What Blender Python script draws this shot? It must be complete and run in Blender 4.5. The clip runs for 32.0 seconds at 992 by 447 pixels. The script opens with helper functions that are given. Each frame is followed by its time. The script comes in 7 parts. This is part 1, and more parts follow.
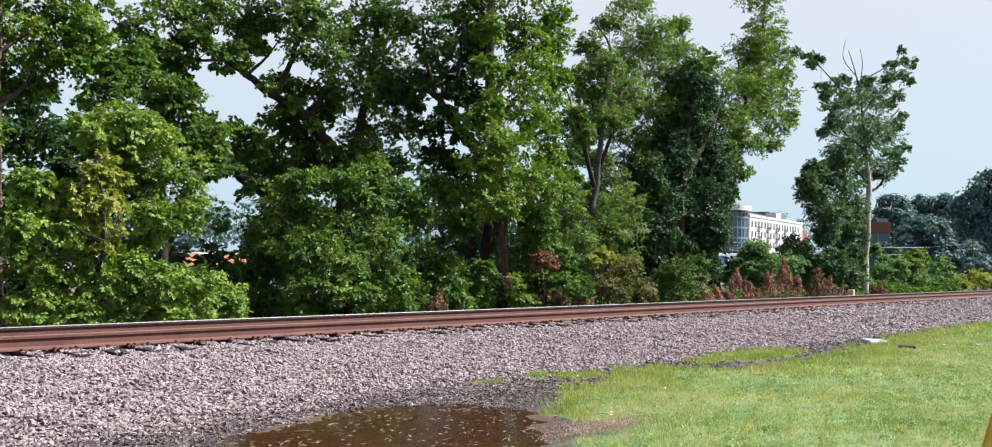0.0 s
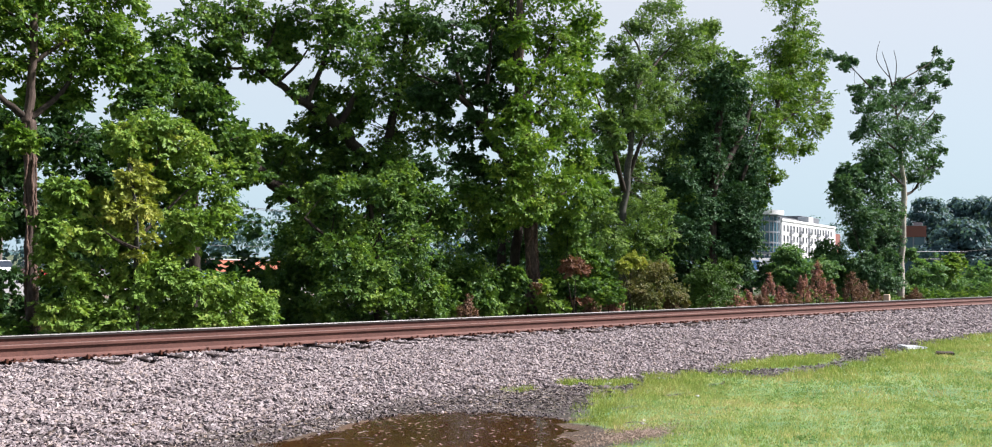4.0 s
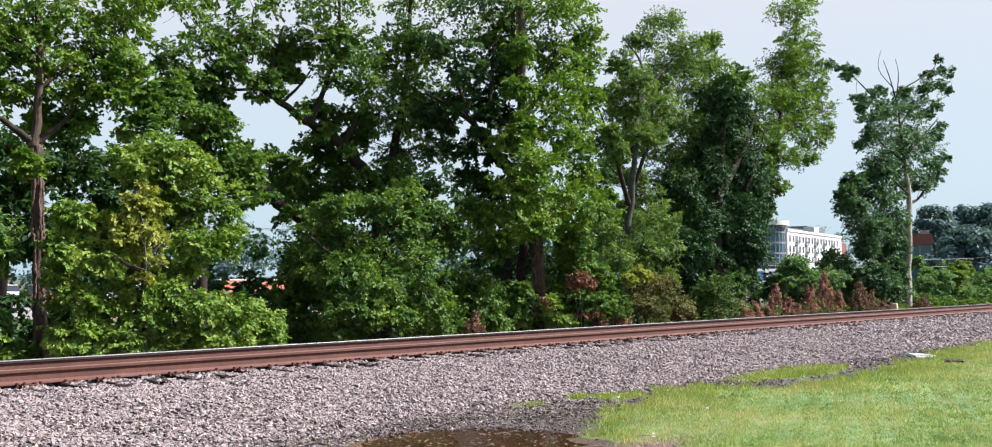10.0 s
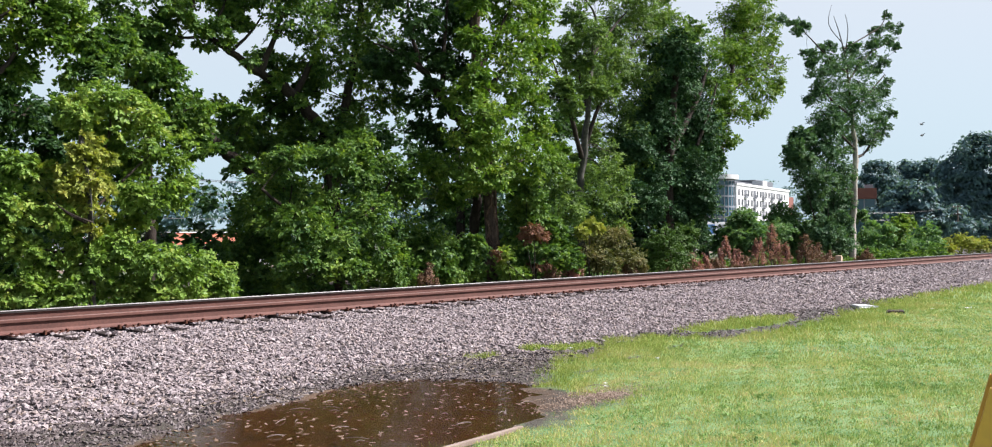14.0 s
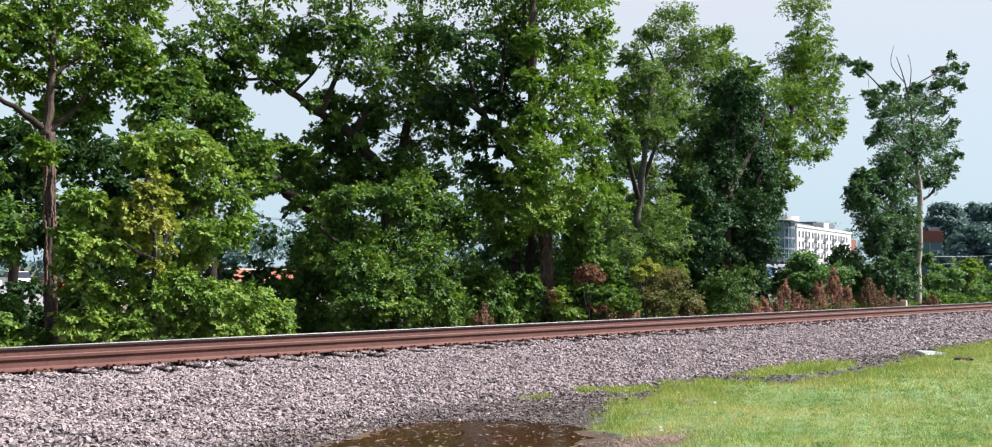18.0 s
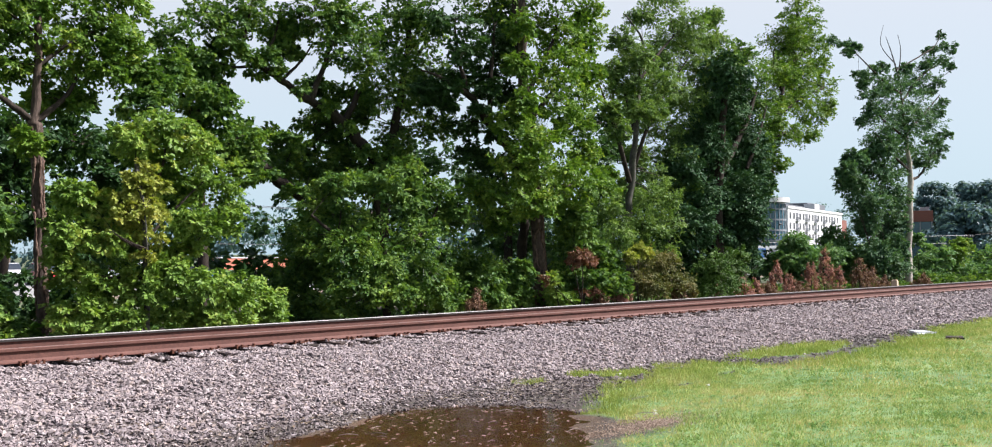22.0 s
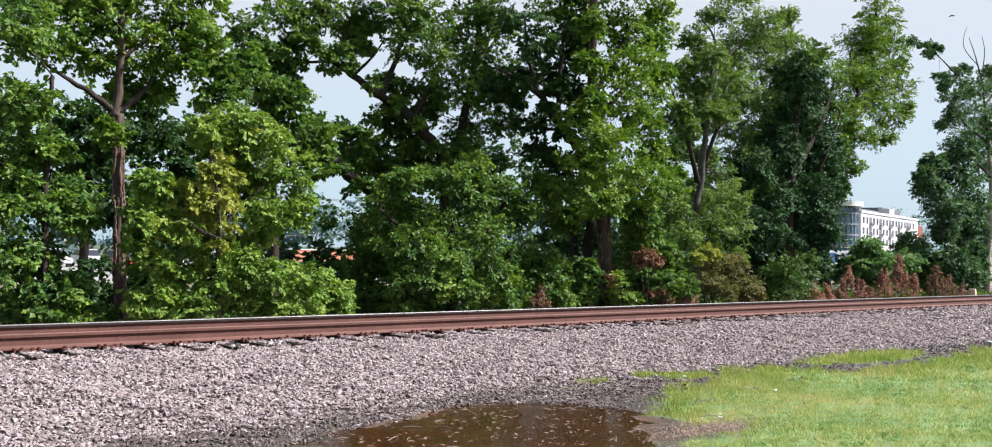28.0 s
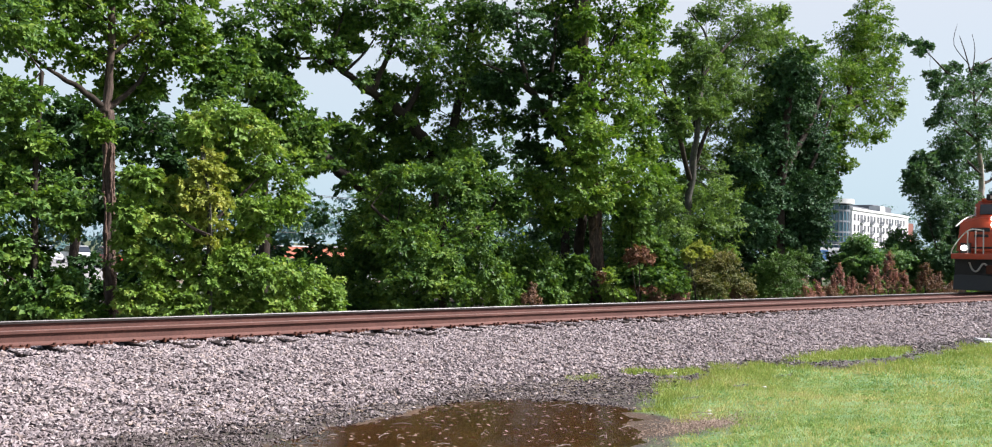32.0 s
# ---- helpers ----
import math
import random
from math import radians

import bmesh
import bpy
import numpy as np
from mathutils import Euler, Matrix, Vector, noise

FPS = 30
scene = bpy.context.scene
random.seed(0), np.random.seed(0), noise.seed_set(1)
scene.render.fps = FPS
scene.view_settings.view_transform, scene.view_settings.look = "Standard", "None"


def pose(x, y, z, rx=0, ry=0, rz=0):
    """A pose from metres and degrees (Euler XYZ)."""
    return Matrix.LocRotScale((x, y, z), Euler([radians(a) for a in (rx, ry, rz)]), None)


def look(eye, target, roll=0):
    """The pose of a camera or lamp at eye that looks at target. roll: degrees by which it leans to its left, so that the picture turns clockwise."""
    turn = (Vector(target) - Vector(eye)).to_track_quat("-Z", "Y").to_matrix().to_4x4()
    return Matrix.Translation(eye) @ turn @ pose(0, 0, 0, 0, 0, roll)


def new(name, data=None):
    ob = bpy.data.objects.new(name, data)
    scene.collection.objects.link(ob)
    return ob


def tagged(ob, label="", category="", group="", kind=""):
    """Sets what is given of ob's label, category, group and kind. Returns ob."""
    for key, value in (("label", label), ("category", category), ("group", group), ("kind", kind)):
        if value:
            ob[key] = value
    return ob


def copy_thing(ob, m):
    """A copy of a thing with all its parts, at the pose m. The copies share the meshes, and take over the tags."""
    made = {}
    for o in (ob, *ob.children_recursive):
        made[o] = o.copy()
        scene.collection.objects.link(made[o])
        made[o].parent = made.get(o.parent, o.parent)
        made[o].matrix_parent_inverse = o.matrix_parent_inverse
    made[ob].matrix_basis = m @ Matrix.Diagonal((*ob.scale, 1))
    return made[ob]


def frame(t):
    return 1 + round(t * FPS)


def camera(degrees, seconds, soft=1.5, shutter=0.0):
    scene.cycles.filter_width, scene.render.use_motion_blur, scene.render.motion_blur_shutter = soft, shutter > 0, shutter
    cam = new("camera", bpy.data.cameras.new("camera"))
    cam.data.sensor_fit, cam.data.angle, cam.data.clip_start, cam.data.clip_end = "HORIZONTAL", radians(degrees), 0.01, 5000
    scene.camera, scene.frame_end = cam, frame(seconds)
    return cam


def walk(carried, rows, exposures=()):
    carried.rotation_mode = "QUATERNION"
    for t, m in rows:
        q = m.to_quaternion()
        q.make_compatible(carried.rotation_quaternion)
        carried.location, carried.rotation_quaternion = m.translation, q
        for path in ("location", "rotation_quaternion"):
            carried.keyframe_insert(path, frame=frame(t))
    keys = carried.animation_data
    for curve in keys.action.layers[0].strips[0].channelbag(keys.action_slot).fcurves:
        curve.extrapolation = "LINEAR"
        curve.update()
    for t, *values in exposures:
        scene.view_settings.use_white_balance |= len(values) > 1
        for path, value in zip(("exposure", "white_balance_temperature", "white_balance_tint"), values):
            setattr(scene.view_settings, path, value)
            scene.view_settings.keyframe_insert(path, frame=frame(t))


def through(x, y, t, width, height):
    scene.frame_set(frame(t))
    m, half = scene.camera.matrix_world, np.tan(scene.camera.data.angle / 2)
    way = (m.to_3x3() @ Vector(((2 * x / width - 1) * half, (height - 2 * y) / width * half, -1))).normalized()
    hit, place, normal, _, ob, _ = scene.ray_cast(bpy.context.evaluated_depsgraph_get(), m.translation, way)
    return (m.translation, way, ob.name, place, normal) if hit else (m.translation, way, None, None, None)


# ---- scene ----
cam = camera(55.35, 32.0, soft=1.1)
walk(cam, [
    (0, pose(-0.001, -0.040, 1.727, 92.189, -1.122, -47.865)),
    (0.5, pose(-0.007, -0.034, 1.730, 91.780, -0.391, -47.740)),
    (1, pose(-0.004, -0.022, 1.729, 92.020, -0.157, -47.528)),
    (1.5, pose(0.001, -0.008, 1.729, 91.878, -0.373, -47.039)),
    (2, pose(0.014, 0.006, 1.731, 91.743, -0.430, -46.799)),
    (2.5, pose(0.025, 0.018, 1.737, 92.014, -0.470, -46.812)),
    (3, pose(0.031, 0.018, 1.739, 92.344, -0.608, -46.414)),
    (3.5, pose(0.045, 0.016, 1.738, 92.506, -0.859, -46.295)),
    (4, pose(0.051, 0.020, 1.741, 92.485, -0.954, -46.067)),
    (4.5, pose(0.044, 0.014, 1.737, 92.711, -0.946, -45.997)),
    (6.5, pose(0.001, -0.024, 1.731, 92.390, -0.877, -46.256)),
    (7, pose(0.007, -0.023, 1.735, 92.743, -0.730, -46.246)),
    (7.5, pose(0.008, -0.023, 1.734, 93.032, -0.455, -46.161)),
    (8, pose(0.000, -0.027, 1.737, 93.272, -0.207, -45.985)),
    (8.5, pose(0.003, -0.030, 1.735, 93.243, 0.067, -45.971)),
    (9, pose(0.006, -0.026, 1.740, 93.465, 0.471, -46.373)),
    (9.5, pose(0.011, -0.013, 1.738, 93.658, 0.591, -46.329)),
    (10, pose(0.016, -0.002, 1.741, 93.430, 0.073, -45.710)),
    (10.5, pose(0.010, -0.002, 1.735, 93.228, 0.312, -45.073)),
    (11, pose(-0.002, -0.004, 1.740, 93.022, 0.165, -44.499)),
    (11.5, pose(0.002, -0.003, 1.740, 93.250, 0.540, -44.504)),
    (12, pose(0.001, -0.022, 1.732, 92.539, 1.069, -45.316)),
    (12.5, pose(-0.004, -0.037, 1.735, 91.656, 0.957, -47.458)),
    (13, pose(-0.016, -0.020, 1.732, 90.812, 0.725, -48.223)),
    (13.5, pose(-0.001, 0.010, 1.725, 89.886, 0.056, -48.887)),
    (14, pose(0.004, 0.022, 1.733, 90.573, 0.020, -48.584)),
    (14.5, pose(0.003, 0.025, 1.739, 91.839, -0.705, -47.654)),
    (15, pose(-0.005, 0.014, 1.742, 92.703, -1.138, -46.288)),
    (15.5, pose(0.011, 0.027, 1.745, 93.127, -1.561, -45.767)),
    (17.5, pose(0.004, 0.011, 1.743, 92.956, -0.804, -45.463)),
    (18, pose(0.002, 0.002, 1.742, 92.953, -0.591, -45.219)),
    (18.5, pose(-0.017, -0.016, 1.743, 92.756, -0.535, -44.778)),
    (19, pose(-0.017, -0.015, 1.742, 92.024, -0.130, -44.747)),
    (19.5, pose(-0.023, -0.014, 1.738, 91.549, 0.163, -44.171)),
    (20, pose(-0.026, -0.015, 1.741, 91.987, 0.632, -44.664)),
    (20.5, pose(-0.007, -0.012, 1.743, 92.397, 0.623, -45.783)),
    (21, pose(0.007, -0.000, 1.741, 91.819, 0.723, -46.355)),
    (21.5, pose(0.026, 0.012, 1.740, 91.485, 0.408, -46.048)),
    (22, pose(0.019, 0.025, 1.746, 92.062, 0.165, -45.686)),
    (22.5, pose(0.015, 0.036, 1.745, 92.092, -0.411, -45.054)),
    (23, pose(0.004, 0.016, 1.737, 92.023, -0.837, -44.765)),
    (23.5, pose(-0.013, -0.004, 1.743, 91.947, -0.823, -44.189)),
    (24, pose(-0.008, -0.014, 1.746, 91.927, -1.108, -43.929)),
    (24.5, pose(-0.020, -0.006, 1.744, 91.985, -1.470, -43.982)),
    (25, pose(-0.026, 0.002, 1.736, 92.045, -1.938, -43.527)),
    (25.5, pose(-0.028, 0.009, 1.741, 92.171, -2.226, -43.155)),
    (27.5, pose(-0.015, 0.023, 1.740, 92.230, -1.293, -41.904)),
    (28, pose(-0.012, 0.024, 1.743, 91.864, -1.251, -41.788)),
    (28.5, pose(-0.005, 0.026, 1.746, 92.016, -1.388, -42.449)),
    (29, pose(-0.004, 0.020, 1.747, 91.727, -0.939, -42.413)),
    (29.5, pose(-0.003, 0.017, 1.745, 91.814, -0.704, -42.090)),
    (30, pose(-0.002, 0.008, 1.747, 91.688, -0.568, -41.660)),
    (30.5, pose(0.001, 0.011, 1.746, 91.639, -0.714, -41.910)),
    (31, pose(-0.002, 0.004, 1.747, 91.693, -0.878, -41.824)),
    (31.5, pose(-0.010, 0.011, 1.745, 91.863, -1.229, -42.089)),
    (32, pose(-0.004, 0.007, 1.746, 91.682, -1.306, -42.261)),
], exposures=[(0, 1.26, 6240, 14.5), (32, 1.26, 6240, 14.5)])

# ---- light ----
SUN_TURN, SUN_HEIGHT = radians(131), radians(46)     # compass angle from +y towards +x, and height
world = bpy.data.worlds.new("sky")
scene.world = world
world.use_nodes = True
wn = world.node_tree.nodes
wl = world.node_tree.links
sky = wn.new("ShaderNodeTexSky")
sky.sky_type = "NISHITA"
sky.sun_disc = False
sky.sun_elevation, sky.sun_rotation = SUN_HEIGHT, SUN_TURN
sky.air_density, sky.dust_density, sky.ozone_density = 1.0, 3.0, 1.0
veil = wn.new("ShaderNodeMix")                        # bright summer haze, thick low down and thinning overhead
veil.data_type = "RGBA"
tcw, sepw, fade = wn.new("ShaderNodeTexCoord"), wn.new("ShaderNodeSeparateXYZ"), wn.new("ShaderNodeMapRange")
wl.new(tcw.outputs["Generated"], sepw.inputs[0])
wl.new(sepw.outputs["Z"], fade.inputs["Value"])
fade.inputs["From Min"].default_value, fade.inputs["From Max"].default_value = 0.30, 0.5
fade.inputs["To Min"].default_value, fade.inputs["To Max"].default_value = 0.82, 0.06
hue = wn.new("ShaderNodeValToRGB")                    # pale blue by the horizon, whiter higher up
hue.color_ramp.elements[0].position, hue.color_ramp.elements[0].color = 0.04, (0.75, 0.98, 1.07, 1)
hue.color_ramp.elements[1].position, hue.color_ramp.elements[1].color = 0.30, (0.99, 1.02, 1.04, 1)
wl.new(sepw.outputs["Z"], hue.inputs[0])
lift = wn.new("ShaderNodeVectorMath")
lift.operation = "SCALE"
lift.inputs["Scale"].default_value = 7.4
wl.new(hue.outputs[0], lift.inputs[0])
wl.new(lift.outputs[0], veil.inputs["B"])
wl.new(fade.outputs[0], veil.inputs["Factor"])
wl.new(sky.outputs[0], veil.inputs["A"])
wl.new(veil.outputs["Result"], wn["Background"].inputs["Color"])
wn["Background"].inputs["Strength"].default_value = 0.05

sun = new("sun", bpy.data.lights.new("sun", "SUN"))
sun.data.energy, sun.data.angle, sun.data.color = 4.7, radians(1.5), (1.0, 0.96, 0.91)
sun_way = Vector((math.sin(SUN_TURN) * math.cos(SUN_HEIGHT), math.cos(SUN_TURN) * math.cos(SUN_HEIGHT), math.sin(SUN_HEIGHT)))
sun.matrix_world = look(sun_way * 100, (0, 0, 0))


# ---- materials ----
def nodes_of(name):
    m = bpy.data.materials.new(name)
    m.use_nodes = True
    return m, m.node_tree.nodes, m.node_tree.links, m.node_tree.nodes["Principled BSDF"]


def ramp(n, colours, stops=None):
    r = n.new("ShaderNodeValToRGB")
    e = r.color_ramp.elements
    stops = stops or [i / (len(colours) - 1) for i in range(len(colours))]
    while len(e) < len(colours):
        e.new(0.5)
    for el, c, s in zip(e, colours, stops):
        el.position, el.color = s, (*c, 1)
    return r


def coords(n, l, scale):
    tc, mp = n.new("ShaderNodeTexCoord"), n.new("ShaderNodeMapping")
    mp.inputs["Scale"].default_value = scale if isinstance(scale, tuple) else (scale,) * 3
    l.new(tc.outputs["Object"], mp.inputs["Vector"])
    return mp.outputs["Vector"]


def noise_tex(n, l, scale, detail=4, rough=0.6):
    t = n.new("ShaderNodeTexNoise")
    t.inputs["Scale"].default_value, t.inputs["Detail"].default_value, t.inputs["Roughness"].default_value = 1, detail, rough
    l.new(coords(n, l, scale), t.inputs["Vector"])
    return t.outputs["Fac"]


def mixed(n, l, a, b, fac, mode="MIX"):
    m = n.new("ShaderNodeMix")
    m.data_type, m.blend_type = "RGBA", mode
    for s, v in (("A", a), ("B", b), ("Factor", fac)):
        if isinstance(v, (int, float, tuple)):
            m.inputs[s].default_value = (*v, 1) if isinstance(v, tuple) else v
        else:
            l.new(v, m.inputs[s])
    return m.outputs["Result"]


def bumped(n, l, b, height, strength, distance):
    u = n.new("ShaderNodeBump")
    u.inputs["Strength"].default_value, u.inputs["Distance"].default_value = strength, distance
    l.new(height, u.inputs["Height"])
    l.new(u.outputs[0], b.inputs["Normal"])


def surface(name, colours, large=1.5, fine=30, rough=0.8, bump=0.4, depth=0.01, metal=0.0, spread=0.0, rough_var=0.15):
    """Mottled solid: colours from dark to light over coarse and fine grain; spread varies piece by piece."""
    m, n, l, b = nodes_of(name)
    a, f = noise_tex(n, l, large), noise_tex(n, l, fine, 6)
    s = n.new("ShaderNodeMath")
    s.operation = "MULTIPLY_ADD"
    l.new(f, s.inputs[0])
    s.inputs[1].default_value = 0.6
    h = n.new("ShaderNodeMath")
    h.operation = "MULTIPLY"
    l.new(a, h.inputs[0])
    h.inputs[1].default_value = 0.4
    l.new(h.outputs[0], s.inputs[2])
    v = s.outputs[0]
    if spread:
        o, q = n.new("ShaderNodeObjectInfo"), n.new("ShaderNodeMath")
        q.operation = "MULTIPLY_ADD"
        l.new(o.outputs["Random"], q.inputs[0])
        q.inputs[1].default_value = spread
        z = n.new("ShaderNodeMath")
        z.operation = "SUBTRACT"
        l.new(v, z.inputs[0])
        z.inputs[1].default_value = spread / 2
        l.new(z.outputs[0], q.inputs[2])
        v = q.outputs[0]
    k = len(colours)
    r = ramp(n, colours, [0.3 + 0.4 * i / (k - 1) for i in range(k)])
    l.new(v, r.inputs[0])
    l.new(r.outputs[0], b.inputs["Base Color"])
    g = n.new("ShaderNodeMapRange")
    l.new(f, g.inputs["Value"])
    g.inputs["To Min"].default_value, g.inputs["To Max"].default_value = max(rough - rough_var, 0.02), min(rough + rough_var, 1)
    l.new(g.outputs[0], b.inputs["Roughness"])
    b.inputs["Metallic"].default_value = metal
    b.inputs["Specular IOR Level"].default_value = 0.15 if rough >= 0.85 else 0.5
    if bump:
        bumped(n, l, b, f, bump, depth)
    return m


def leaf_material(name, colours, through=0.36, gloss=0.16):
    """Leaves: each blade has its own shade, drifting over the crown; light passes through them."""
    m, n, l, b = nodes_of(name)
    geo = n.new("ShaderNodeNewGeometry")
    drift = noise_tex(n, l, 1.5, 3)
    s = n.new("ShaderNodeMath")
    s.operation = "MULTIPLY_ADD"
    l.new(drift, s.inputs[0])
    s.inputs[1].default_value = 1.7
    q = n.new("ShaderNodeMath")
    q.operation = "MULTIPLY_ADD"
    l.new(geo.outputs["Random Per Island"], q.inputs[0])
    q.inputs[1].default_value, q.inputs[2].default_value = 0.42, -0.58
    l.new(q.outputs[0], s.inputs[2])
    r = ramp(n, colours)
    l.new(s.outputs[0], r.inputs[0])
    l.new(r.outputs[0], b.inputs["Base Color"])
    b.inputs["Roughness"].default_value = 0.45
    b.inputs["Specular IOR Level"].default_value = gloss
    tr = n.new("ShaderNodeBsdfTranslucent")
    warm = mixed(n, l, r.outputs[0], (1.05, 1.1, 0.42), 1.0, "MULTIPLY")
    l.new(warm, tr.inputs["Color"])
    mx = n.new("ShaderNodeMixShader")
    mx.inputs[0].default_value = through
    l.new(b.outputs[0], mx.inputs[1])
    l.new(tr.outputs[0], mx.inputs[2])
    l.new(mx.outputs[0], n["Material Output"].inputs["Surface"])
    return m


MAT = {
    "maple_leaf": leaf_material("maple_leaf", [(0.050, 0.108, 0.026), (0.130, 0.226, 0.044), (0.215, 0.325, 0.066), (0.360, 0.375, 0.085)]),
    "bright_leaf": leaf_material("bright_leaf", [(0.036, 0.082, 0.017), (0.084, 0.168, 0.026), (0.158, 0.256, 0.040), (0.290, 0.345, 0.052)]),
    "broad_leaf": leaf_material("broad_leaf", [(0.031, 0.074, 0.029), (0.067, 0.139, 0.035), (0.138, 0.232, 0.047), (0.270, 0.365, 0.070)]),
    "olive_leaf": leaf_material("olive_leaf", [(0.053, 0.099, 0.034), (0.106, 0.183, 0.057), (0.172, 0.266, 0.068), (0.243, 0.332, 0.091)]),
    # deep green with the shade of back and inner crowns mixed in
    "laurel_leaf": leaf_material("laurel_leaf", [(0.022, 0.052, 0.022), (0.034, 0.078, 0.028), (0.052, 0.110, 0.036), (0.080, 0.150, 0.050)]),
    "ivy_leaf": leaf_material("ivy_leaf", [(0.041, 0.098, 0.044), (0.094, 0.194, 0.074), (0.155, 0.272, 0.104), (0.269, 0.384, 0.150)]),
    "cedar_leaf": leaf_material("cedar_leaf", [(0.029, 0.065, 0.016), (0.050, 0.108, 0.018), (0.078, 0.152, 0.025), (0.112, 0.185, 0.037)], 0.15, 0.2),
    "juniper_leaf": leaf_material("juniper_leaf", [(0.060, 0.078, 0.024), (0.115, 0.128, 0.042), (0.165, 0.150, 0.058), (0.240, 0.185, 0.085)], 0.25, 0.15),
    "rust_leaf": leaf_material("rust_leaf", [(0.063, 0.092, 0.026), (0.151, 0.078, 0.050), (0.252, 0.125, 0.089), (0.354, 0.196, 0.139)], 0.2, 0.1),
    "weed_leaf": leaf_material("weed_leaf", [(0.075, 0.149, 0.046), (0.135, 0.257, 0.078), (0.210, 0.351, 0.104), (0.300, 0.419, 0.143)], 0.2, 0.1),
    "creeper_leaf": leaf_material("creeper_leaf", [(0.030, 0.074, 0.042), (0.060, 0.128, 0.064), (0.102, 0.190, 0.090), (0.155, 0.250, 0.112)], 0.25, 0.14),
    "vine_leaf": leaf_material("vine_leaf", [(0.018, 0.046, 0.026), (0.034, 0.080, 0.038), (0.058, 0.118, 0.052), (0.092, 0.160, 0.066)], 0.14, 0.07),
    "sumac_plume": leaf_material("sumac_plume", [(0.180, 0.100, 0.088), (0.310, 0.155, 0.135), (0.430, 0.225, 0.195), (0.560, 0.345, 0.300)], 0.25, 0.1),
    "dry_weed": leaf_material("dry_weed", [(0.108, 0.067, 0.041), (0.183, 0.101, 0.070), (0.237, 0.146, 0.094), (0.215, 0.191, 0.094)], 0.2, 0.15),
    "yellow_leaf": leaf_material("yellow_leaf", [(0.15, 0.20, 0.045), (0.25, 0.30, 0.065), (0.33, 0.35, 0.08), (0.37, 0.30, 0.09)], 0.36, 0.12),
    # bluish grey: distance haze is mixed into this leaf colour
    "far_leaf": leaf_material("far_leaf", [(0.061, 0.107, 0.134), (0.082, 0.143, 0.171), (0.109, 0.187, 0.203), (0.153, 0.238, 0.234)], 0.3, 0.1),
    "bark": surface("bark", [(0.023, 0.016, 0.014), (0.069, 0.050, 0.041), (0.158, 0.116, 0.095)], 6, (26, 26, 5), 0.9, 0.9, 0.02),
    "vine_bark": surface("vine_bark", [(0.035, 0.022, 0.017), (0.119, 0.077, 0.059), (0.238, 0.168, 0.133)], 8, (45, 45, 14), 0.9, 0.9, 0.02),
    "dark_bark": surface("dark_bark", [(0.016, 0.012, 0.010), (0.035, 0.027, 0.022), (0.062, 0.051, 0.039)], 6, (40, 40, 9), 0.9, 0.9, 0.02),
    "grey_bark": surface("grey_bark", [(0.027, 0.027, 0.023), (0.062, 0.061, 0.051), (0.125, 0.121, 0.101)], 5, (30, 30, 12), 0.85, 0.5, 0.01),
    "pale_bark": surface("pale_bark", [(0.130, 0.108, 0.088), (0.330, 0.295, 0.250), (0.520, 0.485, 0.430)], 3, (18, 18, 7), 0.8, 0.5, 0.01),
    "rust_rail": surface("rust_rail", [(0.054, 0.021, 0.015), (0.098, 0.038, 0.028), (0.150, 0.064, 0.047)], 2, 45, 0.8, 0.25, 0.003, 0.0),
    "rail_top": surface("rail_top", [(0.10, 0.095, 0.09), (0.17, 0.165, 0.16)], 2, 20, 0.5, 0, 0, 0.4, 0, 0.06),
    "rail_worn": surface("rail_worn", [(0.187, 0.117, 0.098), (0.281, 0.195, 0.168)], 2, 20, 0.55, 0, 0, 0.3, 0, 0.06),
    "rail_dark": surface("rail_dark", [(0.012, 0.009, 0.008), (0.030, 0.022, 0.019)], 2, 20, 0.6, 0, 0, 0, 0, 0.06),
    "rust_iron": surface("rust_iron", [(0.047, 0.020, 0.014), (0.086, 0.035, 0.023), (0.125, 0.055, 0.035)], 4, 60, 0.85, 0.4, 0.003, 0.2, 0.2),
    "tie_wood": surface("tie_wood", [(0.016, 0.012, 0.012), (0.039, 0.030, 0.027), (0.070, 0.051, 0.045)], 3, (30, 4, 30), 0.9, 0.6, 0.008, 0, 0.25),
    "concrete": surface("concrete", [(0.156, 0.117, 0.094), (0.242, 0.187, 0.156), (0.328, 0.273, 0.234)], 3, 60, 0.9, 0.4, 0.004),
}


# ---- builders ----
def mesh_of(name, verts, faces, material, smooth=False):
    """A mesh from arrays of vertices and of equal-sided faces."""
    verts, faces = np.asarray(verts, dtype=np.float32), np.asarray(faces, dtype=np.int32)
    me = bpy.data.meshes.new(name)
    k = faces.shape[1]
    me.vertices.add(len(verts))
    me.vertices.foreach_set("co", verts.ravel())
    me.loops.add(faces.size)
    me.loops.foreach_set("vertex_index", faces.ravel())
    me.polygons.add(len(faces))
    me.polygons.foreach_set("loop_start", np.arange(len(faces), dtype=np.int32) * k)
    me.polygons.foreach_set("use_smooth", np.full(len(faces), smooth))
    me.update(calc_edges=True)
    if material:
        me.materials.append(MAT[material] if isinstance(material, str) else material)
    return me


def child(name, me, parent, label="", at=None):
    ob = new(name, me)
    ob.parent = parent
    if at is not None:
        ob.matrix_basis = at
    return tagged(ob, label)


def part(name, bm, material, parent, label="", smooth=False, at=None):
    """Links a bmesh as one mesh object under a thing or under a part."""
    me = bpy.data.meshes.new(name)
    bm.to_mesh(me)
    bm.free()
    me.materials.append(MAT[material] if isinstance(material, str) else material)
    if smooth:
        me.polygons.foreach_set("use_smooth", [True] * len(me.polygons))
    return child(name, me, parent, label, at)


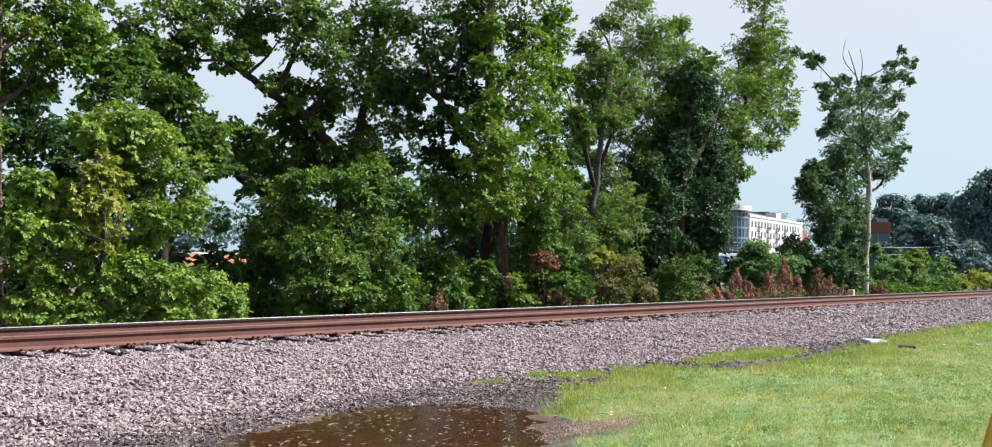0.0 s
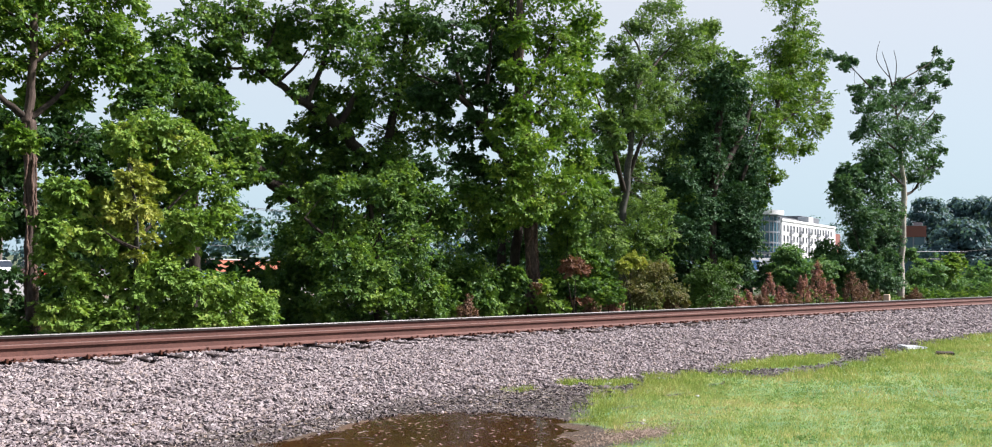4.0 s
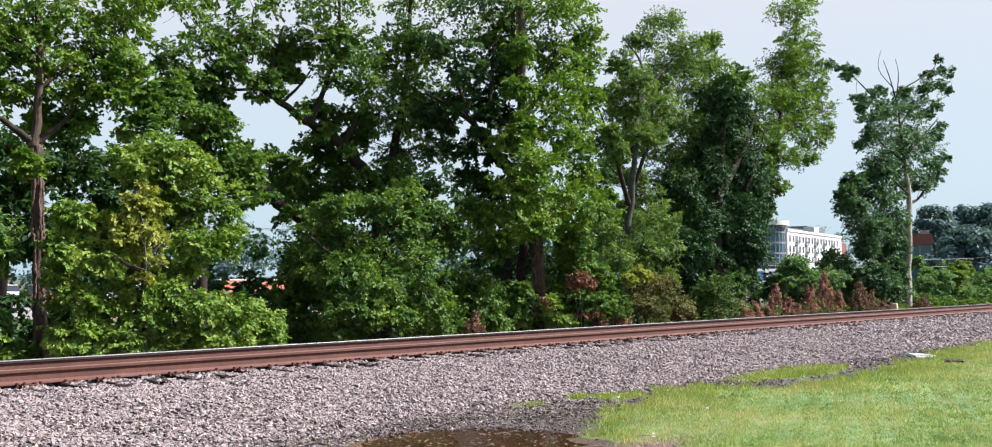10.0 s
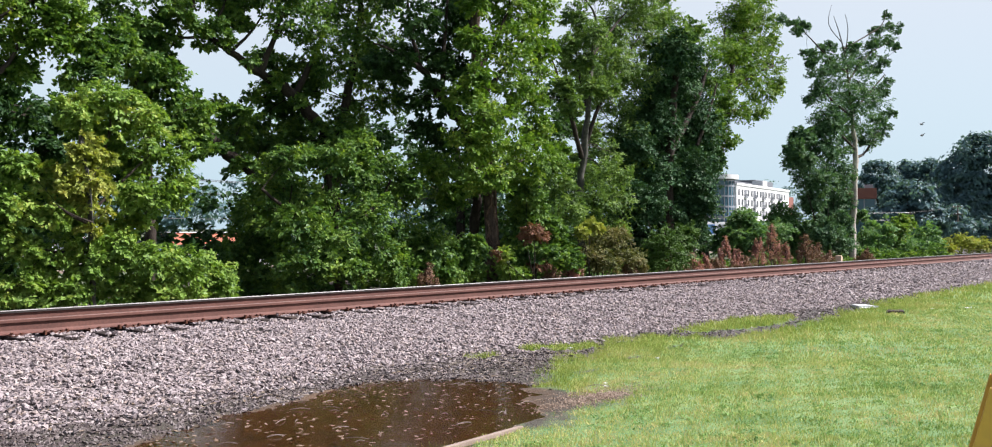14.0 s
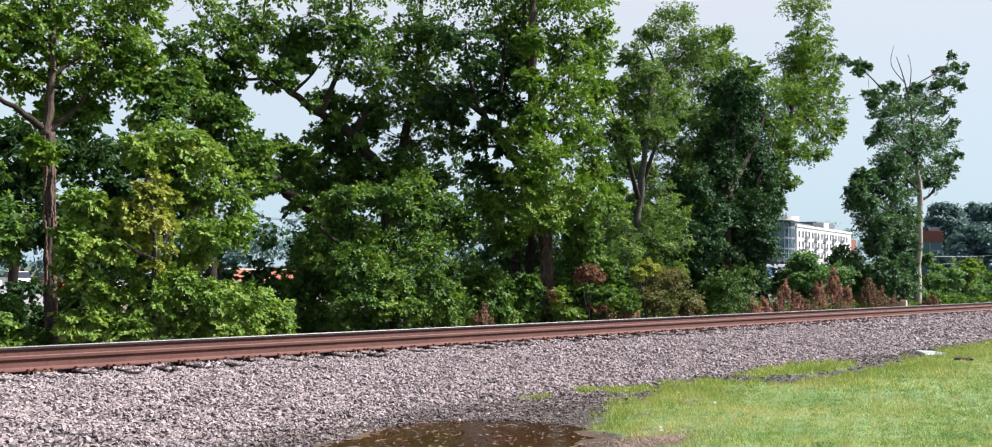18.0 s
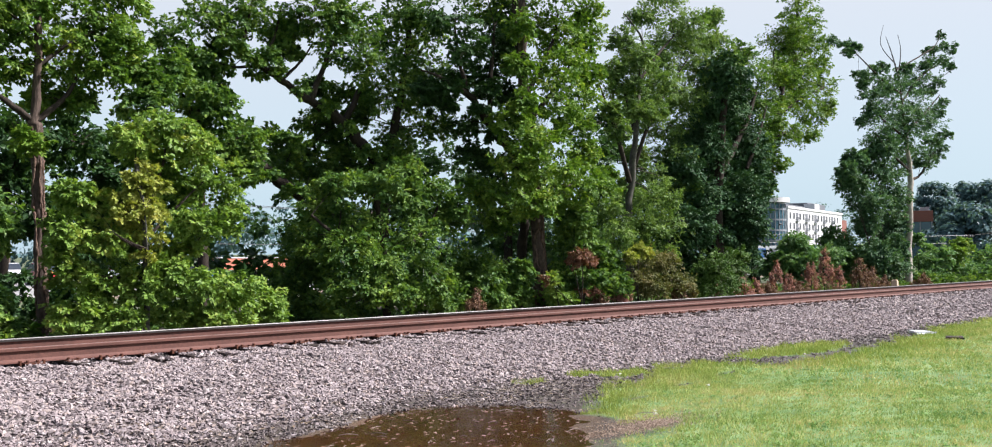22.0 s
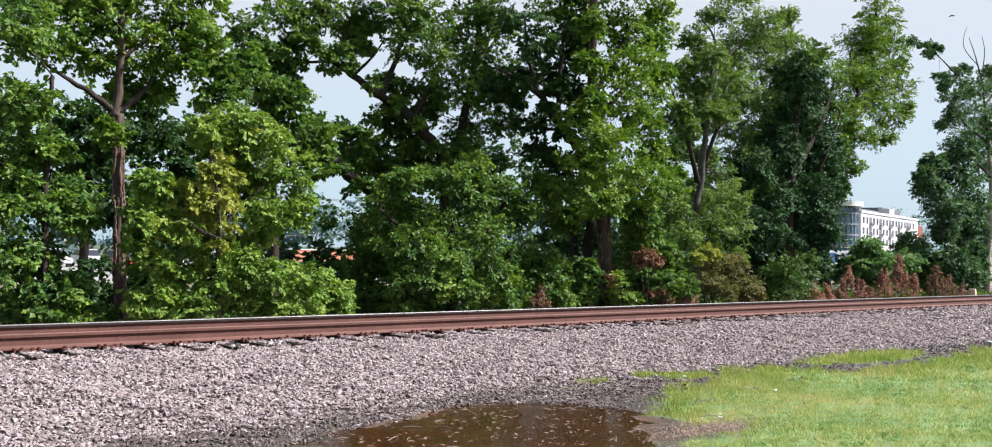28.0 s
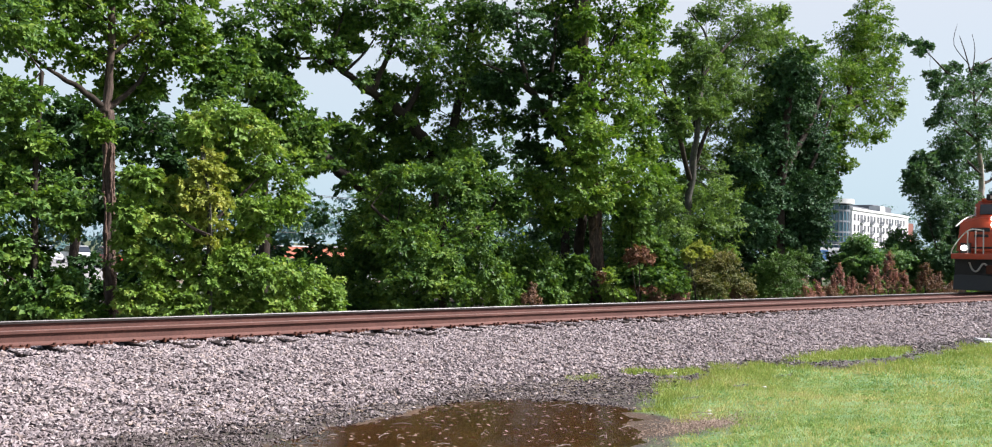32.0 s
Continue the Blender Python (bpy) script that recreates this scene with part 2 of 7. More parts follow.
def empty(name, at, label, category, group="", kind=""):
    ob = new(name)
    ob.matrix_basis = at if isinstance(at, Matrix) else Matrix.Translation(at)
    return tagged(ob, label, category, group, kind)


def box(bm, x0, x1, y0, y1, z0, z1, bevel=0.0):
    """Adds a box with softened edges to bm."""
    r = bmesh.ops.create_cube(bm, size=1)
    bmesh.ops.transform(bm, verts=r["verts"], matrix=Matrix.LocRotScale(((x0 + x1) / 2, (y0 + y1) / 2, (z0 + z1) / 2), None, (abs(x1 - x0), abs(y1 - y0), abs(z1 - z0))))
    if bevel:
        es = {e for v in r["verts"] for e in v.link_edges}
        bmesh.ops.bevel(bm, geom=list(es), offset=bevel, segments=2, affect="EDGES", profile=0.7)
    return bm


def boxed(x0, x1, y0, y1, z0, z1, bevel=0.0):
    return box(bmesh.new(), x0, x1, y0, y1, z0, z1, bevel)


def tube(path, sides=8, wobble=0.0, rng=None, sub=4):
    """A tapered tube along (x, y, z, radius) points: vertices and quads."""
    p = np.array(path, dtype=float)
    t = np.linspace(0, len(p) - 1, (len(p) - 1) * sub + 1)
    q = np.empty((len(t), 4))
    for j, s in enumerate(t):                         # Catmull-Rom through the points
        i = min(int(s), len(p) - 2)
        f = s - i
        a, b, c, d = p[max(i - 1, 0)], p[i], p[i + 1], p[min(i + 2, len(p) - 1)]
        q[j] = 0.5 * (2 * b + (c - a) * f + (2 * a - 5 * b + 4 * c - d) * f * f + (3 * b - a - 3 * c + d) * f ** 3)
    q[:, 3] = np.maximum(q[:, 3], 0.004)
    if wobble:
        q[1:-1, :3] += rng.normal(0, wobble, (len(q) - 2, 3)) * q[1:-1, 3:4]
    way = np.gradient(q[:, :3], axis=0)
    way /= np.linalg.norm(way, axis=1)[:, None] + 1e-9
    side = np.cross(way, (0.31, 0.9, 0.2))
    side /= np.linalg.norm(side, axis=1)[:, None] + 1e-9
    up = np.cross(side, way)
    a = np.linspace(0, 2 * math.pi, sides, endpoint=False)
    rad = q[:, 3][:, None] * (1 + (rng.normal(0, 0.07, (len(q), sides)) if rng is not None else 0))
    v = q[:, None, :3] + side[:, None] * (np.cos(a) * rad)[..., None] + up[:, None] * (np.sin(a) * rad)[..., None]
    i, j = np.meshgrid(np.arange(len(q) - 1), np.arange(sides), indexing="ij")
    k = (j + 1) % sides
    f = np.stack([i * sides + j, i * sides + k, (i + 1) * sides + k, (i + 1) * sides + j], -1).reshape(-1, 4)
    return v.reshape(-1, 3), f


def joined(pieces):
    vs, fs, n = [], [], 0
    for v, f in pieces:
        vs.append(v)
        fs.append(np.asarray(f) + n)
        n += len(v)
    return np.concatenate(vs), np.concatenate(fs)


# ---- ground, track bed and rails ----
NEAR_RAIL, FAR_RAIL, RAIL_TOP, TIE_TOP = 12.42, 13.92, 0.65, 0.445
WATER = -0.035
LAWN_X = (-60, 7.0, 7.8, 8.2, 8.45, 10.1, 11.2, 12.4, 13.5, 14.0, 14.4, 16.7, 20.6, 24.5, 30, 35, 400)
LAWN_Y = (5.3, 5.42, 5.5, 5.75, 6.85, 7.72, 8.05, 8.45, 8.65, 8.1, 7.5, 7.35, 7.85, 8.45, 8.6, 8.7, 8.9)


def wave(x, y, s, k=0.0):
    return np.sin(x * s + 1.7 * k) * np.cos(y * s * 1.13 + k) + 0.5 * np.sin(x * s * 2.3 + y * s * 1.9 + 2 * k)


def lawn_at(x, y):
    """1 on grass, 0 on bare earth."""
    e = np.interp(x, LAWN_X, LAWN_Y)
    g = np.clip((e - y) / 0.5 + 0.5 + 0.45 * wave(x, y, 5.0, 1) + 0.3 * wave(x, y, 13.0, 6), 0, 1)
    for cx, cy, rx, ry in ((9.84, 8.97, 0.34, 0.2), (11.0, 8.95, 0.45, 0.22), (11.5, 8.55, 0.6, 0.3), (16.6, 8.45, 2.3, 0.62)):
        g = np.maximum(g, np.clip(2.2 - 2.2 * (((x - cx) / rx) ** 2 + ((y - cy) / ry) ** 2) + 0.4 * wave(x, y, 9.0, 2), 0, 1))
    g = g * np.clip(1 - 1.6 * np.exp(-(((x - 15.5) / 1.3) ** 2 + ((y - 7.66) / 0.13) ** 2)), 0, 1)
    g = g * np.clip(1 - 1.3 * np.exp(-(((x - 8.25) / 0.45) ** 2 + ((y - 5.75) / 0.22) ** 2)), 0, 1)
    for cx, cy, rx, ry in ((11.2, 7.27, 0.35, 0.1), (9.6, 6.95, 0.3, 0.08), (12.6, 7.5, 0.3, 0.08)):     # worn bare spots
        g = g * np.clip(1 - 1.1 * np.exp(-(((x - cx) / rx) ** 2 + ((y - cy) / ry) ** 2)), 0, 1)
    return np.where(y > 30, 0.3, g)


def lush_at(x, y):
    """1 in the rank yellow-green border of the lawn, 0 where it is mown short."""
    e = np.interp(x, LAWN_X, LAWN_Y)
    return np.clip(1.15 - (e - y) / (0.9 + 0.06 * np.clip(x - 8, 0, 20)) + 0.3 * wave(x, y, 1.7, 2) + 0.15 * wave(x, y, 5.0, 3), 0, 1) * np.clip(x - 7.6, 0, 1)


def puddle_at(x, y):
    """How far inside the puddle's outline, 1 at its middle."""
    a = 1 - np.abs((x - 5.3) / 3.42) ** 2.5 - np.abs((y - 7.0 - 0.1 * (x - 5)) / 1.7) ** 2.5 - 1.1 * np.clip(y - 7.35 - 0.5 * (x - 5), 0, 3)
    return a + 0.10 * wave(x, y, 3.1, 3) + 0.06 * wave(x, y, 8.3, 1)


def ground_at(x, y):
    z = 0.012 * wave(x, y, 0.9) + 0.006 * wave(x, y, 4.1, 2)
    z = z - 0.045 * np.clip(puddle_at(x, y) + 0.35, 0, 1.2) * 1.6
    z = z + (0.010 * wave(x, y, 11.0, 4) + 0.007 * wave(x, y, 23.0, 5)) * np.clip((y - 7.2) / 0.6, 0, 1) * (y < 9.5) * (1 - lawn_at(x, y))
    wet = np.exp(-(((x - 15.5) / 1.2) ** 2 + ((y - 7.66) / 0.13) ** 2))
    z = z - 0.05 * wet
    back = np.clip((y - 15) / 6, 0, 1)
    return z + 0.15 * back - 0.25 * np.clip((y - 24) / 20, 0, 1) + np.clip((np.abs(x) + np.abs(y) - 400) / 900, 0, 1) * 6


def spaced(stops):
    """Coordinates that run through (end, step) stretches."""
    out = [stops[0]]
    for end, step in stops[1:]:
        n = max(1, round((end - out[-1]) / step))
        out += list(np.linspace(out[-1], end, n + 1)[1:])
    return np.array(out)


def ground_material():
    m, n, l, b = nodes_of("ground")
    at = n.new("ShaderNodeAttribute")
    at.attribute_name = "lawn"
    big, mid, fine = noise_tex(n, l, 0.55, 3), noise_tex(n, l, 3.0, 5), noise_tex(n, l, 70, 5)
    grass = ramp(n, [(0.055, 0.117, 0.039), (0.101, 0.187, 0.062), (0.164, 0.250, 0.094), (0.250, 0.265, 0.140)], [0.3, 0.45, 0.58, 0.75])
    l.new(mixed(n, l, big, mid, 0.5), grass.inputs[0])
    soil = ramp(n, [(0.014, 0.009, 0.007), (0.031, 0.022, 0.017), (0.058, 0.045, 0.039), (0.117, 0.094, 0.078)], [0.3, 0.45, 0.6, 0.75])
    l.new(mixed(n, l, mid, fine, 0.6), soil.inputs[0])
    silt = n.new("ShaderNodeAttribute")
    silt.attribute_name = "silt"
    bare = mixed(n, l, soil.outputs[0], mixed(n, l, (0.030, 0.022, 0.011), (0.115, 0.050, 0.024), mid), silt.outputs["Fac"])
    edge = n.new("ShaderNodeMath")
    edge.operation = "MULTIPLY_ADD"
    l.new(fine, edge.inputs[0])
    edge.inputs[1].default_value = 0.8
    s = n.new("ShaderNodeMath")
    s.operation = "SUBTRACT"
    l.new(at.outputs["Fac"], s.inputs[0])
    s.inputs[1].default_value = 0.4
    l.new(s.outputs[0], edge.inputs[2])
    edge.use_clamp = True
    l.new(mixed(n, l, bare, grass.outputs[0], edge.outputs[0]), b.inputs["Base Color"])
    wet = n.new("ShaderNodeMapRange")                  # bare earth is damp in patches
    l.new(mixed(n, l, mid, at.outputs["Fac"], 0.5), wet.inputs["Value"])
    wet.inputs["From Min"].default_value, wet.inputs["From Max"].default_value = 0.15, 0.45
    wet.inputs["To Min"].default_value, wet.inputs["To Max"].default_value = 0.72, 0.95
    damp = n.new("ShaderNodeAttribute")
    damp.attribute_name = "damp"
    dry = n.new("ShaderNodeMath")
    dry.operation = "SUBTRACT"
    dry.inputs[0].default_value = 1.0
    l.new(damp.outputs["Fac"], dry.inputs[1])
    most = n.new("ShaderNodeMath")
    most.operation = "MAXIMUM"
    l.new(dry.outputs[0], most.inputs[0])
    l.new(wet.outputs[0], most.inputs[1])
    l.new(most.outputs[0], b.inputs["Roughness"])
    bumped(n, l, b, fine, 0.7, 0.02)
    return m


def build_ground():
    xs = spaced([-2500, (-200, 400), (-20, 30), (1, 3), (12, 0.08), (24, 0.16), (45, 0.5), (120, 6), (600, 60), (2500, 400)])
    ys = spaced([-2500, (-150, 400), (-20, 30), (1, 2), (9.4, 0.08), (16, 0.7), (40, 3), (140, 20), (600, 80), (2500, 400)])
    X, Y = np.meshgrid(xs, ys, indexing="ij")
    v = np.stack([X, Y, ground_at(X, Y)], -1).reshape(-1, 3)
    ny = len(ys)
    i, j = np.meshgrid(np.arange(len(xs) - 1), np.arange(ny - 1), indexing="ij")
    f = np.stack([i * ny + j, (i + 1) * ny + j, (i + 1) * ny + j + 1, i * ny + j + 1], -1).reshape(-1, 4)
    me = mesh_of("ground", v, f, ground_material(), True)
    a = me.attributes.new("lawn", "FLOAT", "POINT")
    a.data.foreach_set("value", lawn_at(X, Y).astype(np.float32).ravel())
    a = me.attributes.new("silt", "FLOAT", "POINT")
    d = me.attributes.new("damp", "FLOAT", "POINT")
    d.data.foreach_set("value", np.clip(9.6 - Y, 0, 1).astype(np.float32).ravel())
    bank = np.exp(-(((X - 8.2) / 0.5) ** 2 + ((Y - 5.85) / 0.3) ** 2))
    a.data.foreach_set("value", np.clip(np.maximum(puddle_at(X, Y) * 3.0 + 0.1, bank * 1.2), 0, 1).astype(np.float32).ravel())
    tagged(new("ground", me), "mown lawn meeting bare wet earth by a railway", "ground", kind="structure")


BED_Y = (8.5, 8.95, 9.4, 10.2, 11.1, 11.5, 12.0, 13.2, 14.4, 15.0, 15.8, 16.6, 17.4)
BED_Z = (-0.09, 0.0, 0.09, 0.24, 0.375, 0.395, 0.395, 0.395, 0.395, 0.37, 0.27, 0.10, -0.05)


def bed_at(x, y):
    return np.interp(y, BED_Y, BED_Z) + 0.018 * wave(x, y, 2.1, 1) + 0.012 * wave(x, y, 5.3, 2)


def ballast_material(name, joined_rest):
    m, n, l, b = nodes_of(name)
    if joined_rest:
        src = n.new("ShaderNodeNewGeometry").outputs["Random Per Island"]
    else:
        src = n.new("ShaderNodeObjectInfo").outputs["Random"]
    r = ramp(n, [(0.115, 0.092, 0.094), (0.185, 0.150, 0.152), (0.235, 0.196, 0.198), (0.275, 0.236, 0.240), (0.262, 0.205, 0.182), (0.345, 0.306, 0.304)], [0, 0.2, 0.45, 0.7, 0.85, 1])
    l.new(src, r.inputs[0])
    f = noise_tex(n, l, 120, 4)
    c = mixed(n, l, r.outputs[0], f, 0.25, "OVERLAY")
    l.new(c, b.inputs["Base Color"])
    b.inputs["Roughness"].default_value = 0.85
    bumped(n, l, b, f, 0.4, 0.004)
    return m


def bed_material():
    m, n, l, b = nodes_of("ballast_bed")
    v = n.new("ShaderNodeTexVoronoi")
    v.inputs["Scale"].default_value = 21
    l.new(coords(n, l, 1.0), v.inputs["Vector"])
    sep = n.new("ShaderNodeSeparateColor")
    l.new(v.outputs["Color"], sep.inputs[0])
    r = ramp(n, [(0.070, 0.057, 0.054), (0.120, 0.099, 0.094), (0.180, 0.152, 0.146), (0.240, 0.212, 0.205)])
    l.new(sep.outputs[0], r.inputs[0])
    # shade between the stones, painted as darker cell edges
    gap = ramp(n, [(1, 1, 1), (0.35, 0.33, 0.32)], [0.35, 0.75])
    l.new(v.outputs["Distance"], gap.inputs[0])
    l.new(mixed(n, l, r.outputs[0], gap.outputs[0], 1.0, "MULTIPLY"), b.inputs["Base Color"])
    b.inputs["Roughness"].default_value = 0.9
    u = n.new("ShaderNodeBump")
    u.invert = True
    u.inputs["Strength"].default_value, u.inputs["Distance"].default_value = 0.9, 0.03
    l.new(v.outputs["Distance"], u.inputs["Height"])
    l.new(u.outputs[0], b.inputs["Normal"])
    return m


def build_bed():
    xs = spaced([-120, (0, 6), (60, 0.2), (420, 8)])
    ys = spaced([8.5, (17.4, 0.14)])
    X, Y = np.meshgrid(xs, ys, indexing="ij")
    v = np.stack([X, Y, bed_at(X, Y)], -1).reshape(-1, 3)
    ny = len(ys)
    i, j = np.meshgrid(np.arange(len(xs) - 1), np.arange(ny - 1), indexing="ij")
    f = np.stack([i * ny + j, (i + 1) * ny + j, (i + 1) * ny + j + 1, i * ny + j + 1], -1).reshape(-1, 4)
    return tagged(new("track_bed", mesh_of("track_bed", v, f, bed_material(), True)), "raised bed of pinkish grey crushed stone ballast", "track bed", kind="structure")


STONE_FACES = np.array([(0, 2, 4), (2, 1, 4), (1, 3, 4), (3, 0, 4), (2, 0, 5), (1, 2, 5), (3, 1, 5), (0, 3, 5)])
STONE_TIPS = np.array([(1, 0, 0), (-1, 0, 0), (0, 1, 0), (0, -1, 0), (0, 0, 1), (0, 0, -1)], dtype=float)


def lying(rng, n):
    """Turns of stones that lie mostly on their flat sides."""
    q = rng.normal(size=(n, 4)) * np.array((0.0, 0.2, 0.2, 0.0))
    a = rng.uniform(0, math.pi, n)
    q[:, 0], q[:, 3] = np.cos(a), np.sin(a)
    q /= np.linalg.norm(q, axis=1)[:, None]
    w, x, y, z = q.T
    return np.stack([np.stack([1 - 2 * (y * y + z * z), 2 * (x * y - z * w), 2 * (x * z + y * w)], -1),
                     np.stack([2 * (x * y + z * w), 1 - 2 * (x * x + z * z), 2 * (y * z - x * w)], -1),
                     np.stack([2 * (x * z - y * w), 2 * (y * z + x * w), 1 - 2 * (x * x + y * y)], -1)], 1)


def crushed(rng, centres, size):
    """Angular broken stones, one to a centre."""
    n = len(centres)
    shape = STONE_TIPS[None] * rng.uniform(0.75, 1.15, (n, 6, 1)) + rng.uniform(-0.45, 0.45, (n, 6, 3)) * (1 - np.abs(STONE_TIPS[None]))
    shape *= (np.stack([rng.uniform(0.95, 1.75, n), rng.uniform(0.75, 1.15, n), rng.uniform(0.55, 0.9, n)], -1) * size[:, None] / 2)[:, None]
    v = np.einsum("nij,nkj->nki", lying(rng, n), shape) + centres[:, None]
    f = STONE_FACES[None] + (np.arange(n) * 6)[:, None, None]
    return v.reshape(-1, 3), f.reshape(-1, 3)


FOOT_X, FOOT_Y = (2, 4, 6, 8, 9, 12, 80), (8.15, 8.3, 8.55, 8.85, 8.85, 8.6, 8.6)     # line where the dry stones end


def build_ballast(bed):
    rng = np.random.default_rng(5)
    pts = []
    for x0, x1, per, s in ((2.0, 12, 1050, 0.048), (12, 24, 600, 0.054), (24, 44, 200, 0.082), (44, 80, 45, 0.14)):
        n = int((x1 - x0) * 4.2 * per)
        x, y = rng.uniform(x0, x1, n), rng.uniform(8.1, 12.3, n)
        keep = (rng.uniform(size=n) < np.clip((y - np.interp(x, FOOT_X, FOOT_Y) - 0.15 * wave(x, y, 1.3, 4)) / 0.5, 0.03, 1)) & (puddle_at(x, y) < 0.25)
        keep &= lawn_at(x, y) < 0.45
        on_tie = (np.abs((x + 4 + 0.2475) % 0.495 - 0.2475) < 0.10) & (y > 11.75)
        tie_no = np.round((x + 4) / 0.495)
        hollow = on_tie & (np.abs(y - 11.98 - 0.05 * np.sin(tie_no * 2.3)) < 0.1 + 0.05 * np.sin(tie_no * 5.1)) & (np.sin(tie_no * 12.9) > -0.4)
        keep &= ~hollow & (~on_tie | (y < 12.3))
        x, y, on_tie = x[keep], y[keep], on_tie[keep]
        z = np.where(on_tie, TIE_TOP - 0.012, np.maximum(bed_at(x, y), ground_at(x, y))) + rng.uniform(-0.006, 0.02, len(x))
        pts.append((np.stack([x, y, z], -1), s * rng.uniform(0.65, 1.35, len(x))))
    n = int(40 * 1.2 * 220)                            # between and behind the rails
    x, y = rng.uniform(2, 42, n), rng.uniform(12.5, 13.8, n)
    pts.append((np.stack([x, y, bed_at(x, y) + 0.01], -1), 0.06 * rng.uniform(0.7, 1.3, n)))
    n = 13000                                           # half-sunk muddy stones along the foot of the bank
    x, y = rng.uniform(2.5, 30, n), 8.55 + rng.normal(0, 0.45, n)
    keep = (puddle_at(x, y) < 0.15) & (lawn_at(x, y) < 0.5)
    x, y = x[keep], y[keep]
    z = np.maximum(bed_at(x, y), ground_at(x, y)) + rng.uniform(-0.004, 0.012, len(x))
    u = rng.uniform(7.6, 15.5, 6000), rng.uniform(7.2, 9.0, 6000)     # clods and debris on the wet mud
    keep = (puddle_at(*u) < 0.12) & (lawn_at(*u) < 0.55)
    u = u[0][keep], u[1][keep]
    w = rng.uniform(2.5, 8.6, 12000), rng.uniform(6.9, 9.1, 12000)    # wet stones and debris behind the puddle
    keep = puddle_at(*w) < 0.16
    u = np.concatenate([u[0], w[0][keep]]), np.concatenate([u[1], w[1][keep]])
    u = np.stack([*u, np.maximum(bed_at(*u), ground_at(*u)) + 0.002], -1)
    v, f = crushed(rng, np.concatenate([np.stack([x, y, z], -1), u]), np.concatenate([0.045 * rng.uniform(0.4, 1.4, len(x)), 0.036 * rng.uniform(0.3, 1.4, len(u))]))
    mud = surface("muddy_stone", [(0.026, 0.019, 0.019), (0.079, 0.060, 0.057), (0.206, 0.175, 0.169)], 2, 25, 0.6, 0.3)
    child("muddy_stones", mesh_of("muddy_stones", v, f, mud), bed)["kind"] = "stuff"
    c, s = np.concatenate([p[0] for p in pts]), np.concatenate([p[1] for p in pts])
    v, f = crushed(rng, c, s)
    child("ballast", mesh_of("ballast", v, f, ballast_material("ballast_stone", True)), bed)["kind"] = "stuff"
    kinds = [mesh_of("stone", *crushed(rng, np.zeros((1, 3)), np.array([0.06])), ballast_material("loose_stone", False)) for _ in range(6)]
    for i in range(300):                               # larger loose stones that lie singly
        x, y = rng.uniform(3.0, 11), rng.uniform(8.9, 11.6)
        child("stone", kinds[i % 6], bed, "", pose(x, y, float(bed_at(x, y)) + 0.02, *rng.uniform(0, 360, 3)))


RAIL_PROFILE = ((-0.076, 0), (0.076, 0), (0.076, 0.011), (0.03, 0.022), (0.010, 0.045), (0.009, 0.12), (0.014, 0.136), (0.036, 0.146), (0.037, 0.176),
                (0.030, 0.185), (-0.030, 0.185), (-0.037, 0.176), (-0.036, 0.146), (-0.014, 0.136), (-0.009, 0.12), (-0.010, 0.045), (-0.03, 0.022), (-0.076, 0.011))


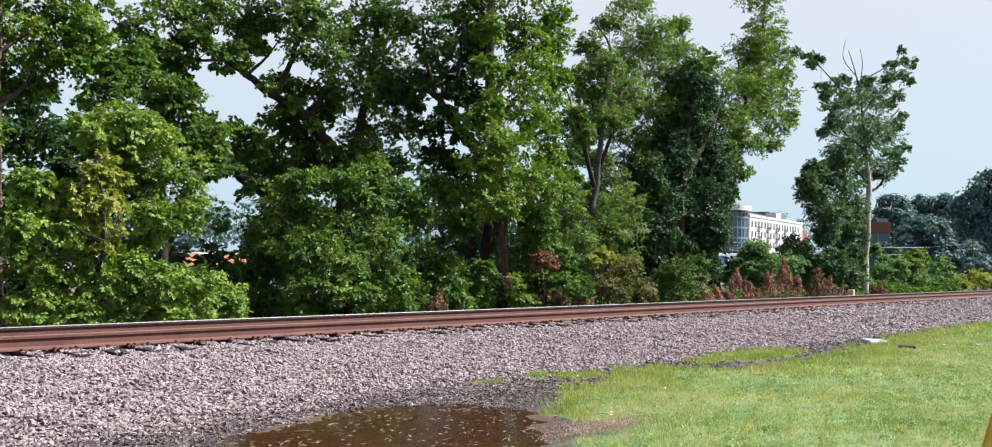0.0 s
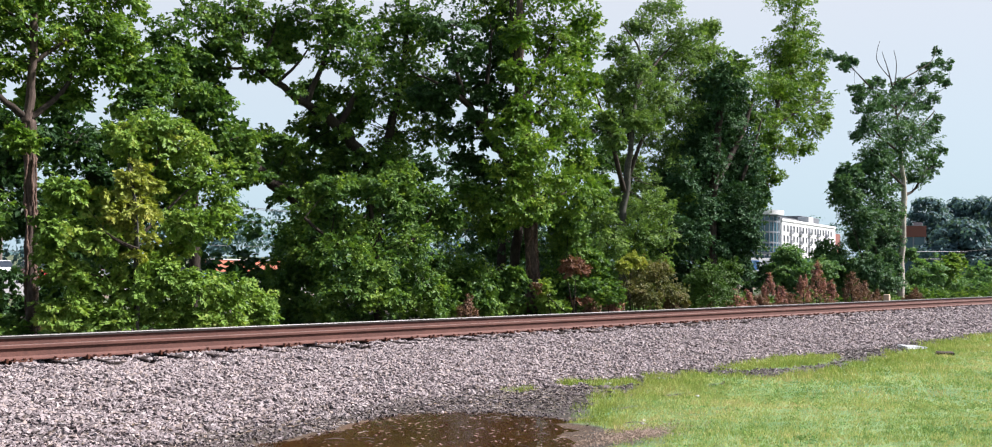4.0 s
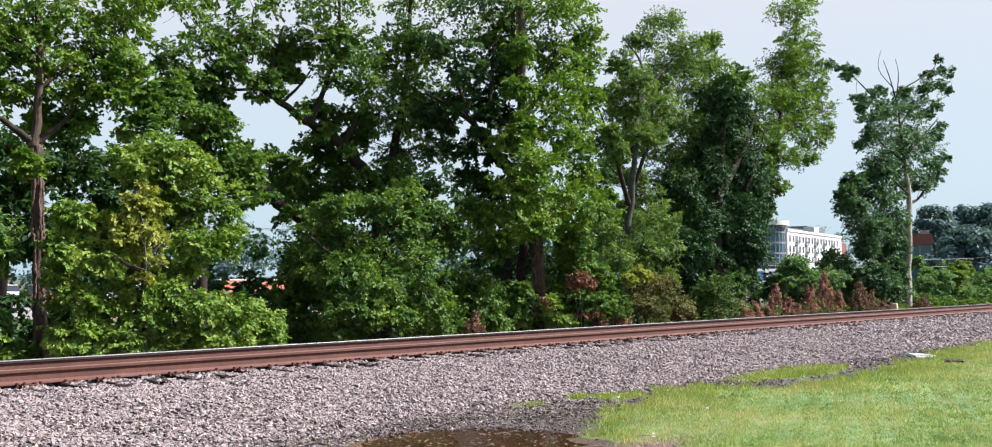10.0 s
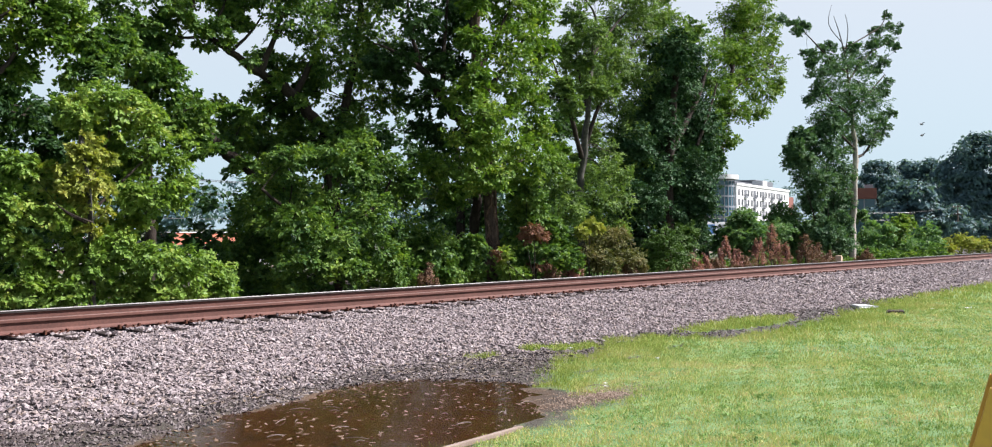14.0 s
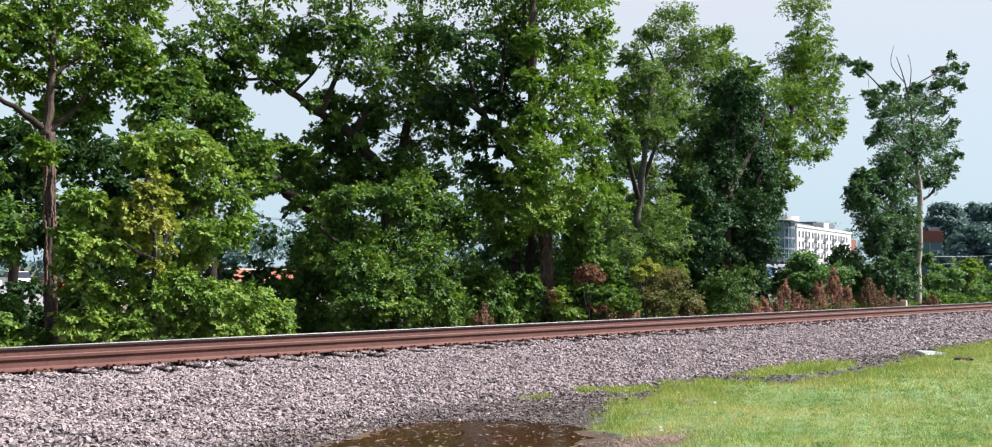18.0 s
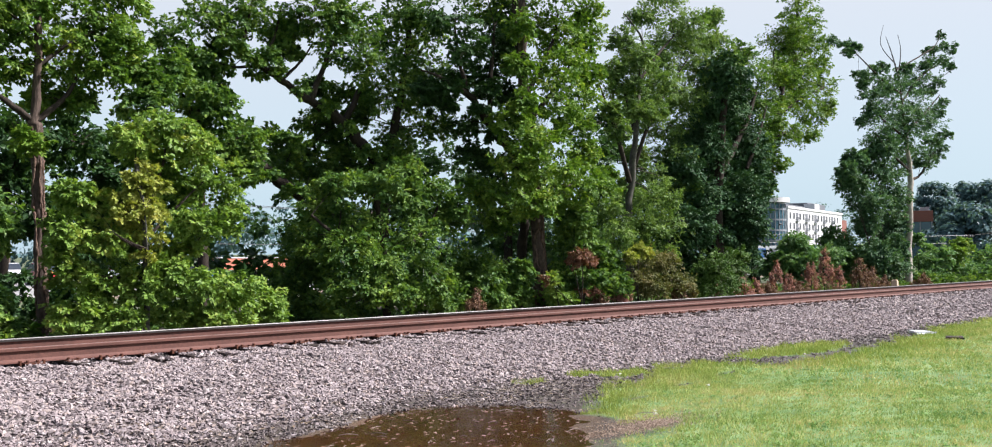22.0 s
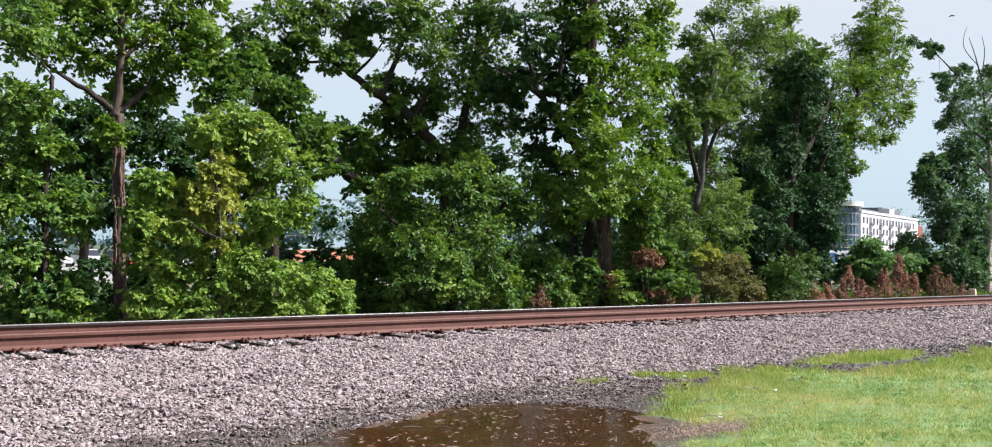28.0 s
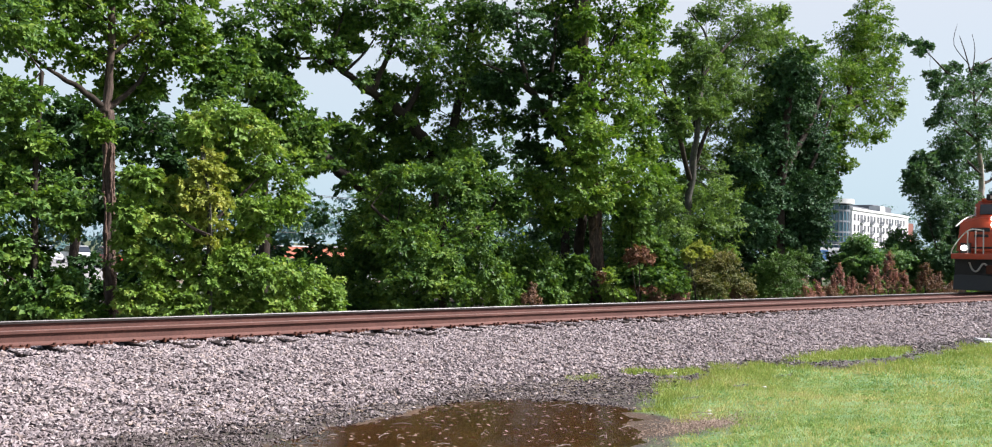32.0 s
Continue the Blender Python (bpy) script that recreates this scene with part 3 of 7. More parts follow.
def build_track():
    track = empty("railway_track", (0, 0, 0), "rust-brown railway track on wooden sleepers", "railway track", kind="structure")
    n = len(RAIL_PROFILE)
    for y in (NEAR_RAIL, FAR_RAIL):
        v = [(x, a, b) for x in (-150.0, 420.0) for a, b in RAIL_PROFILE]
        bm = bmesh.new()
        vs = [bm.verts.new(p) for p in v]
        for i in range(n):
            k = (i + 1) % n
            bm.faces.new((vs[i], vs[i + n], vs[k + n], vs[k]))
        bm.normal_update()
        rail = part("rail", bm, "rust_rail", track, "rusty steel rail with a polished running surface", at=pose(0, y, RAIL_TOP - 0.185))
        rail.data.materials.append(MAT["rail_worn"] if y == NEAR_RAIL else MAT["rail_top"])
        rail.data.polygons[9].material_index = 1       # running surface, polished on the gauge side
        if y == FAR_RAIL:
            rail.data.polygons[10].material_index = 1
            rail.data.materials.append(MAT["rail_dark"])
            rail.data.polygons[11].material_index = 2   # dark gauge face
    rng = np.random.default_rng(8)
    bm = boxed(-0.115, 0.115, -1.3, 1.3, -0.17, 0, 0.012)
    tie = part("sleeper", bm, "tie_wood", track, at=pose(-4, 13.17, TIE_TOP - 0.003))
    plate = part("tie_plate", boxed(-0.1, 0.1, -0.18, 0.18, 0, 0.018, 0.004), "rust_iron", track, at=pose(-4, NEAR_RAIL, TIE_TOP))
    spike_bm = boxed(-0.008, 0.008, -0.008, 0.008, -0.03, 0.03)
    box(spike_bm, -0.014, 0.014, -0.012, 0.024, 0.03, 0.045, 0.004)
    spike = part("spike", spike_bm, "rust_iron", track, at=pose(-4, NEAR_RAIL - 0.1, TIE_TOP + 0.02))
    clip_bm = boxed(-0.012, 0.012, -0.1, 0.09, -0.03, 0.0, 0.005)
    box(clip_bm, -0.014, 0.014, -0.105, -0.06, -0.03, 0.028, 0.006)
    clip = part("rail_anchor", clip_bm, "rust_iron", track, at=pose(-4 + 0.14, NEAR_RAIL, RAIL_TOP - 0.185))
    for i in range(1, 230):
        x = -4 + i * 0.495
        child("sleeper", tie.data, track, at=pose(x + rng.normal(0, 0.015), 13.17 + rng.normal(0, 0.03), TIE_TOP - 0.003 + rng.normal(0, 0.004), 0, 0, rng.normal(0, 0.7)))
        if 2 < x < 40:
            for y in (NEAR_RAIL, FAR_RAIL):
                child("tie_plate", plate.data, track, at=pose(x, y, TIE_TOP))
            for dx in (-0.06, 0.06):
                child("spike", spike.data, track, at=pose(x + dx, NEAR_RAIL - 0.1, TIE_TOP - 0.002 + rng.normal(0, 0.005), 0, 0, 0))
            if i % 2:
                for dx in (-0.14, 0.14):
                    child("rail_anchor", clip.data, track, at=pose(x + dx, NEAR_RAIL, RAIL_TOP - 0.185))


def build_water():
    m, n, l, b = nodes_of("puddle_water")
    out = n["Material Output"]
    gl, tr, mx, fr = n.new("ShaderNodeBsdfGlossy"), n.new("ShaderNodeBsdfTransparent"), n.new("ShaderNodeMixShader"), n.new("ShaderNodeFresnel")
    gl.inputs["Roughness"].default_value = 0.02
    tr.inputs["Color"].default_value = (0.46, 0.31, 0.19, 1)
    fr.inputs["IOR"].default_value = 1.33
    u = n.new("ShaderNodeBump")
    u.inputs["Strength"].default_value, u.inputs["Distance"].default_value = 0.4, 0.01
    l.new(noise_tex(n, l, 9, 4), u.inputs["Height"])
    l.new(u.outputs[0], gl.inputs["Normal"])
    l.new(fr.outputs[0], mx.inputs[0])
    l.new(tr.outputs[0], mx.inputs[1])
    l.new(gl.outputs[0], mx.inputs[2])
    l.new(mx.outputs[0], out.inputs["Surface"])
    for name, cx, cy, rx, ry, lab in (("puddle_water", 5.2, 7.0, 4.2, 2.0, "shallow brown puddle reflecting the trees"), ("puddle_water", 15.5, 7.66, 1.7, 0.25, "small strip of rainwater in the grass")):
        bm = bmesh.new()
        bmesh.ops.create_circle(bm, cap_ends=True, radius=1, segments=48)
        bmesh.ops.transform(bm, verts=bm.verts, matrix=Matrix.Diagonal((rx, ry, 1, 1)))
        me = bpy.data.meshes.new(name)
        bm.to_mesh(me)
        bm.free()
        me.materials.append(m)
        ob = tagged(new(name, me), lab, "puddle", kind="structure")
        ob.location = (cx, cy, WATER)
        ob.visible_shadow = False


build_ground()
track_bed = build_bed()
build_track()
build_water()


# ---- trees and shrubs ----
def leaf_cloud(rng, lobes, size, dens, per=0):
    """Leaves in domed tufts over the shells of egg-shaped lobes (x, y, z, radius, half height)."""
    cs, ns, ts = [], [], []
    per = per or int(60 * min(2.0, max(1.0, (0.125 / size) ** 1.6)))
    for x, y, z, r, h in lobes:
        tuft = min(max(0.42 * min(r, h), size * 1.6), max(size * 3.4, 0.46))
        k = int(dens * 5.6 * (r * r * h) ** (2 / 3) / tuft ** 2) + 3
        d = rng.normal(size=(k, 3))
        d /= np.linalg.norm(d, axis=1)[:, None]
        lump = 0.88 + 0.2 * np.sin(4 * d[:, 0] + 9 * x) * np.sin(4 * d[:, 1] + 3 * z) * np.sin(4 * d[:, 2] + 7 * y)
        rad = lump * np.where(rng.uniform(size=k) < 0.8, rng.uniform(0.72, 1.0, k), rng.uniform(0.2, 0.72, k))
        c = np.array((x, y, z)) + d * rad[:, None] * np.array((r, r, h))
        w = 1.15 / tuft                                # open hollows between the boughs
        keep = np.sin(w * c[:, 0] + x) * np.sin(w * c[:, 1] + 2) + np.sin(w * 1.1 * c[:, 2] + 2 * x) * np.cos(w * c[:, 0]) > -0.3
        c, d = c[keep], d[keep]
        k = len(c)
        cs.append(c)
        ns.append(d)
        ts.append(tuft * np.where(rng.uniform(size=k) < 0.85, 1.0, 1.8))     # some sprays are loose
    c, nrm, tuft = np.concatenate(cs), np.concatenate(ns), np.concatenate(ts)[:, None, None]
    k = len(c)
    lean = nrm * 0.55 + np.array((0, 0, 0.6)) + rng.normal(0, 0.2, (k, 3))
    e = rng.normal(size=(k, per, 3))
    e /= np.linalg.norm(e, axis=2)[..., None]
    e = e + lean[:, None] * 0.75
    e /= np.linalg.norm(e, axis=2)[..., None]
    big = tuft * rng.uniform(0.55, 1.3, (k, 1, 1))
    p = (c[:, None] + e * big * rng.uniform(0.35, 1.1, (k, per, 1)) * np.array((1.1, 1.1, 0.65))).reshape(-1, 3)
    e = e.reshape(-1, 3)
    d = e + rng.normal(0, 0.7, e.shape) - np.array((0, 0, 0.45))
    up = e * 0.95 + np.array((0, 0, 0.35)) + rng.normal(0, 0.2, e.shape)
    s = np.cross(d, up)
    s /= np.linalg.norm(s, axis=1)[:, None] + 1e-9
    d = np.cross(up, s)
    d /= np.linalg.norm(d, axis=1)[:, None] + 1e-9
    u = np.cross(s, d)
    if dens < 0.55:                                    # thin, airy sprays
        part_of = rng.uniform(size=len(p)) < 0.65
        p, d, s, u = p[part_of], d[part_of], s[part_of], u[part_of]
    n = len(p)
    L = size * rng.uniform(0.6, 1.25, n)[:, None]
    w = L * rng.uniform(0.30, 0.45, n)[:, None]
    v = np.stack([p, p + d * L * 0.42 + s * w + u * L * 0.08, p + d * L - u * L * 0.12, p + d * L * 0.42 - s * w + u * L * 0.08], 1).reshape(-1, 3)
    i = np.arange(n)[:, None] * 4
    f = np.concatenate([i + (0, 1, 2), i + (0, 2, 3)], 1).reshape(-1, 3)
    return v, f


def sprays(rng, lobes, size, dens):
    """Flat leafy sprays that radiate from egg-shaped lobes (x, y, z, radius, half height), tier over tier."""
    base, way, long, outs = [], [], [], []
    for x, y, z, r, h in lobes:
        g = (r * r * h) ** (1 / 3)
        L = min(max(0.62 * g, size * 2.2), size * 5.5)
        k = int(dens * 34 * g * g / (L * L * 0.62) * 0.42) + 2
        d = rng.normal(size=(k, 3))
        d /= np.linalg.norm(d, axis=1)[:, None]
        lump = 1 + 0.28 * np.sin(3 * d[:, 0] + 9 * x) * np.sin(3 * d[:, 1] + 3 * z) + 0.2 * np.sin(6 * d[:, 2] + 7 * y + 2 * d[:, 0])
        u = np.where(rng.uniform(size=k) < 0.72, rng.uniform(0.5, 0.9, k), rng.uniform(0.05, 0.5, k)) * lump
        c = np.array((x, y, z)) + d * u[:, None] * np.array((r, r, h)) * max(0.3, 1 - 0.35 * L / g)
        a = d * np.array((1, 1, 0.45)) + np.array((0, 0, 0.22)) + rng.normal(0, 0.3, (k, 3))
        base.append(c)
        outs.append(d)
        way.append(a / np.linalg.norm(a, axis=1)[:, None])
        long.append(L * rng.uniform(0.6, 1.25, k))
    c, a, L, out = np.concatenate(base), np.concatenate(way), np.concatenate(long), np.concatenate(outs)
    k, per = len(c), 28
    up = np.array((0, 0, 0.9)) + rng.normal(0, 0.35, (k, 3)) + out * 0.35
    side = np.cross(a, up)
    side /= np.linalg.norm(side, axis=1)[:, None] + 1e-9
    up = np.cross(side, a)
    f = rng.uniform(0.08, 1, (k, per))
    w = rng.uniform(-1, 1, (k, per)) * 0.42 * np.sin(math.pi * np.clip(f, 0, 0.96) ** 0.75)
    sag = rng.uniform(0.1, 0.42, (k, 1)) * f * f + 0.5 * w * w
    e = L[:, None]
    p = c[:, None] + a[:, None] * (f * e)[..., None] + side[:, None] * (w * e)[..., None] + rng.normal(0, 0.05, (k, per, 3)) * e[..., None]
    p[..., 2] -= sag * e
    d = a[:, None] * 0.7 + side[:, None] * (np.sign(w) * 0.75)[..., None] + rng.normal(0, 0.35, (k, per, 3)) - np.array((0, 0, 0.35))
    n = up[:, None] * 0.75 + rng.normal(0, 0.42, (k, per, 3)) + out[:, None] * 0.75
    p, d, n = p.reshape(-1, 3), d.reshape(-1, 3), n.reshape(-1, 3)
    s = np.cross(d, n)
    s /= np.linalg.norm(s, axis=1)[:, None] + 1e-9
    d /= np.linalg.norm(d, axis=1)[:, None] + 1e-9
    u = np.cross(s, d)
    m = len(p)
    L = size * rng.uniform(0.6, 1.25, m)[:, None]
    w = L * rng.uniform(0.28, 0.42, m)[:, None]
    v = np.stack([p, p + d * L * 0.42 + s * w + u * L * 0.08, p + d * L - u * L * 0.14, p + d * L * 0.42 - s * w + u * L * 0.08], 1).reshape(-1, 3)
    i = np.arange(m)[:, None] * 4
    return v, np.concatenate([i + (0, 1, 2), i + (0, 2, 3)], 1).reshape(-1, 3)


def twigs(rng, limbs, lobes):
    """Thin branches from the limbs into every lobe."""
    nodes = np.array([p for l in limbs for p in l], dtype=float)
    out = []
    for x, y, z, r, h in lobes:
        c = np.array((x, y, z))
        low = nodes[nodes[:, 2] < z + 0.9] if (nodes[:, 2] < z + 0.9).any() else nodes
        a = low[np.argmin(np.linalg.norm(low[:, :3] - c, axis=1))]
        w = min(a[3] * 0.45, 0.008 + 0.011 * r)
        mid = (a[:3] + c) / 2 + rng.normal(0, 0.12 * r, 3) + np.array((0, 0, 0.1 * r))
        out.append(tube([(*a[:3], w), (*mid, w * 0.8), (*c, w * 0.55)], 4, 0, rng, 2))
        for _ in range(5):
            d = rng.normal(size=3) + np.array((0, 0, 0.4))
            d /= np.linalg.norm(d)
            e = c + d * np.array((r, r, h)) * 0.9
            m = (c + e) / 2 + rng.normal(0, 0.1 * r, 3)
            out.append(tube([(*c, w * 0.55), (*m, w * 0.4), (*e, 0.004)], 3, 0, rng, 2))
    return out


def tree(base, leaf, label, size, dens, limbs, lobes, bark="dark_bark", category="tree"):
    rng = np.random.default_rng(int(abs(base[0]) * 977 + abs(base[1]) * 131 + len(lobes)))
    top = empty(category, base, label, category, "trees beside the track" if category == "tree" else "shrubs beside the track")
    # every limb wears dark bark: the leaves' shade is put into its colour
    for i, l in enumerate(limbs):
        child("trunk" if i == 0 else "limb", mesh_of("trunk" if i == 0 else "limb", *tube(l, 10, 0.18, rng), bark if i == 0 else "dark_bark", True), top)
    if bark == "bark":                                 # vine stems that climb the trunk
        path = np.array(limbs[0])
        for _ in range(5):
            a, turn = rng.uniform(0, 6.28), rng.uniform(-0.5, 0.5)
            vine = []
            for u in np.linspace(0, min(1.0, 4.2 / path[-1, 2]), 26):
                h = path[0, 2] + u * (path[-1, 2] - path[0, 2])
                c = [np.interp(h, path[:, 2], path[:, k]) for k in (0, 1, 3)]
                a += turn * 0.2 + rng.normal(0, 0.25)
                vine.append((c[0] + math.cos(a) * c[2] * 1.02, c[1] + math.sin(a) * c[2] * 1.02, h, rng.uniform(0.012, 0.034)))
            child("vine", mesh_of("vine", *tube(vine, 6, 0.3, rng), "vine_bark", True), top, "gnarled brown climbing vine")
    if limbs:
        child("twig_work", mesh_of("twig_work", *joined(twigs(rng, limbs, lobes)), "dark_bark", True), top)["kind"] = "stuff"
    child("crown", mesh_of("crown", *(sprays if size < 0.3 else leaf_cloud)(rng, lobes, size, dens), leaf), top)
    return top


def shrub(base, leaf, label, size, dens, limbs, lobes):
    stems = [[(0.1 * i - 0.1, 0, -0.1, 0.02), (x * 0.6, y, z * 0.6, 0.012), (x, y, z, 0.006)] for i, (x, y, z, r, h) in enumerate(lobes)]
    return tree(base, leaf, label, size, dens, stems, lobes, "dark_bark", "shrub")


# row beside the track
tree((5.04, 17.22, 0.15), "broad_leaf", "young maple with broad green leaves beside the railway", 0.11, 1.1,
     limbs=[
          [(-0.00, 0.00, -0.10, 0.074), (-0.00, 0.00, 0.68, 0.063), (-0.05, 0.00, 2.48, 0.053), (-0.01, 0.00, 4.50, 0.032)],
     ],
     lobes=[
          (0.34, 0.47, 2.40, 0.64, 0.55), (0.49, 0.04, 2.04, 0.33, 0.28), (-0.11, 0.41, 1.31, 0.45, 0.54), (0.03, -0.27, 0.64, 0.52, 0.42), (0.62, 0.07, 0.34, 0.35, 0.17),
          (-0.39, -0.06, 2.36, 0.57, 0.62), (-0.53, 0.41, 5.35, 0.58, 0.85), (-0.59, -0.23, 3.89, 0.51, 0.56), (-0.28, 0.32, 0.58, 0.53, 0.42), (0.44, 0.04, 0.87, 0.24, 0.24),
          (-0.72, 0.49, 3.00, 0.63, 0.74), (-0.82, 0.05, 1.44, 0.61, 0.82), (-0.10, -0.00, 3.21, 0.42, 0.37),
     ], bark="dark_bark")
tree((7.04, 19.08, 0.15), "bright_leaf", "tall slender tree with a bare furrowed trunk behind the railway", 0.105, 0.82,
     limbs=[
          [(-0.00, 0.00, -0.10, 0.124), (-0.08, 0.00, 1.37, 0.099), (-0.16, 0.00, 2.98, 0.099), (-0.20, 0.00, 4.03, 0.111), (-0.23, 0.00, 4.46, 0.087), (-0.18, 0.00, 5.46, 0.074), (-0.24, 0.00, 6.71, 0.062), (-0.25, 0.00, 7.70, 0.037)],
          [(-0.24, 0.00, 4.21, 0.074), (-0.63, 0.00, 4.52, 0.061), (-1.14, 0.00, 4.76, 0.042), (-1.68, 0.00, 5.05, 0.023)],
          [(-0.19, 0.00, 4.28, 0.062), (0.25, 0.00, 4.70, 0.050), (0.64, 0.00, 5.32, 0.026)],
          [(-0.19, 0.00, 5.34, 0.043), (0.52, 0.00, 5.94, 0.032), (1.03, 0.00, 6.28, 0.019)],
          [(-0.22, 0.00, 5.96, 0.037), (-0.69, 0.00, 6.25, 0.024), (-1.04, 0.00, 6.44, 0.012)],
     ],
     lobes=[
          (-0.45, 0.37, 5.99, 0.81, 0.52), (0.51, 0.64, 6.38, 0.91, 0.59), (1.00, -0.06, 6.07, 0.65, 0.54), (-0.65, 0.38, 5.31, 0.56, 0.35), (0.38, 0.47, 5.46, 0.77, 0.44),
          (1.02, -0.19, 5.44, 0.54, 0.36), (-0.13, 0.27, 7.10, 1.32, 0.69), (1.49, 0.30, 7.02, 0.74, 0.67), (0.62, 0.26, 4.83, 0.41, 0.23), (-1.08, 0.22, 6.29, 0.67, 0.54),
          (-1.70, -0.25, 5.39, 0.58, 0.44), (-0.55, -0.50, 3.78, 0.36, 0.24), (1.51, 0.04, 6.03, 0.46, 0.40), (0.12, 0.60, 4.82, 0.51, 0.26), (-1.89, 0.05, 6.18, 0.58, 0.58),
     ] + [
          (1.87, 0.07, 7.65, 0.81, 0.67), (-0.41, 0.48, 6.64, 0.75, 0.44),
     ], bark="bark")
tree((7.91, 16.57, 0.15), "maple_leaf", "rounded maple with yellowing light green leaves beside the railway", 0.09, 1.25,
     limbs=[
          [(-0.00, 0.00, -0.10, 0.058), (-0.04, 0.00, 1.02, 0.052), (-0.21, -0.35, 1.71, 0.051), (-0.34, -0.50, 2.38, 0.039), (-0.39, -0.30, 3.28, 0.023)],
          [(-0.18, -0.30, 1.71, 0.028), (-0.60, -0.50, 1.88, 0.022), (-0.88, -0.60, 2.02, 0.011)],
          [(-0.05, 0.00, 1.95, 0.035), (0.54, 0.00, 2.54, 0.024), (1.06, 0.00, 3.04, 0.012)],
          [(-0.03, 0.00, 1.25, 0.035), (0.80, 0.00, 1.11, 0.024), (1.74, 0.00, 1.02, 0.012)],
          [(-0.03, 0.00, 1.25, 0.035), (-0.78, 0.00, 1.27, 0.022), (-1.34, 0.00, 1.50, 0.011)],
          [(-0.10, 0.00, 2.53, 0.035), (0.29, 0.00, 3.36, 0.024), (0.23, 0.00, 4.07, 0.012)],
     ],
     lobes=[
          (0.19, -0.06, 4.00, 0.53, 0.35), (-0.34, -0.12, 3.75, 0.41, 0.30), (0.83, 0.06, 3.70, 0.51, 0.41), (1.39, 0.16, 3.09, 0.52, 0.45), (0.78, 0.41, 3.00, 0.56, 0.49),
          (1.63, 0.09, 2.43, 0.40, 0.40), (0.83, -0.13, 2.25, 0.55, 0.43), (0.23, 0.34, 3.44, 0.54, 0.33), (-1.33, 0.03, 2.74, 0.40, 0.24), (-0.85, 0.11, 2.60, 0.32, 0.25),
          (-1.42, 0.02, 2.07, 0.42, 0.33), (-0.86, -0.13, 1.96, 0.40, 0.33), (-0.09, 0.50, 1.90, 0.33, 0.31), (-1.27, 0.16, 1.28, 0.44, 0.33), (-0.62, 0.24, 1.15, 0.55, 0.37),
     ] + [
          (-0.13, -0.17, 1.08, 0.46, 0.39), (-1.33, 0.01, 0.68, 0.42, 0.26), (-0.57, -0.05, 0.56, 0.54, 0.27), (0.77, -0.17, 1.09, 0.50, 0.31), (1.51, -0.17, 1.03, 0.61, 0.34),
          (2.52, 0.38, 0.75, 0.54, 0.39), (0.73, 0.31, 0.54, 0.58, 0.31), (1.47, -0.04, 0.46, 0.69, 0.27), (2.65, 0.12, 0.39, 0.31, 0.21), (0.21, -0.22, 1.39, 0.42, 0.26),
          (0.67, 0.24, 1.71, 0.36, 0.29), (-1.54, 0.04, 1.61, 0.26, 0.20),
     ], bark="grey_bark")
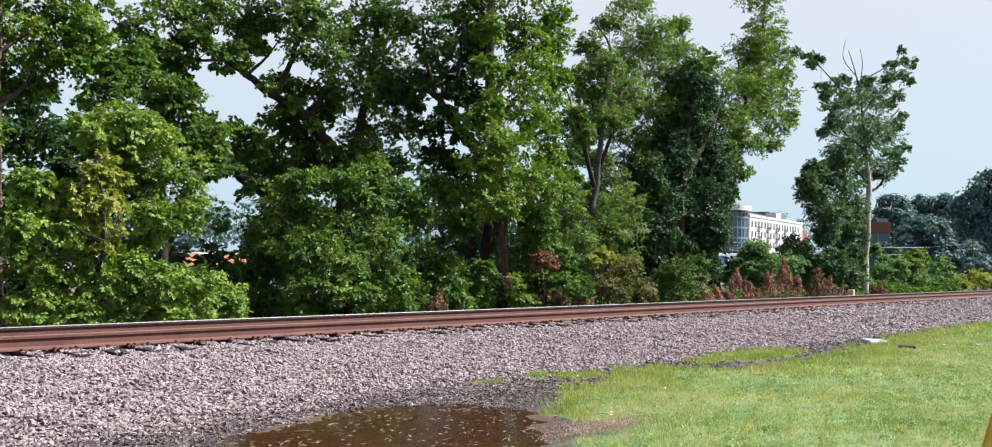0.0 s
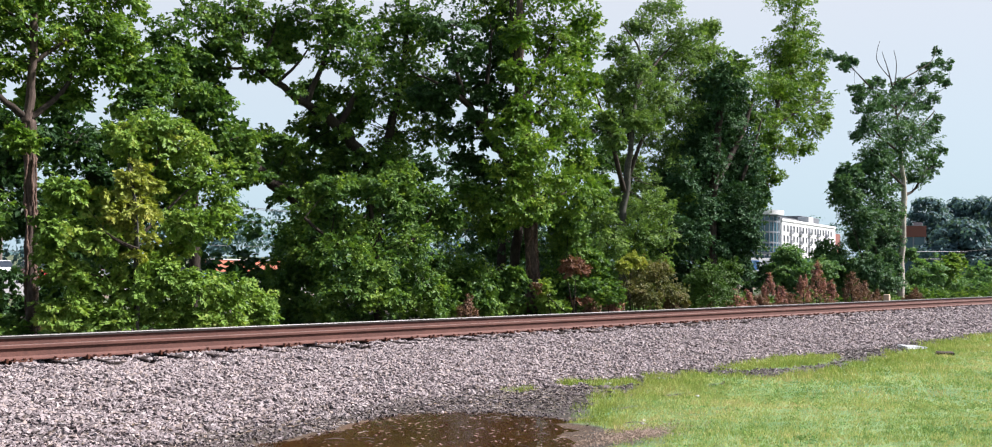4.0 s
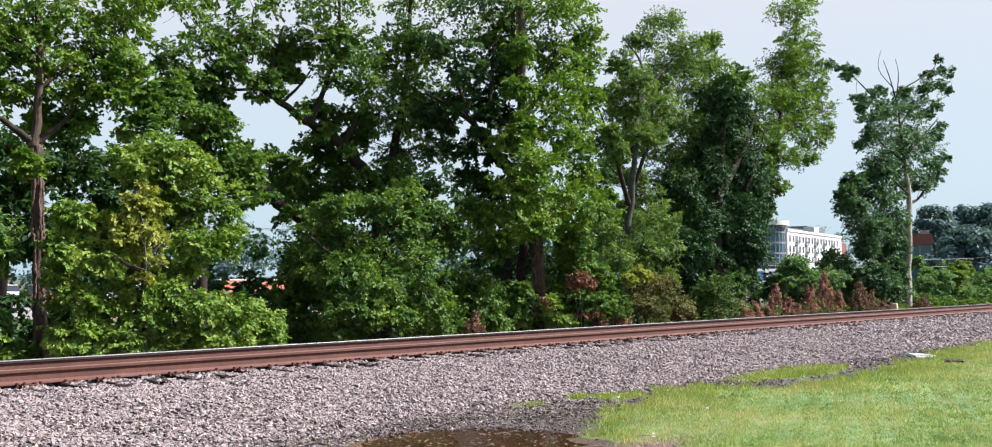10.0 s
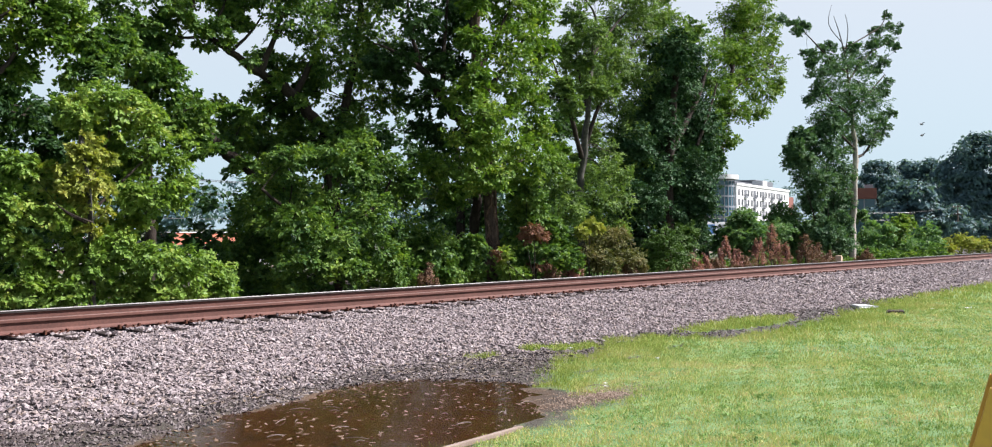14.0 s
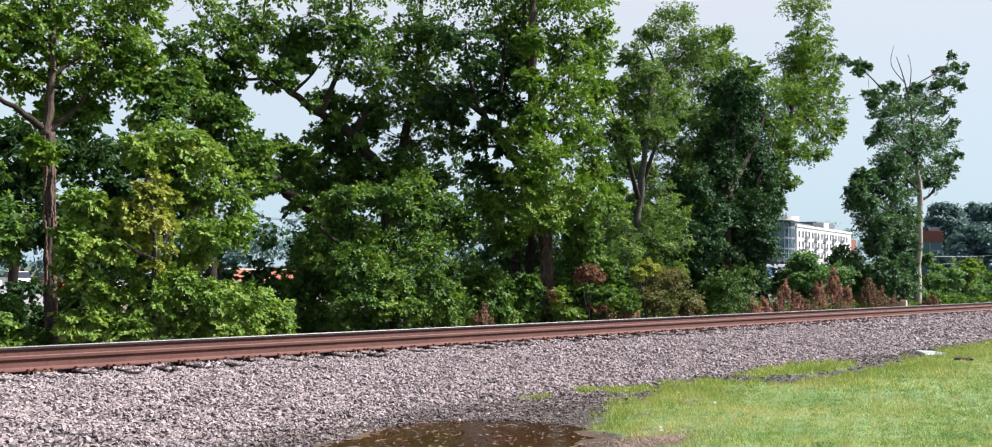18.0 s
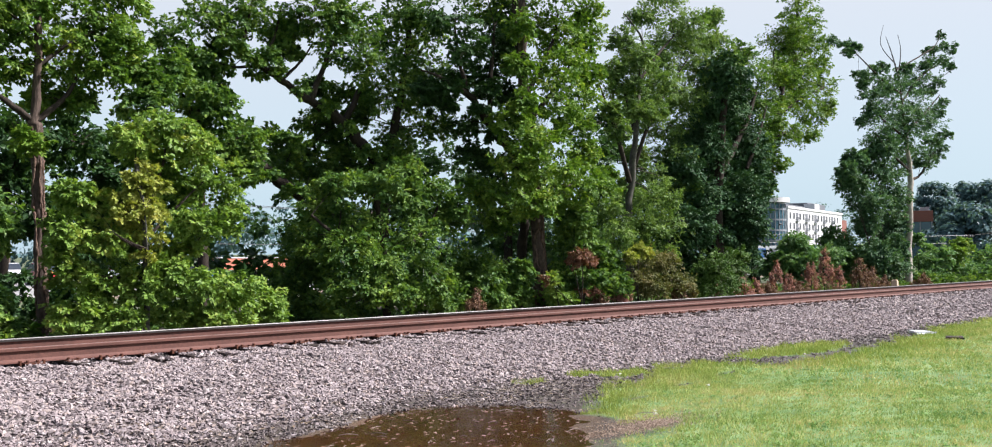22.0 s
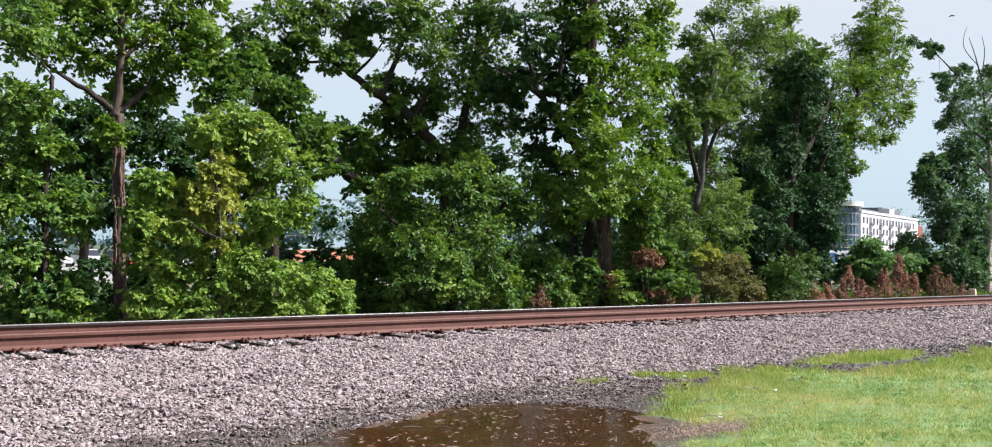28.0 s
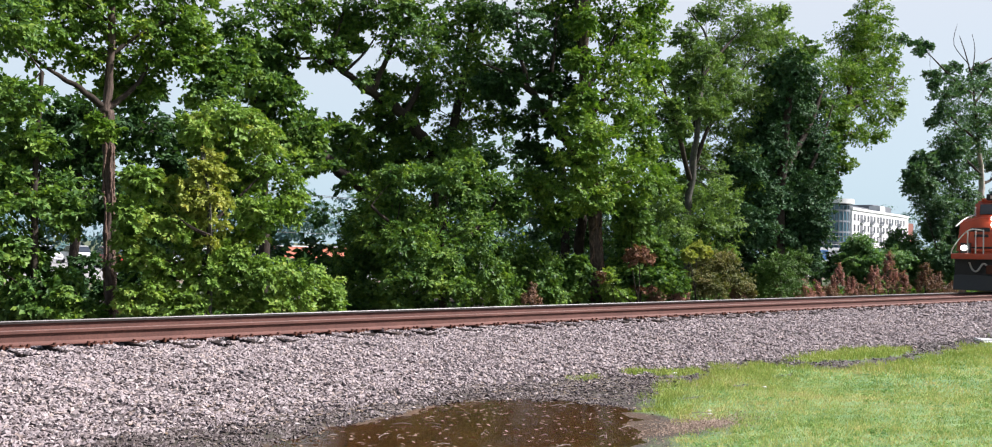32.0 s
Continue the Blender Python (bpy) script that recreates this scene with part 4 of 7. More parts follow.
tree((16.64, 21.26, 0.15), "broad_leaf", "large spreading tree with dark leaning limbs and a high crown", 0.105, 0.85,
     limbs=[
          [(0.00, 0.00, -0.10, 0.269), (0.25, 0.00, 1.71, 0.253), (0.40, 0.00, 3.53, 0.236), (0.27, 0.00, 4.21, 0.199), (-0.45, 0.00, 4.96, 0.169), (-0.88, 0.00, 5.35, 0.159), (-1.98, 0.00, 5.80, 0.111), (-2.93, 0.00, 6.26, 0.092), (-3.54, 0.00, 6.55, 0.074), (-4.09, 0.00, 6.96, 0.065), (-4.59, 0.00, 7.28, 0.040), (-5.12, 0.00, 7.70, 0.024)],
          [(0.20, 0.00, 1.89, 0.181), (-1.12, 0.00, 2.68, 0.157), (-2.25, 0.00, 3.21, 0.152), (-2.94, 0.00, 3.61, 0.150), (-3.51, 0.00, 3.99, 0.131), (-4.03, 0.00, 4.31, 0.097), (-4.51, 0.00, 4.57, 0.048)],
     ] + [
          [(0.31, 0.00, 3.71, 0.163), (0.94, 0.00, 5.40, 0.129), (1.32, 0.00, 7.12, 0.093), (1.46, 0.00, 8.85, 0.075), (1.53, 0.00, 10.38, 0.038)],
          [(-1.98, 0.00, 5.80, 0.086), (-1.51, 0.00, 6.93, 0.069), (-1.08, 0.00, 8.23, 0.053), (-1.07, 0.00, 9.65, 0.035)],
          [(-0.88, 0.00, 5.35, 0.088), (-0.21, 0.00, 6.56, 0.072), (0.26, 0.00, 7.72, 0.036)],
          [(-3.54, 0.00, 6.55, 0.049), (-3.12, 0.00, 7.38, 0.033), (-2.92, 0.00, 8.25, 0.017)],
          [(-3.54, 0.00, 6.55, 0.049), (-4.33, 0.00, 6.41, 0.032), (-4.94, 0.00, 6.52, 0.016)],
          [(-4.09, 0.00, 6.96, 0.048), (-3.87, 0.00, 7.75, 0.033), (-3.78, 0.00, 8.59, 0.016)],
     ] + [
          [(-2.93, 0.00, 6.26, 0.050), (-2.34, 0.00, 6.81, 0.034), (-1.93, 0.00, 7.39, 0.017)],
     ],
     lobes=[
          (-2.34, -0.60, 8.03, 0.84, 0.47), (-1.20, -0.80, 7.92, 0.86, 0.62), (-1.61, -0.60, 7.16, 0.78, 0.48), (-0.65, -0.80, 6.85, 0.80, 0.63), (0.18, -0.70, 6.15, 0.82, 0.64),
          (0.61, 1.00, 6.42, 0.41, 0.34), (1.33, 0.42, 5.37, 0.79, 0.60), (1.83, -0.20, 8.15, 0.85, 0.68), (2.13, -0.07, 7.18, 0.76, 0.69), (1.12, -0.12, 8.80, 1.02, 0.59),
          (-3.15, 0.56, 7.84, 0.76, 0.57), (-4.24, -0.01, 7.88, 0.77, 0.58), (-5.08, 0.06, 7.56, 0.71, 0.60), (-2.57, 0.31, 7.10, 0.44, 0.31), (-4.62, 0.21, 6.34, 0.38, 0.19),
     ] + [
          (-5.39, -0.03, 6.52, 0.53, 0.31), (-6.01, -0.12, 6.88, 0.64, 0.52), (-3.86, 0.64, 9.21, 1.50, 0.75), (-1.78, -0.69, 9.34, 1.70, 0.85), (2.14, -0.10, 10.30, 1.72, 0.96),
          (-5.60, 0.70, 8.71, 1.27, 0.79), (-3.10, 0.29, 4.84, 0.50, 0.27), (-2.58, -0.12, 4.64, 0.44, 0.27), (-4.18, -0.19, 4.73, 0.42, 0.26), (-1.46, 0.70, 4.16, 0.67, 0.39),
          (-0.55, 0.70, 4.62, 0.43, 0.33), (-2.64, 0.16, 4.05, 0.34, 0.24), (2.08, 0.17, 6.19, 0.65, 0.54), (2.40, -0.17, 5.51, 0.57, 0.50), (-2.29, 0.06, 7.79, 0.61, 0.44),
     ] + [
          (-0.64, -0.24, 3.73, 0.53, 0.28), (-2.83, 0.15, 7.45, 0.40, 0.34), (0.04, -0.80, 4.14, 0.60, 0.35), (-3.63, -0.50, 6.69, 0.32, 0.23), (0.32, 0.08, 7.92, 0.62, 0.48),
          (1.90, 0.25, 6.85, 0.65, 0.53), (-3.75, -0.10, 6.28, 0.23, 0.13), (-4.11, -0.40, 6.64, 0.29, 0.16), (-4.61, -0.40, 6.98, 0.35, 0.22), (0.44, -0.60, 4.66, 0.54, 0.39),
          (0.82, -0.60, 7.33, 0.55, 0.55), (0.90, -0.60, 8.45, 0.55, 0.55), (-1.52, -0.60, 8.04, 0.51, 0.51), (-3.57, -0.40, 3.73, 0.32, 0.16), (-2.88, -0.50, 3.36, 0.36, 0.16),
     ] + [
          (-0.78, 0.90, 3.98, 0.61, 0.29), (-1.46, 1.00, 4.58, 0.39, 0.25), (-0.70, 1.00, 5.09, 0.33, 0.22), (-1.34, 0.80, 5.32, 0.53, 0.25), (-0.63, 0.80, 5.13, 0.54, 0.29),
          (-1.74, 0.90, 3.98, 0.60, 0.28), (-2.42, 0.80, 4.36, 0.41, 0.21), (-0.89, 0.90, 3.67, 0.54, 0.29), (0.12, 0.90, 4.27, 0.55, 0.37), (-4.40, 0.50, 6.90, 0.45, 0.26),
          (-4.79, 0.60, 6.09, 0.55, 0.32), (-5.23, 0.60, 6.35, 0.54, 0.38), (-4.38, 0.70, 5.82, 0.42, 0.20), (-1.15, 1.00, 6.48, 0.43, 0.25), (-0.92, 1.00, 5.74, 0.51, 0.29),
     ] + [
          (0.24, 1.20, 5.73, 0.52, 0.34), (-0.29, 1.10, 6.33, 0.48, 0.33), (0.63, 1.10, 6.02, 0.45, 0.42), (-1.64, -0.40, 5.68, 0.24, 0.15), (-2.61, -0.40, 6.01, 0.20, 0.13),
          (-0.48, -0.50, 4.52, 0.28, 0.18), (-1.13, -0.50, 5.06, 0.21, 0.14), (-3.31, -0.30, 6.44, 0.23, 0.15),
     ], bark="dark_bark")
tree((10.65, 19.60, 0.15), "broad_leaf", "leafy tree standing between a maple and a spreading tree", 0.11, 0.85,
     limbs=[
          [(-0.00, 0.00, -0.10, 0.129), (-0.03, 0.00, 1.73, 0.115), (-0.11, 0.00, 3.88, 0.086), (-0.19, 0.00, 5.31, 0.043)],
          [(-0.11, 0.00, 3.74, 0.057), (0.53, 0.00, 4.22, 0.044), (1.03, 0.00, 4.48, 0.015)],
          [(-0.15, 0.00, 4.60, 0.057), (-0.65, 0.00, 5.40, 0.028), (-0.95, 0.00, 5.79, 0.014)],
     ],
     lobes=[
          (0.89, 0.19, 4.38, 0.63, 0.54), (0.13, -0.06, 5.02, 0.67, 0.38), (1.13, 0.04, 3.63, 0.42, 0.33), (-0.31, -0.09, 5.32, 0.63, 0.43), (-0.72, 0.15, 5.73, 0.54, 0.40),
          (0.42, 0.10, 3.92, 0.51, 0.44), (-0.03, 0.14, 4.62, 0.58, 0.38), (-1.36, -0.26, 5.28, 0.48, 0.38), (-1.74, -0.15, 5.66, 0.51, 0.35), (-1.58, -0.27, 4.85, 0.54, 0.35),
          (1.23, -0.02, 4.04, 0.30, 0.27),
     ], bark="dark_bark")
tree((14.71, 18.09, 0.15), "broad_leaf", "dense leafy undergrowth tree hiding its stems beside the track", 0.1, 1.25,
     limbs=[
          [(-0.00, 0.00, -0.10, 0.108), (0.00, 0.00, 0.61, 0.093), (-0.07, 0.00, 1.69, 0.078), (-0.37, 0.00, 3.23, 0.046)],
          [(-0.03, 0.00, 1.38, 0.062), (-1.51, 0.00, 2.14, 0.045), (-2.21, 0.00, 2.57, 0.029)],
          [(-0.03, 0.00, 1.38, 0.062), (1.26, 0.00, 2.33, 0.048), (1.71, 0.00, 2.99, 0.025)],
     ],
     lobes=[
          (-1.44, 0.03, 3.31, 0.69, 0.30), (-0.56, -0.29, 3.39, 0.70, 0.39), (-1.33, 0.70, 2.74, 0.76, 0.40), (-0.55, 0.22, 2.47, 0.77, 0.46), (0.51, 0.05, 3.08, 0.73, 0.47),
          (1.36, 0.05, 3.31, 0.58, 0.42), (1.88, 0.15, 2.51, 0.66, 0.53), (0.44, -0.50, 1.96, 0.71, 0.56), (-1.69, -0.30, 1.81, 0.67, 0.47), (-0.82, -0.60, 1.51, 0.74, 0.53),
          (-1.41, -0.40, 0.93, 0.81, 0.44), (-0.45, -0.60, 0.76, 0.75, 0.45), (0.85, -0.50, 1.05, 0.72, 0.56), (2.56, 0.46, 1.48, 0.61, 0.58), (-1.47, 1.40, 1.99, 0.56, 0.47),
     ] + [
          (-1.74, 1.50, 1.25, 0.52, 0.56), (-1.67, 1.20, 0.52, 0.58, 0.34), (-1.40, 0.11, 0.36, 0.69, 0.27), (1.44, -0.50, 0.53, 0.67, 0.41), (2.15, -0.24, 2.83, 0.43, 0.43),
          (0.48, -0.19, 3.73, 0.47, 0.35), (-1.21, 1.20, 1.32, 0.47, 0.47),
     ], bark="dark_bark")
tree((20.48, 18.09, 0.15), "bright_leaf", "tall vine-wrapped tree with a bright crown beside the railway", 0.11, 1.0,
     limbs=[
          [(0.00, 0.00, -0.10, 0.228), (-0.15, 0.00, 0.93, 0.200), (-0.21, 0.00, 2.02, 0.182), (-0.34, 0.00, 3.47, 0.172), (-0.65, 0.00, 5.27, 0.162), (-1.14, -0.30, 6.43, 0.141), (-1.17, -0.30, 7.68, 0.124), (-1.10, -0.20, 8.78, 0.098), (-0.93, 0.00, 10.31, 0.054)],
          [(-0.68, 0.00, 5.44, 0.090), (0.50, 0.00, 6.49, 0.065), (1.39, 0.00, 7.55, 0.029)],
          [(-0.86, 0.00, 7.05, 0.090), (-1.16, 0.00, 7.91, 0.071), (-1.21, 0.00, 9.16, 0.054)],
          [(-0.45, 0.00, 3.47, 0.090), (0.72, 0.00, 3.70, 0.056), (2.21, 0.00, 3.77, 0.029)],
          [(-0.74, 0.00, 6.16, 0.072), (0.38, 0.00, 7.78, 0.046), (0.69, 0.00, 8.77, 0.028)],
     ],
     lobes=[
          (0.64, 0.29, 8.44, 0.75, 0.68), (1.00, -0.13, 7.85, 0.75, 0.68), (-0.13, -0.60, 6.84, 0.79, 0.65), (1.91, 0.35, 6.66, 0.70, 0.70), (-0.22, -0.70, 5.77, 0.79, 0.64),
          (1.66, 0.06, 5.63, 0.61, 0.50), (0.12, -0.06, 5.05, 0.73, 0.55), (-1.90, -1.20, 4.66, 0.76, 0.47), (-2.19, -1.00, 3.98, 0.67, 0.57), (-1.15, -1.20, 3.89, 0.86, 0.58),
          (0.28, -0.90, 3.81, 0.90, 0.61), (1.75, -0.60, 3.56, 0.68, 0.41), (-1.93, -1.20, 3.14, 0.84, 0.37), (0.34, -0.60, 3.07, 0.84, 0.33), (3.11, 0.16, 4.18, 0.40, 0.28),
     ] + [
          (-2.68, -0.24, 3.36, 0.68, 0.47), (-0.72, 0.80, 9.05, 1.02, 0.65), (-0.17, -0.27, 9.49, 1.37, 0.82), (1.87, -0.13, 8.95, 0.58, 0.50), (1.40, -0.03, 10.05, 1.05, 0.86),
          (-0.81, 0.36, 2.93, 0.72, 0.25), (-1.30, 0.60, 2.66, 0.54, 0.32), (2.58, 0.28, 7.37, 0.39, 0.55), (2.55, 0.31, 8.36, 0.43, 0.59), (-1.75, -0.80, 5.77, 0.45, 0.51),
          (-2.15, -0.70, 5.23, 0.51, 0.41), (-1.85, -0.80, 6.79, 0.44, 0.41), (2.10, 0.14, 4.75, 0.50, 0.43), (-1.73, -0.70, 7.87, 0.41, 0.41),
     ], bark="bark")
# left side of the vine-wrapped crown, its shade put into darker leaves
tree((20.26, 18.80, 0.15), "laurel_leaf", "leaning tree tangled with a vine-wrapped neighbour, leaves coloured as in shade", 0.11, 0.95,
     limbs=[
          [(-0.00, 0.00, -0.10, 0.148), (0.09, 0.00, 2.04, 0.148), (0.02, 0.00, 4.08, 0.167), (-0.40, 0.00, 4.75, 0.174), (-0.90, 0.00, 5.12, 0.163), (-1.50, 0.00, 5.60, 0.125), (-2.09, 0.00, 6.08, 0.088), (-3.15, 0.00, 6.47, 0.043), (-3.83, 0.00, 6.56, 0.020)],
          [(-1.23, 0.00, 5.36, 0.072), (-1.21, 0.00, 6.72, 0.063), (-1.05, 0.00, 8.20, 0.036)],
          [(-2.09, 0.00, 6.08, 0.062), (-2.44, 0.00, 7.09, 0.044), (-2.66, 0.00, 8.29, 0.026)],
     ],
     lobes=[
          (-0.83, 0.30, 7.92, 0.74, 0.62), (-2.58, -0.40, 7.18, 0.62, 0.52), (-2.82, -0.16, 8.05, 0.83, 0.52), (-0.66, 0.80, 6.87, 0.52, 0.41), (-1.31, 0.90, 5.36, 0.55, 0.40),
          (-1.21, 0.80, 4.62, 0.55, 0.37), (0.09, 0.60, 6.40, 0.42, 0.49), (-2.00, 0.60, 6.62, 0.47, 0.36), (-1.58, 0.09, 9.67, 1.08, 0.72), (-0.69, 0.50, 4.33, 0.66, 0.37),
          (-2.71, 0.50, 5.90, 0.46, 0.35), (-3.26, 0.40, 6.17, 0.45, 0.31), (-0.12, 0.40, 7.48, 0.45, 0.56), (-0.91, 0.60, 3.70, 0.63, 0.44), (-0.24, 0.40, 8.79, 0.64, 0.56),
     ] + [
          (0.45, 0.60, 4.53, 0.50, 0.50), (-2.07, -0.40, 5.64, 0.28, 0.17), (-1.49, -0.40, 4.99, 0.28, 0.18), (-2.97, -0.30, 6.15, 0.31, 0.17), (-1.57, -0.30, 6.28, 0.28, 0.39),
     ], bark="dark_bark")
tree((28.44, 20.93, 0.15), "olive_leaf", "slim forked tree with grey limbs and thin olive foliage", 0.09, 1.6,
     limbs=[
          [(0.00, 0.00, -0.10, 0.175), (-0.02, 0.00, 1.64, 0.163), (0.02, 0.00, 3.05, 0.145), (0.21, 0.00, 4.58, 0.132), (-0.01, -0.40, 6.29, 0.102), (0.56, -0.20, 8.26, 0.071), (1.00, 0.00, 9.79, 0.048), (-0.09, 0.00, 10.62, 0.024)],
          [(0.09, 0.00, 4.41, 0.098), (-1.09, -0.40, 5.85, 0.073), (-1.47, -0.20, 6.98, 0.050), (-1.67, 0.00, 7.78, 0.023)],
          [(0.30, 0.00, 4.89, 0.080), (0.66, -0.40, 6.35, 0.066), (2.27, 0.00, 7.77, 0.044), (4.00, -0.00, 9.49, 0.025)],
          [(0.49, 0.00, 6.02, 0.071), (0.13, 0.00, 7.05, 0.052), (-0.32, 0.00, 7.94, 0.023)],
          [(0.84, 0.00, 8.32, 0.060), (2.03, 0.00, 9.46, 0.049), (3.13, 0.00, 10.38, 0.025)],
     ],
     lobes=[
          (4.29, 0.77, 10.44, 1.30, 0.88), (4.73, -0.12, 9.32, 1.08, 0.92), (2.90, 0.70, 9.19, 1.01, 1.01), (0.40, 0.60, 7.87, 0.58, 0.81), (3.80, 0.20, 7.96, 1.17, 1.01),
          (3.41, 0.80, 6.82, 1.07, 0.71), (1.61, 0.41, 10.90, 0.78, 0.49), (3.88, -0.11, 11.04, 0.91, 0.51), (6.46, 0.33, 10.70, 0.75, 0.59), (-0.64, 0.12, 8.44, 0.42, 0.56),
          (3.36, 0.40, 5.66, 1.01, 0.66), (1.01, -0.50, 3.76, 1.09, 0.61), (0.10, -0.50, 2.80, 1.07, 0.70), (1.66, -0.60, 2.77, 0.95, 0.72), (0.80, -0.60, 1.63, 0.94, 0.61),
     ] + [
          (-1.51, -0.50, 2.27, 0.72, 0.72), (-1.19, 0.09, 3.25, 0.59, 0.69), (3.76, 0.25, 4.41, 0.89, 0.76), (2.61, 0.06, 11.80, 0.99, 0.50), (0.45, -0.37, 1.64, 0.70, 0.70),
          (0.26, 0.40, 9.75, 0.52, 0.57), (1.00, 0.60, 9.16, 0.53, 0.63), (2.27, 0.80, 7.87, 0.75, 0.85), (6.55, 0.36, 11.80, 0.48, 0.38), (1.58, 0.80, 5.57, 0.54, 0.49),
          (1.97, 0.50, 4.83, 0.84, 0.54), (5.69, 0.46, 10.60, 0.79, 0.69), (-0.07, -0.60, 6.96, 0.51, 0.56), (-1.18, -0.50, 6.17, 0.36, 0.45), (0.68, -0.60, 7.04, 0.56, 0.56),
     ] + [
          (0.28, -0.50, 8.89, 0.61, 0.61), (-1.55, -0.40, 6.83, 0.32, 0.36), (-0.16, -0.40, 7.91, 0.46, 0.56), (1.55, -0.50, 8.10, 0.72, 0.62), (-0.06, 0.50, 4.24, 0.42, 0.57),
     ], bark="grey_bark")
tree((33.82, 20.40, 0.15), "vine_leaf", "dark ivy-smothered tree at the end of the tree row", 0.13, 3.2,
     limbs=[
          [(0.00, 0.00, -0.10, 0.281), (-0.07, 0.00, 4.17, 0.205), (0.86, 0.00, 9.46, 0.105)],
          [(-0.05, 0.00, 4.69, 0.128), (2.30, 0.00, 7.23, 0.107), (3.27, 0.00, 8.96, 0.055)],
     ],
     lobes=[
          (0.89, 0.50, 7.95, 1.32, 1.22), (-0.15, 0.50, 5.96, 1.19, 1.19), (2.71, 0.40, 6.44, 1.25, 1.25), (-0.53, 0.60, 4.14, 1.29, 1.18), (1.13, -0.16, 4.16, 1.20, 1.20),
          (3.74, 0.23, 4.84, 0.55, 0.94), (0.30, 0.55, 2.60, 1.30, 0.83), (1.47, -0.51, 2.85, 0.83, 0.83), (-2.02, 0.44, 5.07, 0.80, 0.80), (-0.31, -0.48, 8.97, 0.91, 0.76),
          (2.00, 0.69, 2.14, 1.08, 0.70), (-2.38, -0.26, 2.84, 0.83, 0.83), (2.94, 1.60, 7.18, 1.39, 1.39), (3.12, 1.60, 4.96, 1.54, 1.68), (2.03, 1.60, 3.53, 1.51, 1.37),
     ] + [
          (4.55, 1.00, 5.84, 0.68, 1.13), (0.02, 1.20, 6.35, 0.89, 1.05), (3.30, 1.00, 8.55, 0.83, 0.95), (2.44, 0.66, 1.60, 1.08, 0.54),
     ], bark="dark_bark")
# lit upper edge of the ivied crown, sunlight put into lighter leaves
tree((35.11, 20.00, 0.15), "broad_leaf", "tree in lighter leaves for the sunlit upper edge of an ivy-smothered one", 0.115, 0.9,
     limbs=[
          [(0.71, 0.40, -0.10, 0.106), (1.59, 0.80, 4.32, 0.082), (0.85, 0.50, 8.03, 0.054), (-0.09, 0.00, 9.97, 0.026)],
          [(0.38, 0.00, 5.27, 0.079), (1.50, 0.00, 6.96, 0.054), (2.09, 0.00, 8.10, 0.027)],
     ],
     lobes=[
          (-1.21, -0.26, 9.46, 0.87, 0.71), (0.98, 0.13, 9.29, 0.86, 0.80), (2.53, 0.48, 8.21, 0.66, 0.88), (0.94, 0.44, 10.33, 0.59, 0.43), (2.30, 0.21, 6.64, 0.38, 0.60),
          (-0.92, 0.32, 8.91, 0.57, 0.47),
     ], bark="dark_bark")
tree((42.18, 23.44, 0.15), "bright_leaf", "tall lopsided tree with sunlit upper foliage against the sky", 0.115, 1.15,
     limbs=[
          [(-0.00, 0.00, -0.10, 0.248), (-0.09, 0.00, 3.14, 0.186), (0.51, 0.00, 5.66, 0.141), (2.15, 0.00, 8.33, 0.109), (3.61, 0.00, 11.11, 0.086), (4.72, 0.00, 13.95, 0.067), (5.26, 0.00, 16.43, 0.041)],
          [(2.43, 0.00, 8.68, 0.071), (4.95, 0.00, 9.94, 0.054), (7.95, 0.00, 10.98, 0.042)],
          [(3.77, 0.00, 11.46, 0.099), (5.80, 0.00, 12.77, 0.068), (6.96, 0.00, 13.81, 0.035)],
          [(3.16, 0.00, 10.07, 0.098), (2.28, 0.00, 11.26, 0.065), (2.33, 0.00, 12.24, 0.032)],
          [(1.45, 0.00, 7.15, 0.095), (2.93, 0.00, 7.91, 0.065), (4.87, 0.00, 8.25, 0.033)],
          [(0.63, 0.00, 5.67, 0.078), (1.72, 0.00, 5.98, 0.051), (2.17, 0.00, 5.75, 0.026)],
     ],
     lobes=[
          (4.98, -0.09, 14.39, 1.34, 1.14), (4.30, 0.53, 13.04, 1.21, 0.94), (6.54, -0.08, 13.14, 0.89, 0.96), (6.03, 0.50, 11.78, 1.37, 0.96), (8.94, 0.68, 11.20, 0.93, 0.86),
          (4.39, 0.50, 9.94, 1.07, 0.94), (7.54, 0.50, 9.52, 1.05, 0.84), (2.91, -0.08, 8.00, 0.97, 0.71), (6.38, 0.39, 8.29, 0.82, 0.62), (1.26, -0.54, 10.88, 0.76, 1.01),
          (3.14, 0.43, 6.43, 0.66, 0.46), (1.60, 0.19, 5.29, 0.51, 0.45), (4.13, -0.20, 15.89, 1.19, 1.06), (8.64, 0.16, 10.02, 0.49, 0.49), (7.19, 0.57, 17.66, 1.05, 1.05),
     ] + [
          (0.87, 0.19, 6.07, 0.44, 0.82), (8.35, 0.45, 12.34, 0.64, 0.64), (5.12, 0.60, 11.06, 1.15, 1.02), (6.11, 0.40, 10.12, 1.16, 0.89), (4.23, 0.30, 11.91, 1.00, 0.93),
          (5.14, 0.20, 13.04, 1.15, 1.01), (2.62, 0.40, 9.40, 0.78, 0.91), (2.01, 0.30, 7.22, 0.58, 0.77), (1.21, -0.50, 8.35, 0.57, 0.69), (2.63, -0.50, 10.75, 0.64, 0.71),
          (3.56, -0.50, 13.33, 0.72, 0.85), (0.13, -0.30, 6.71, 0.37, 0.62),
     ], bark="dark_bark")
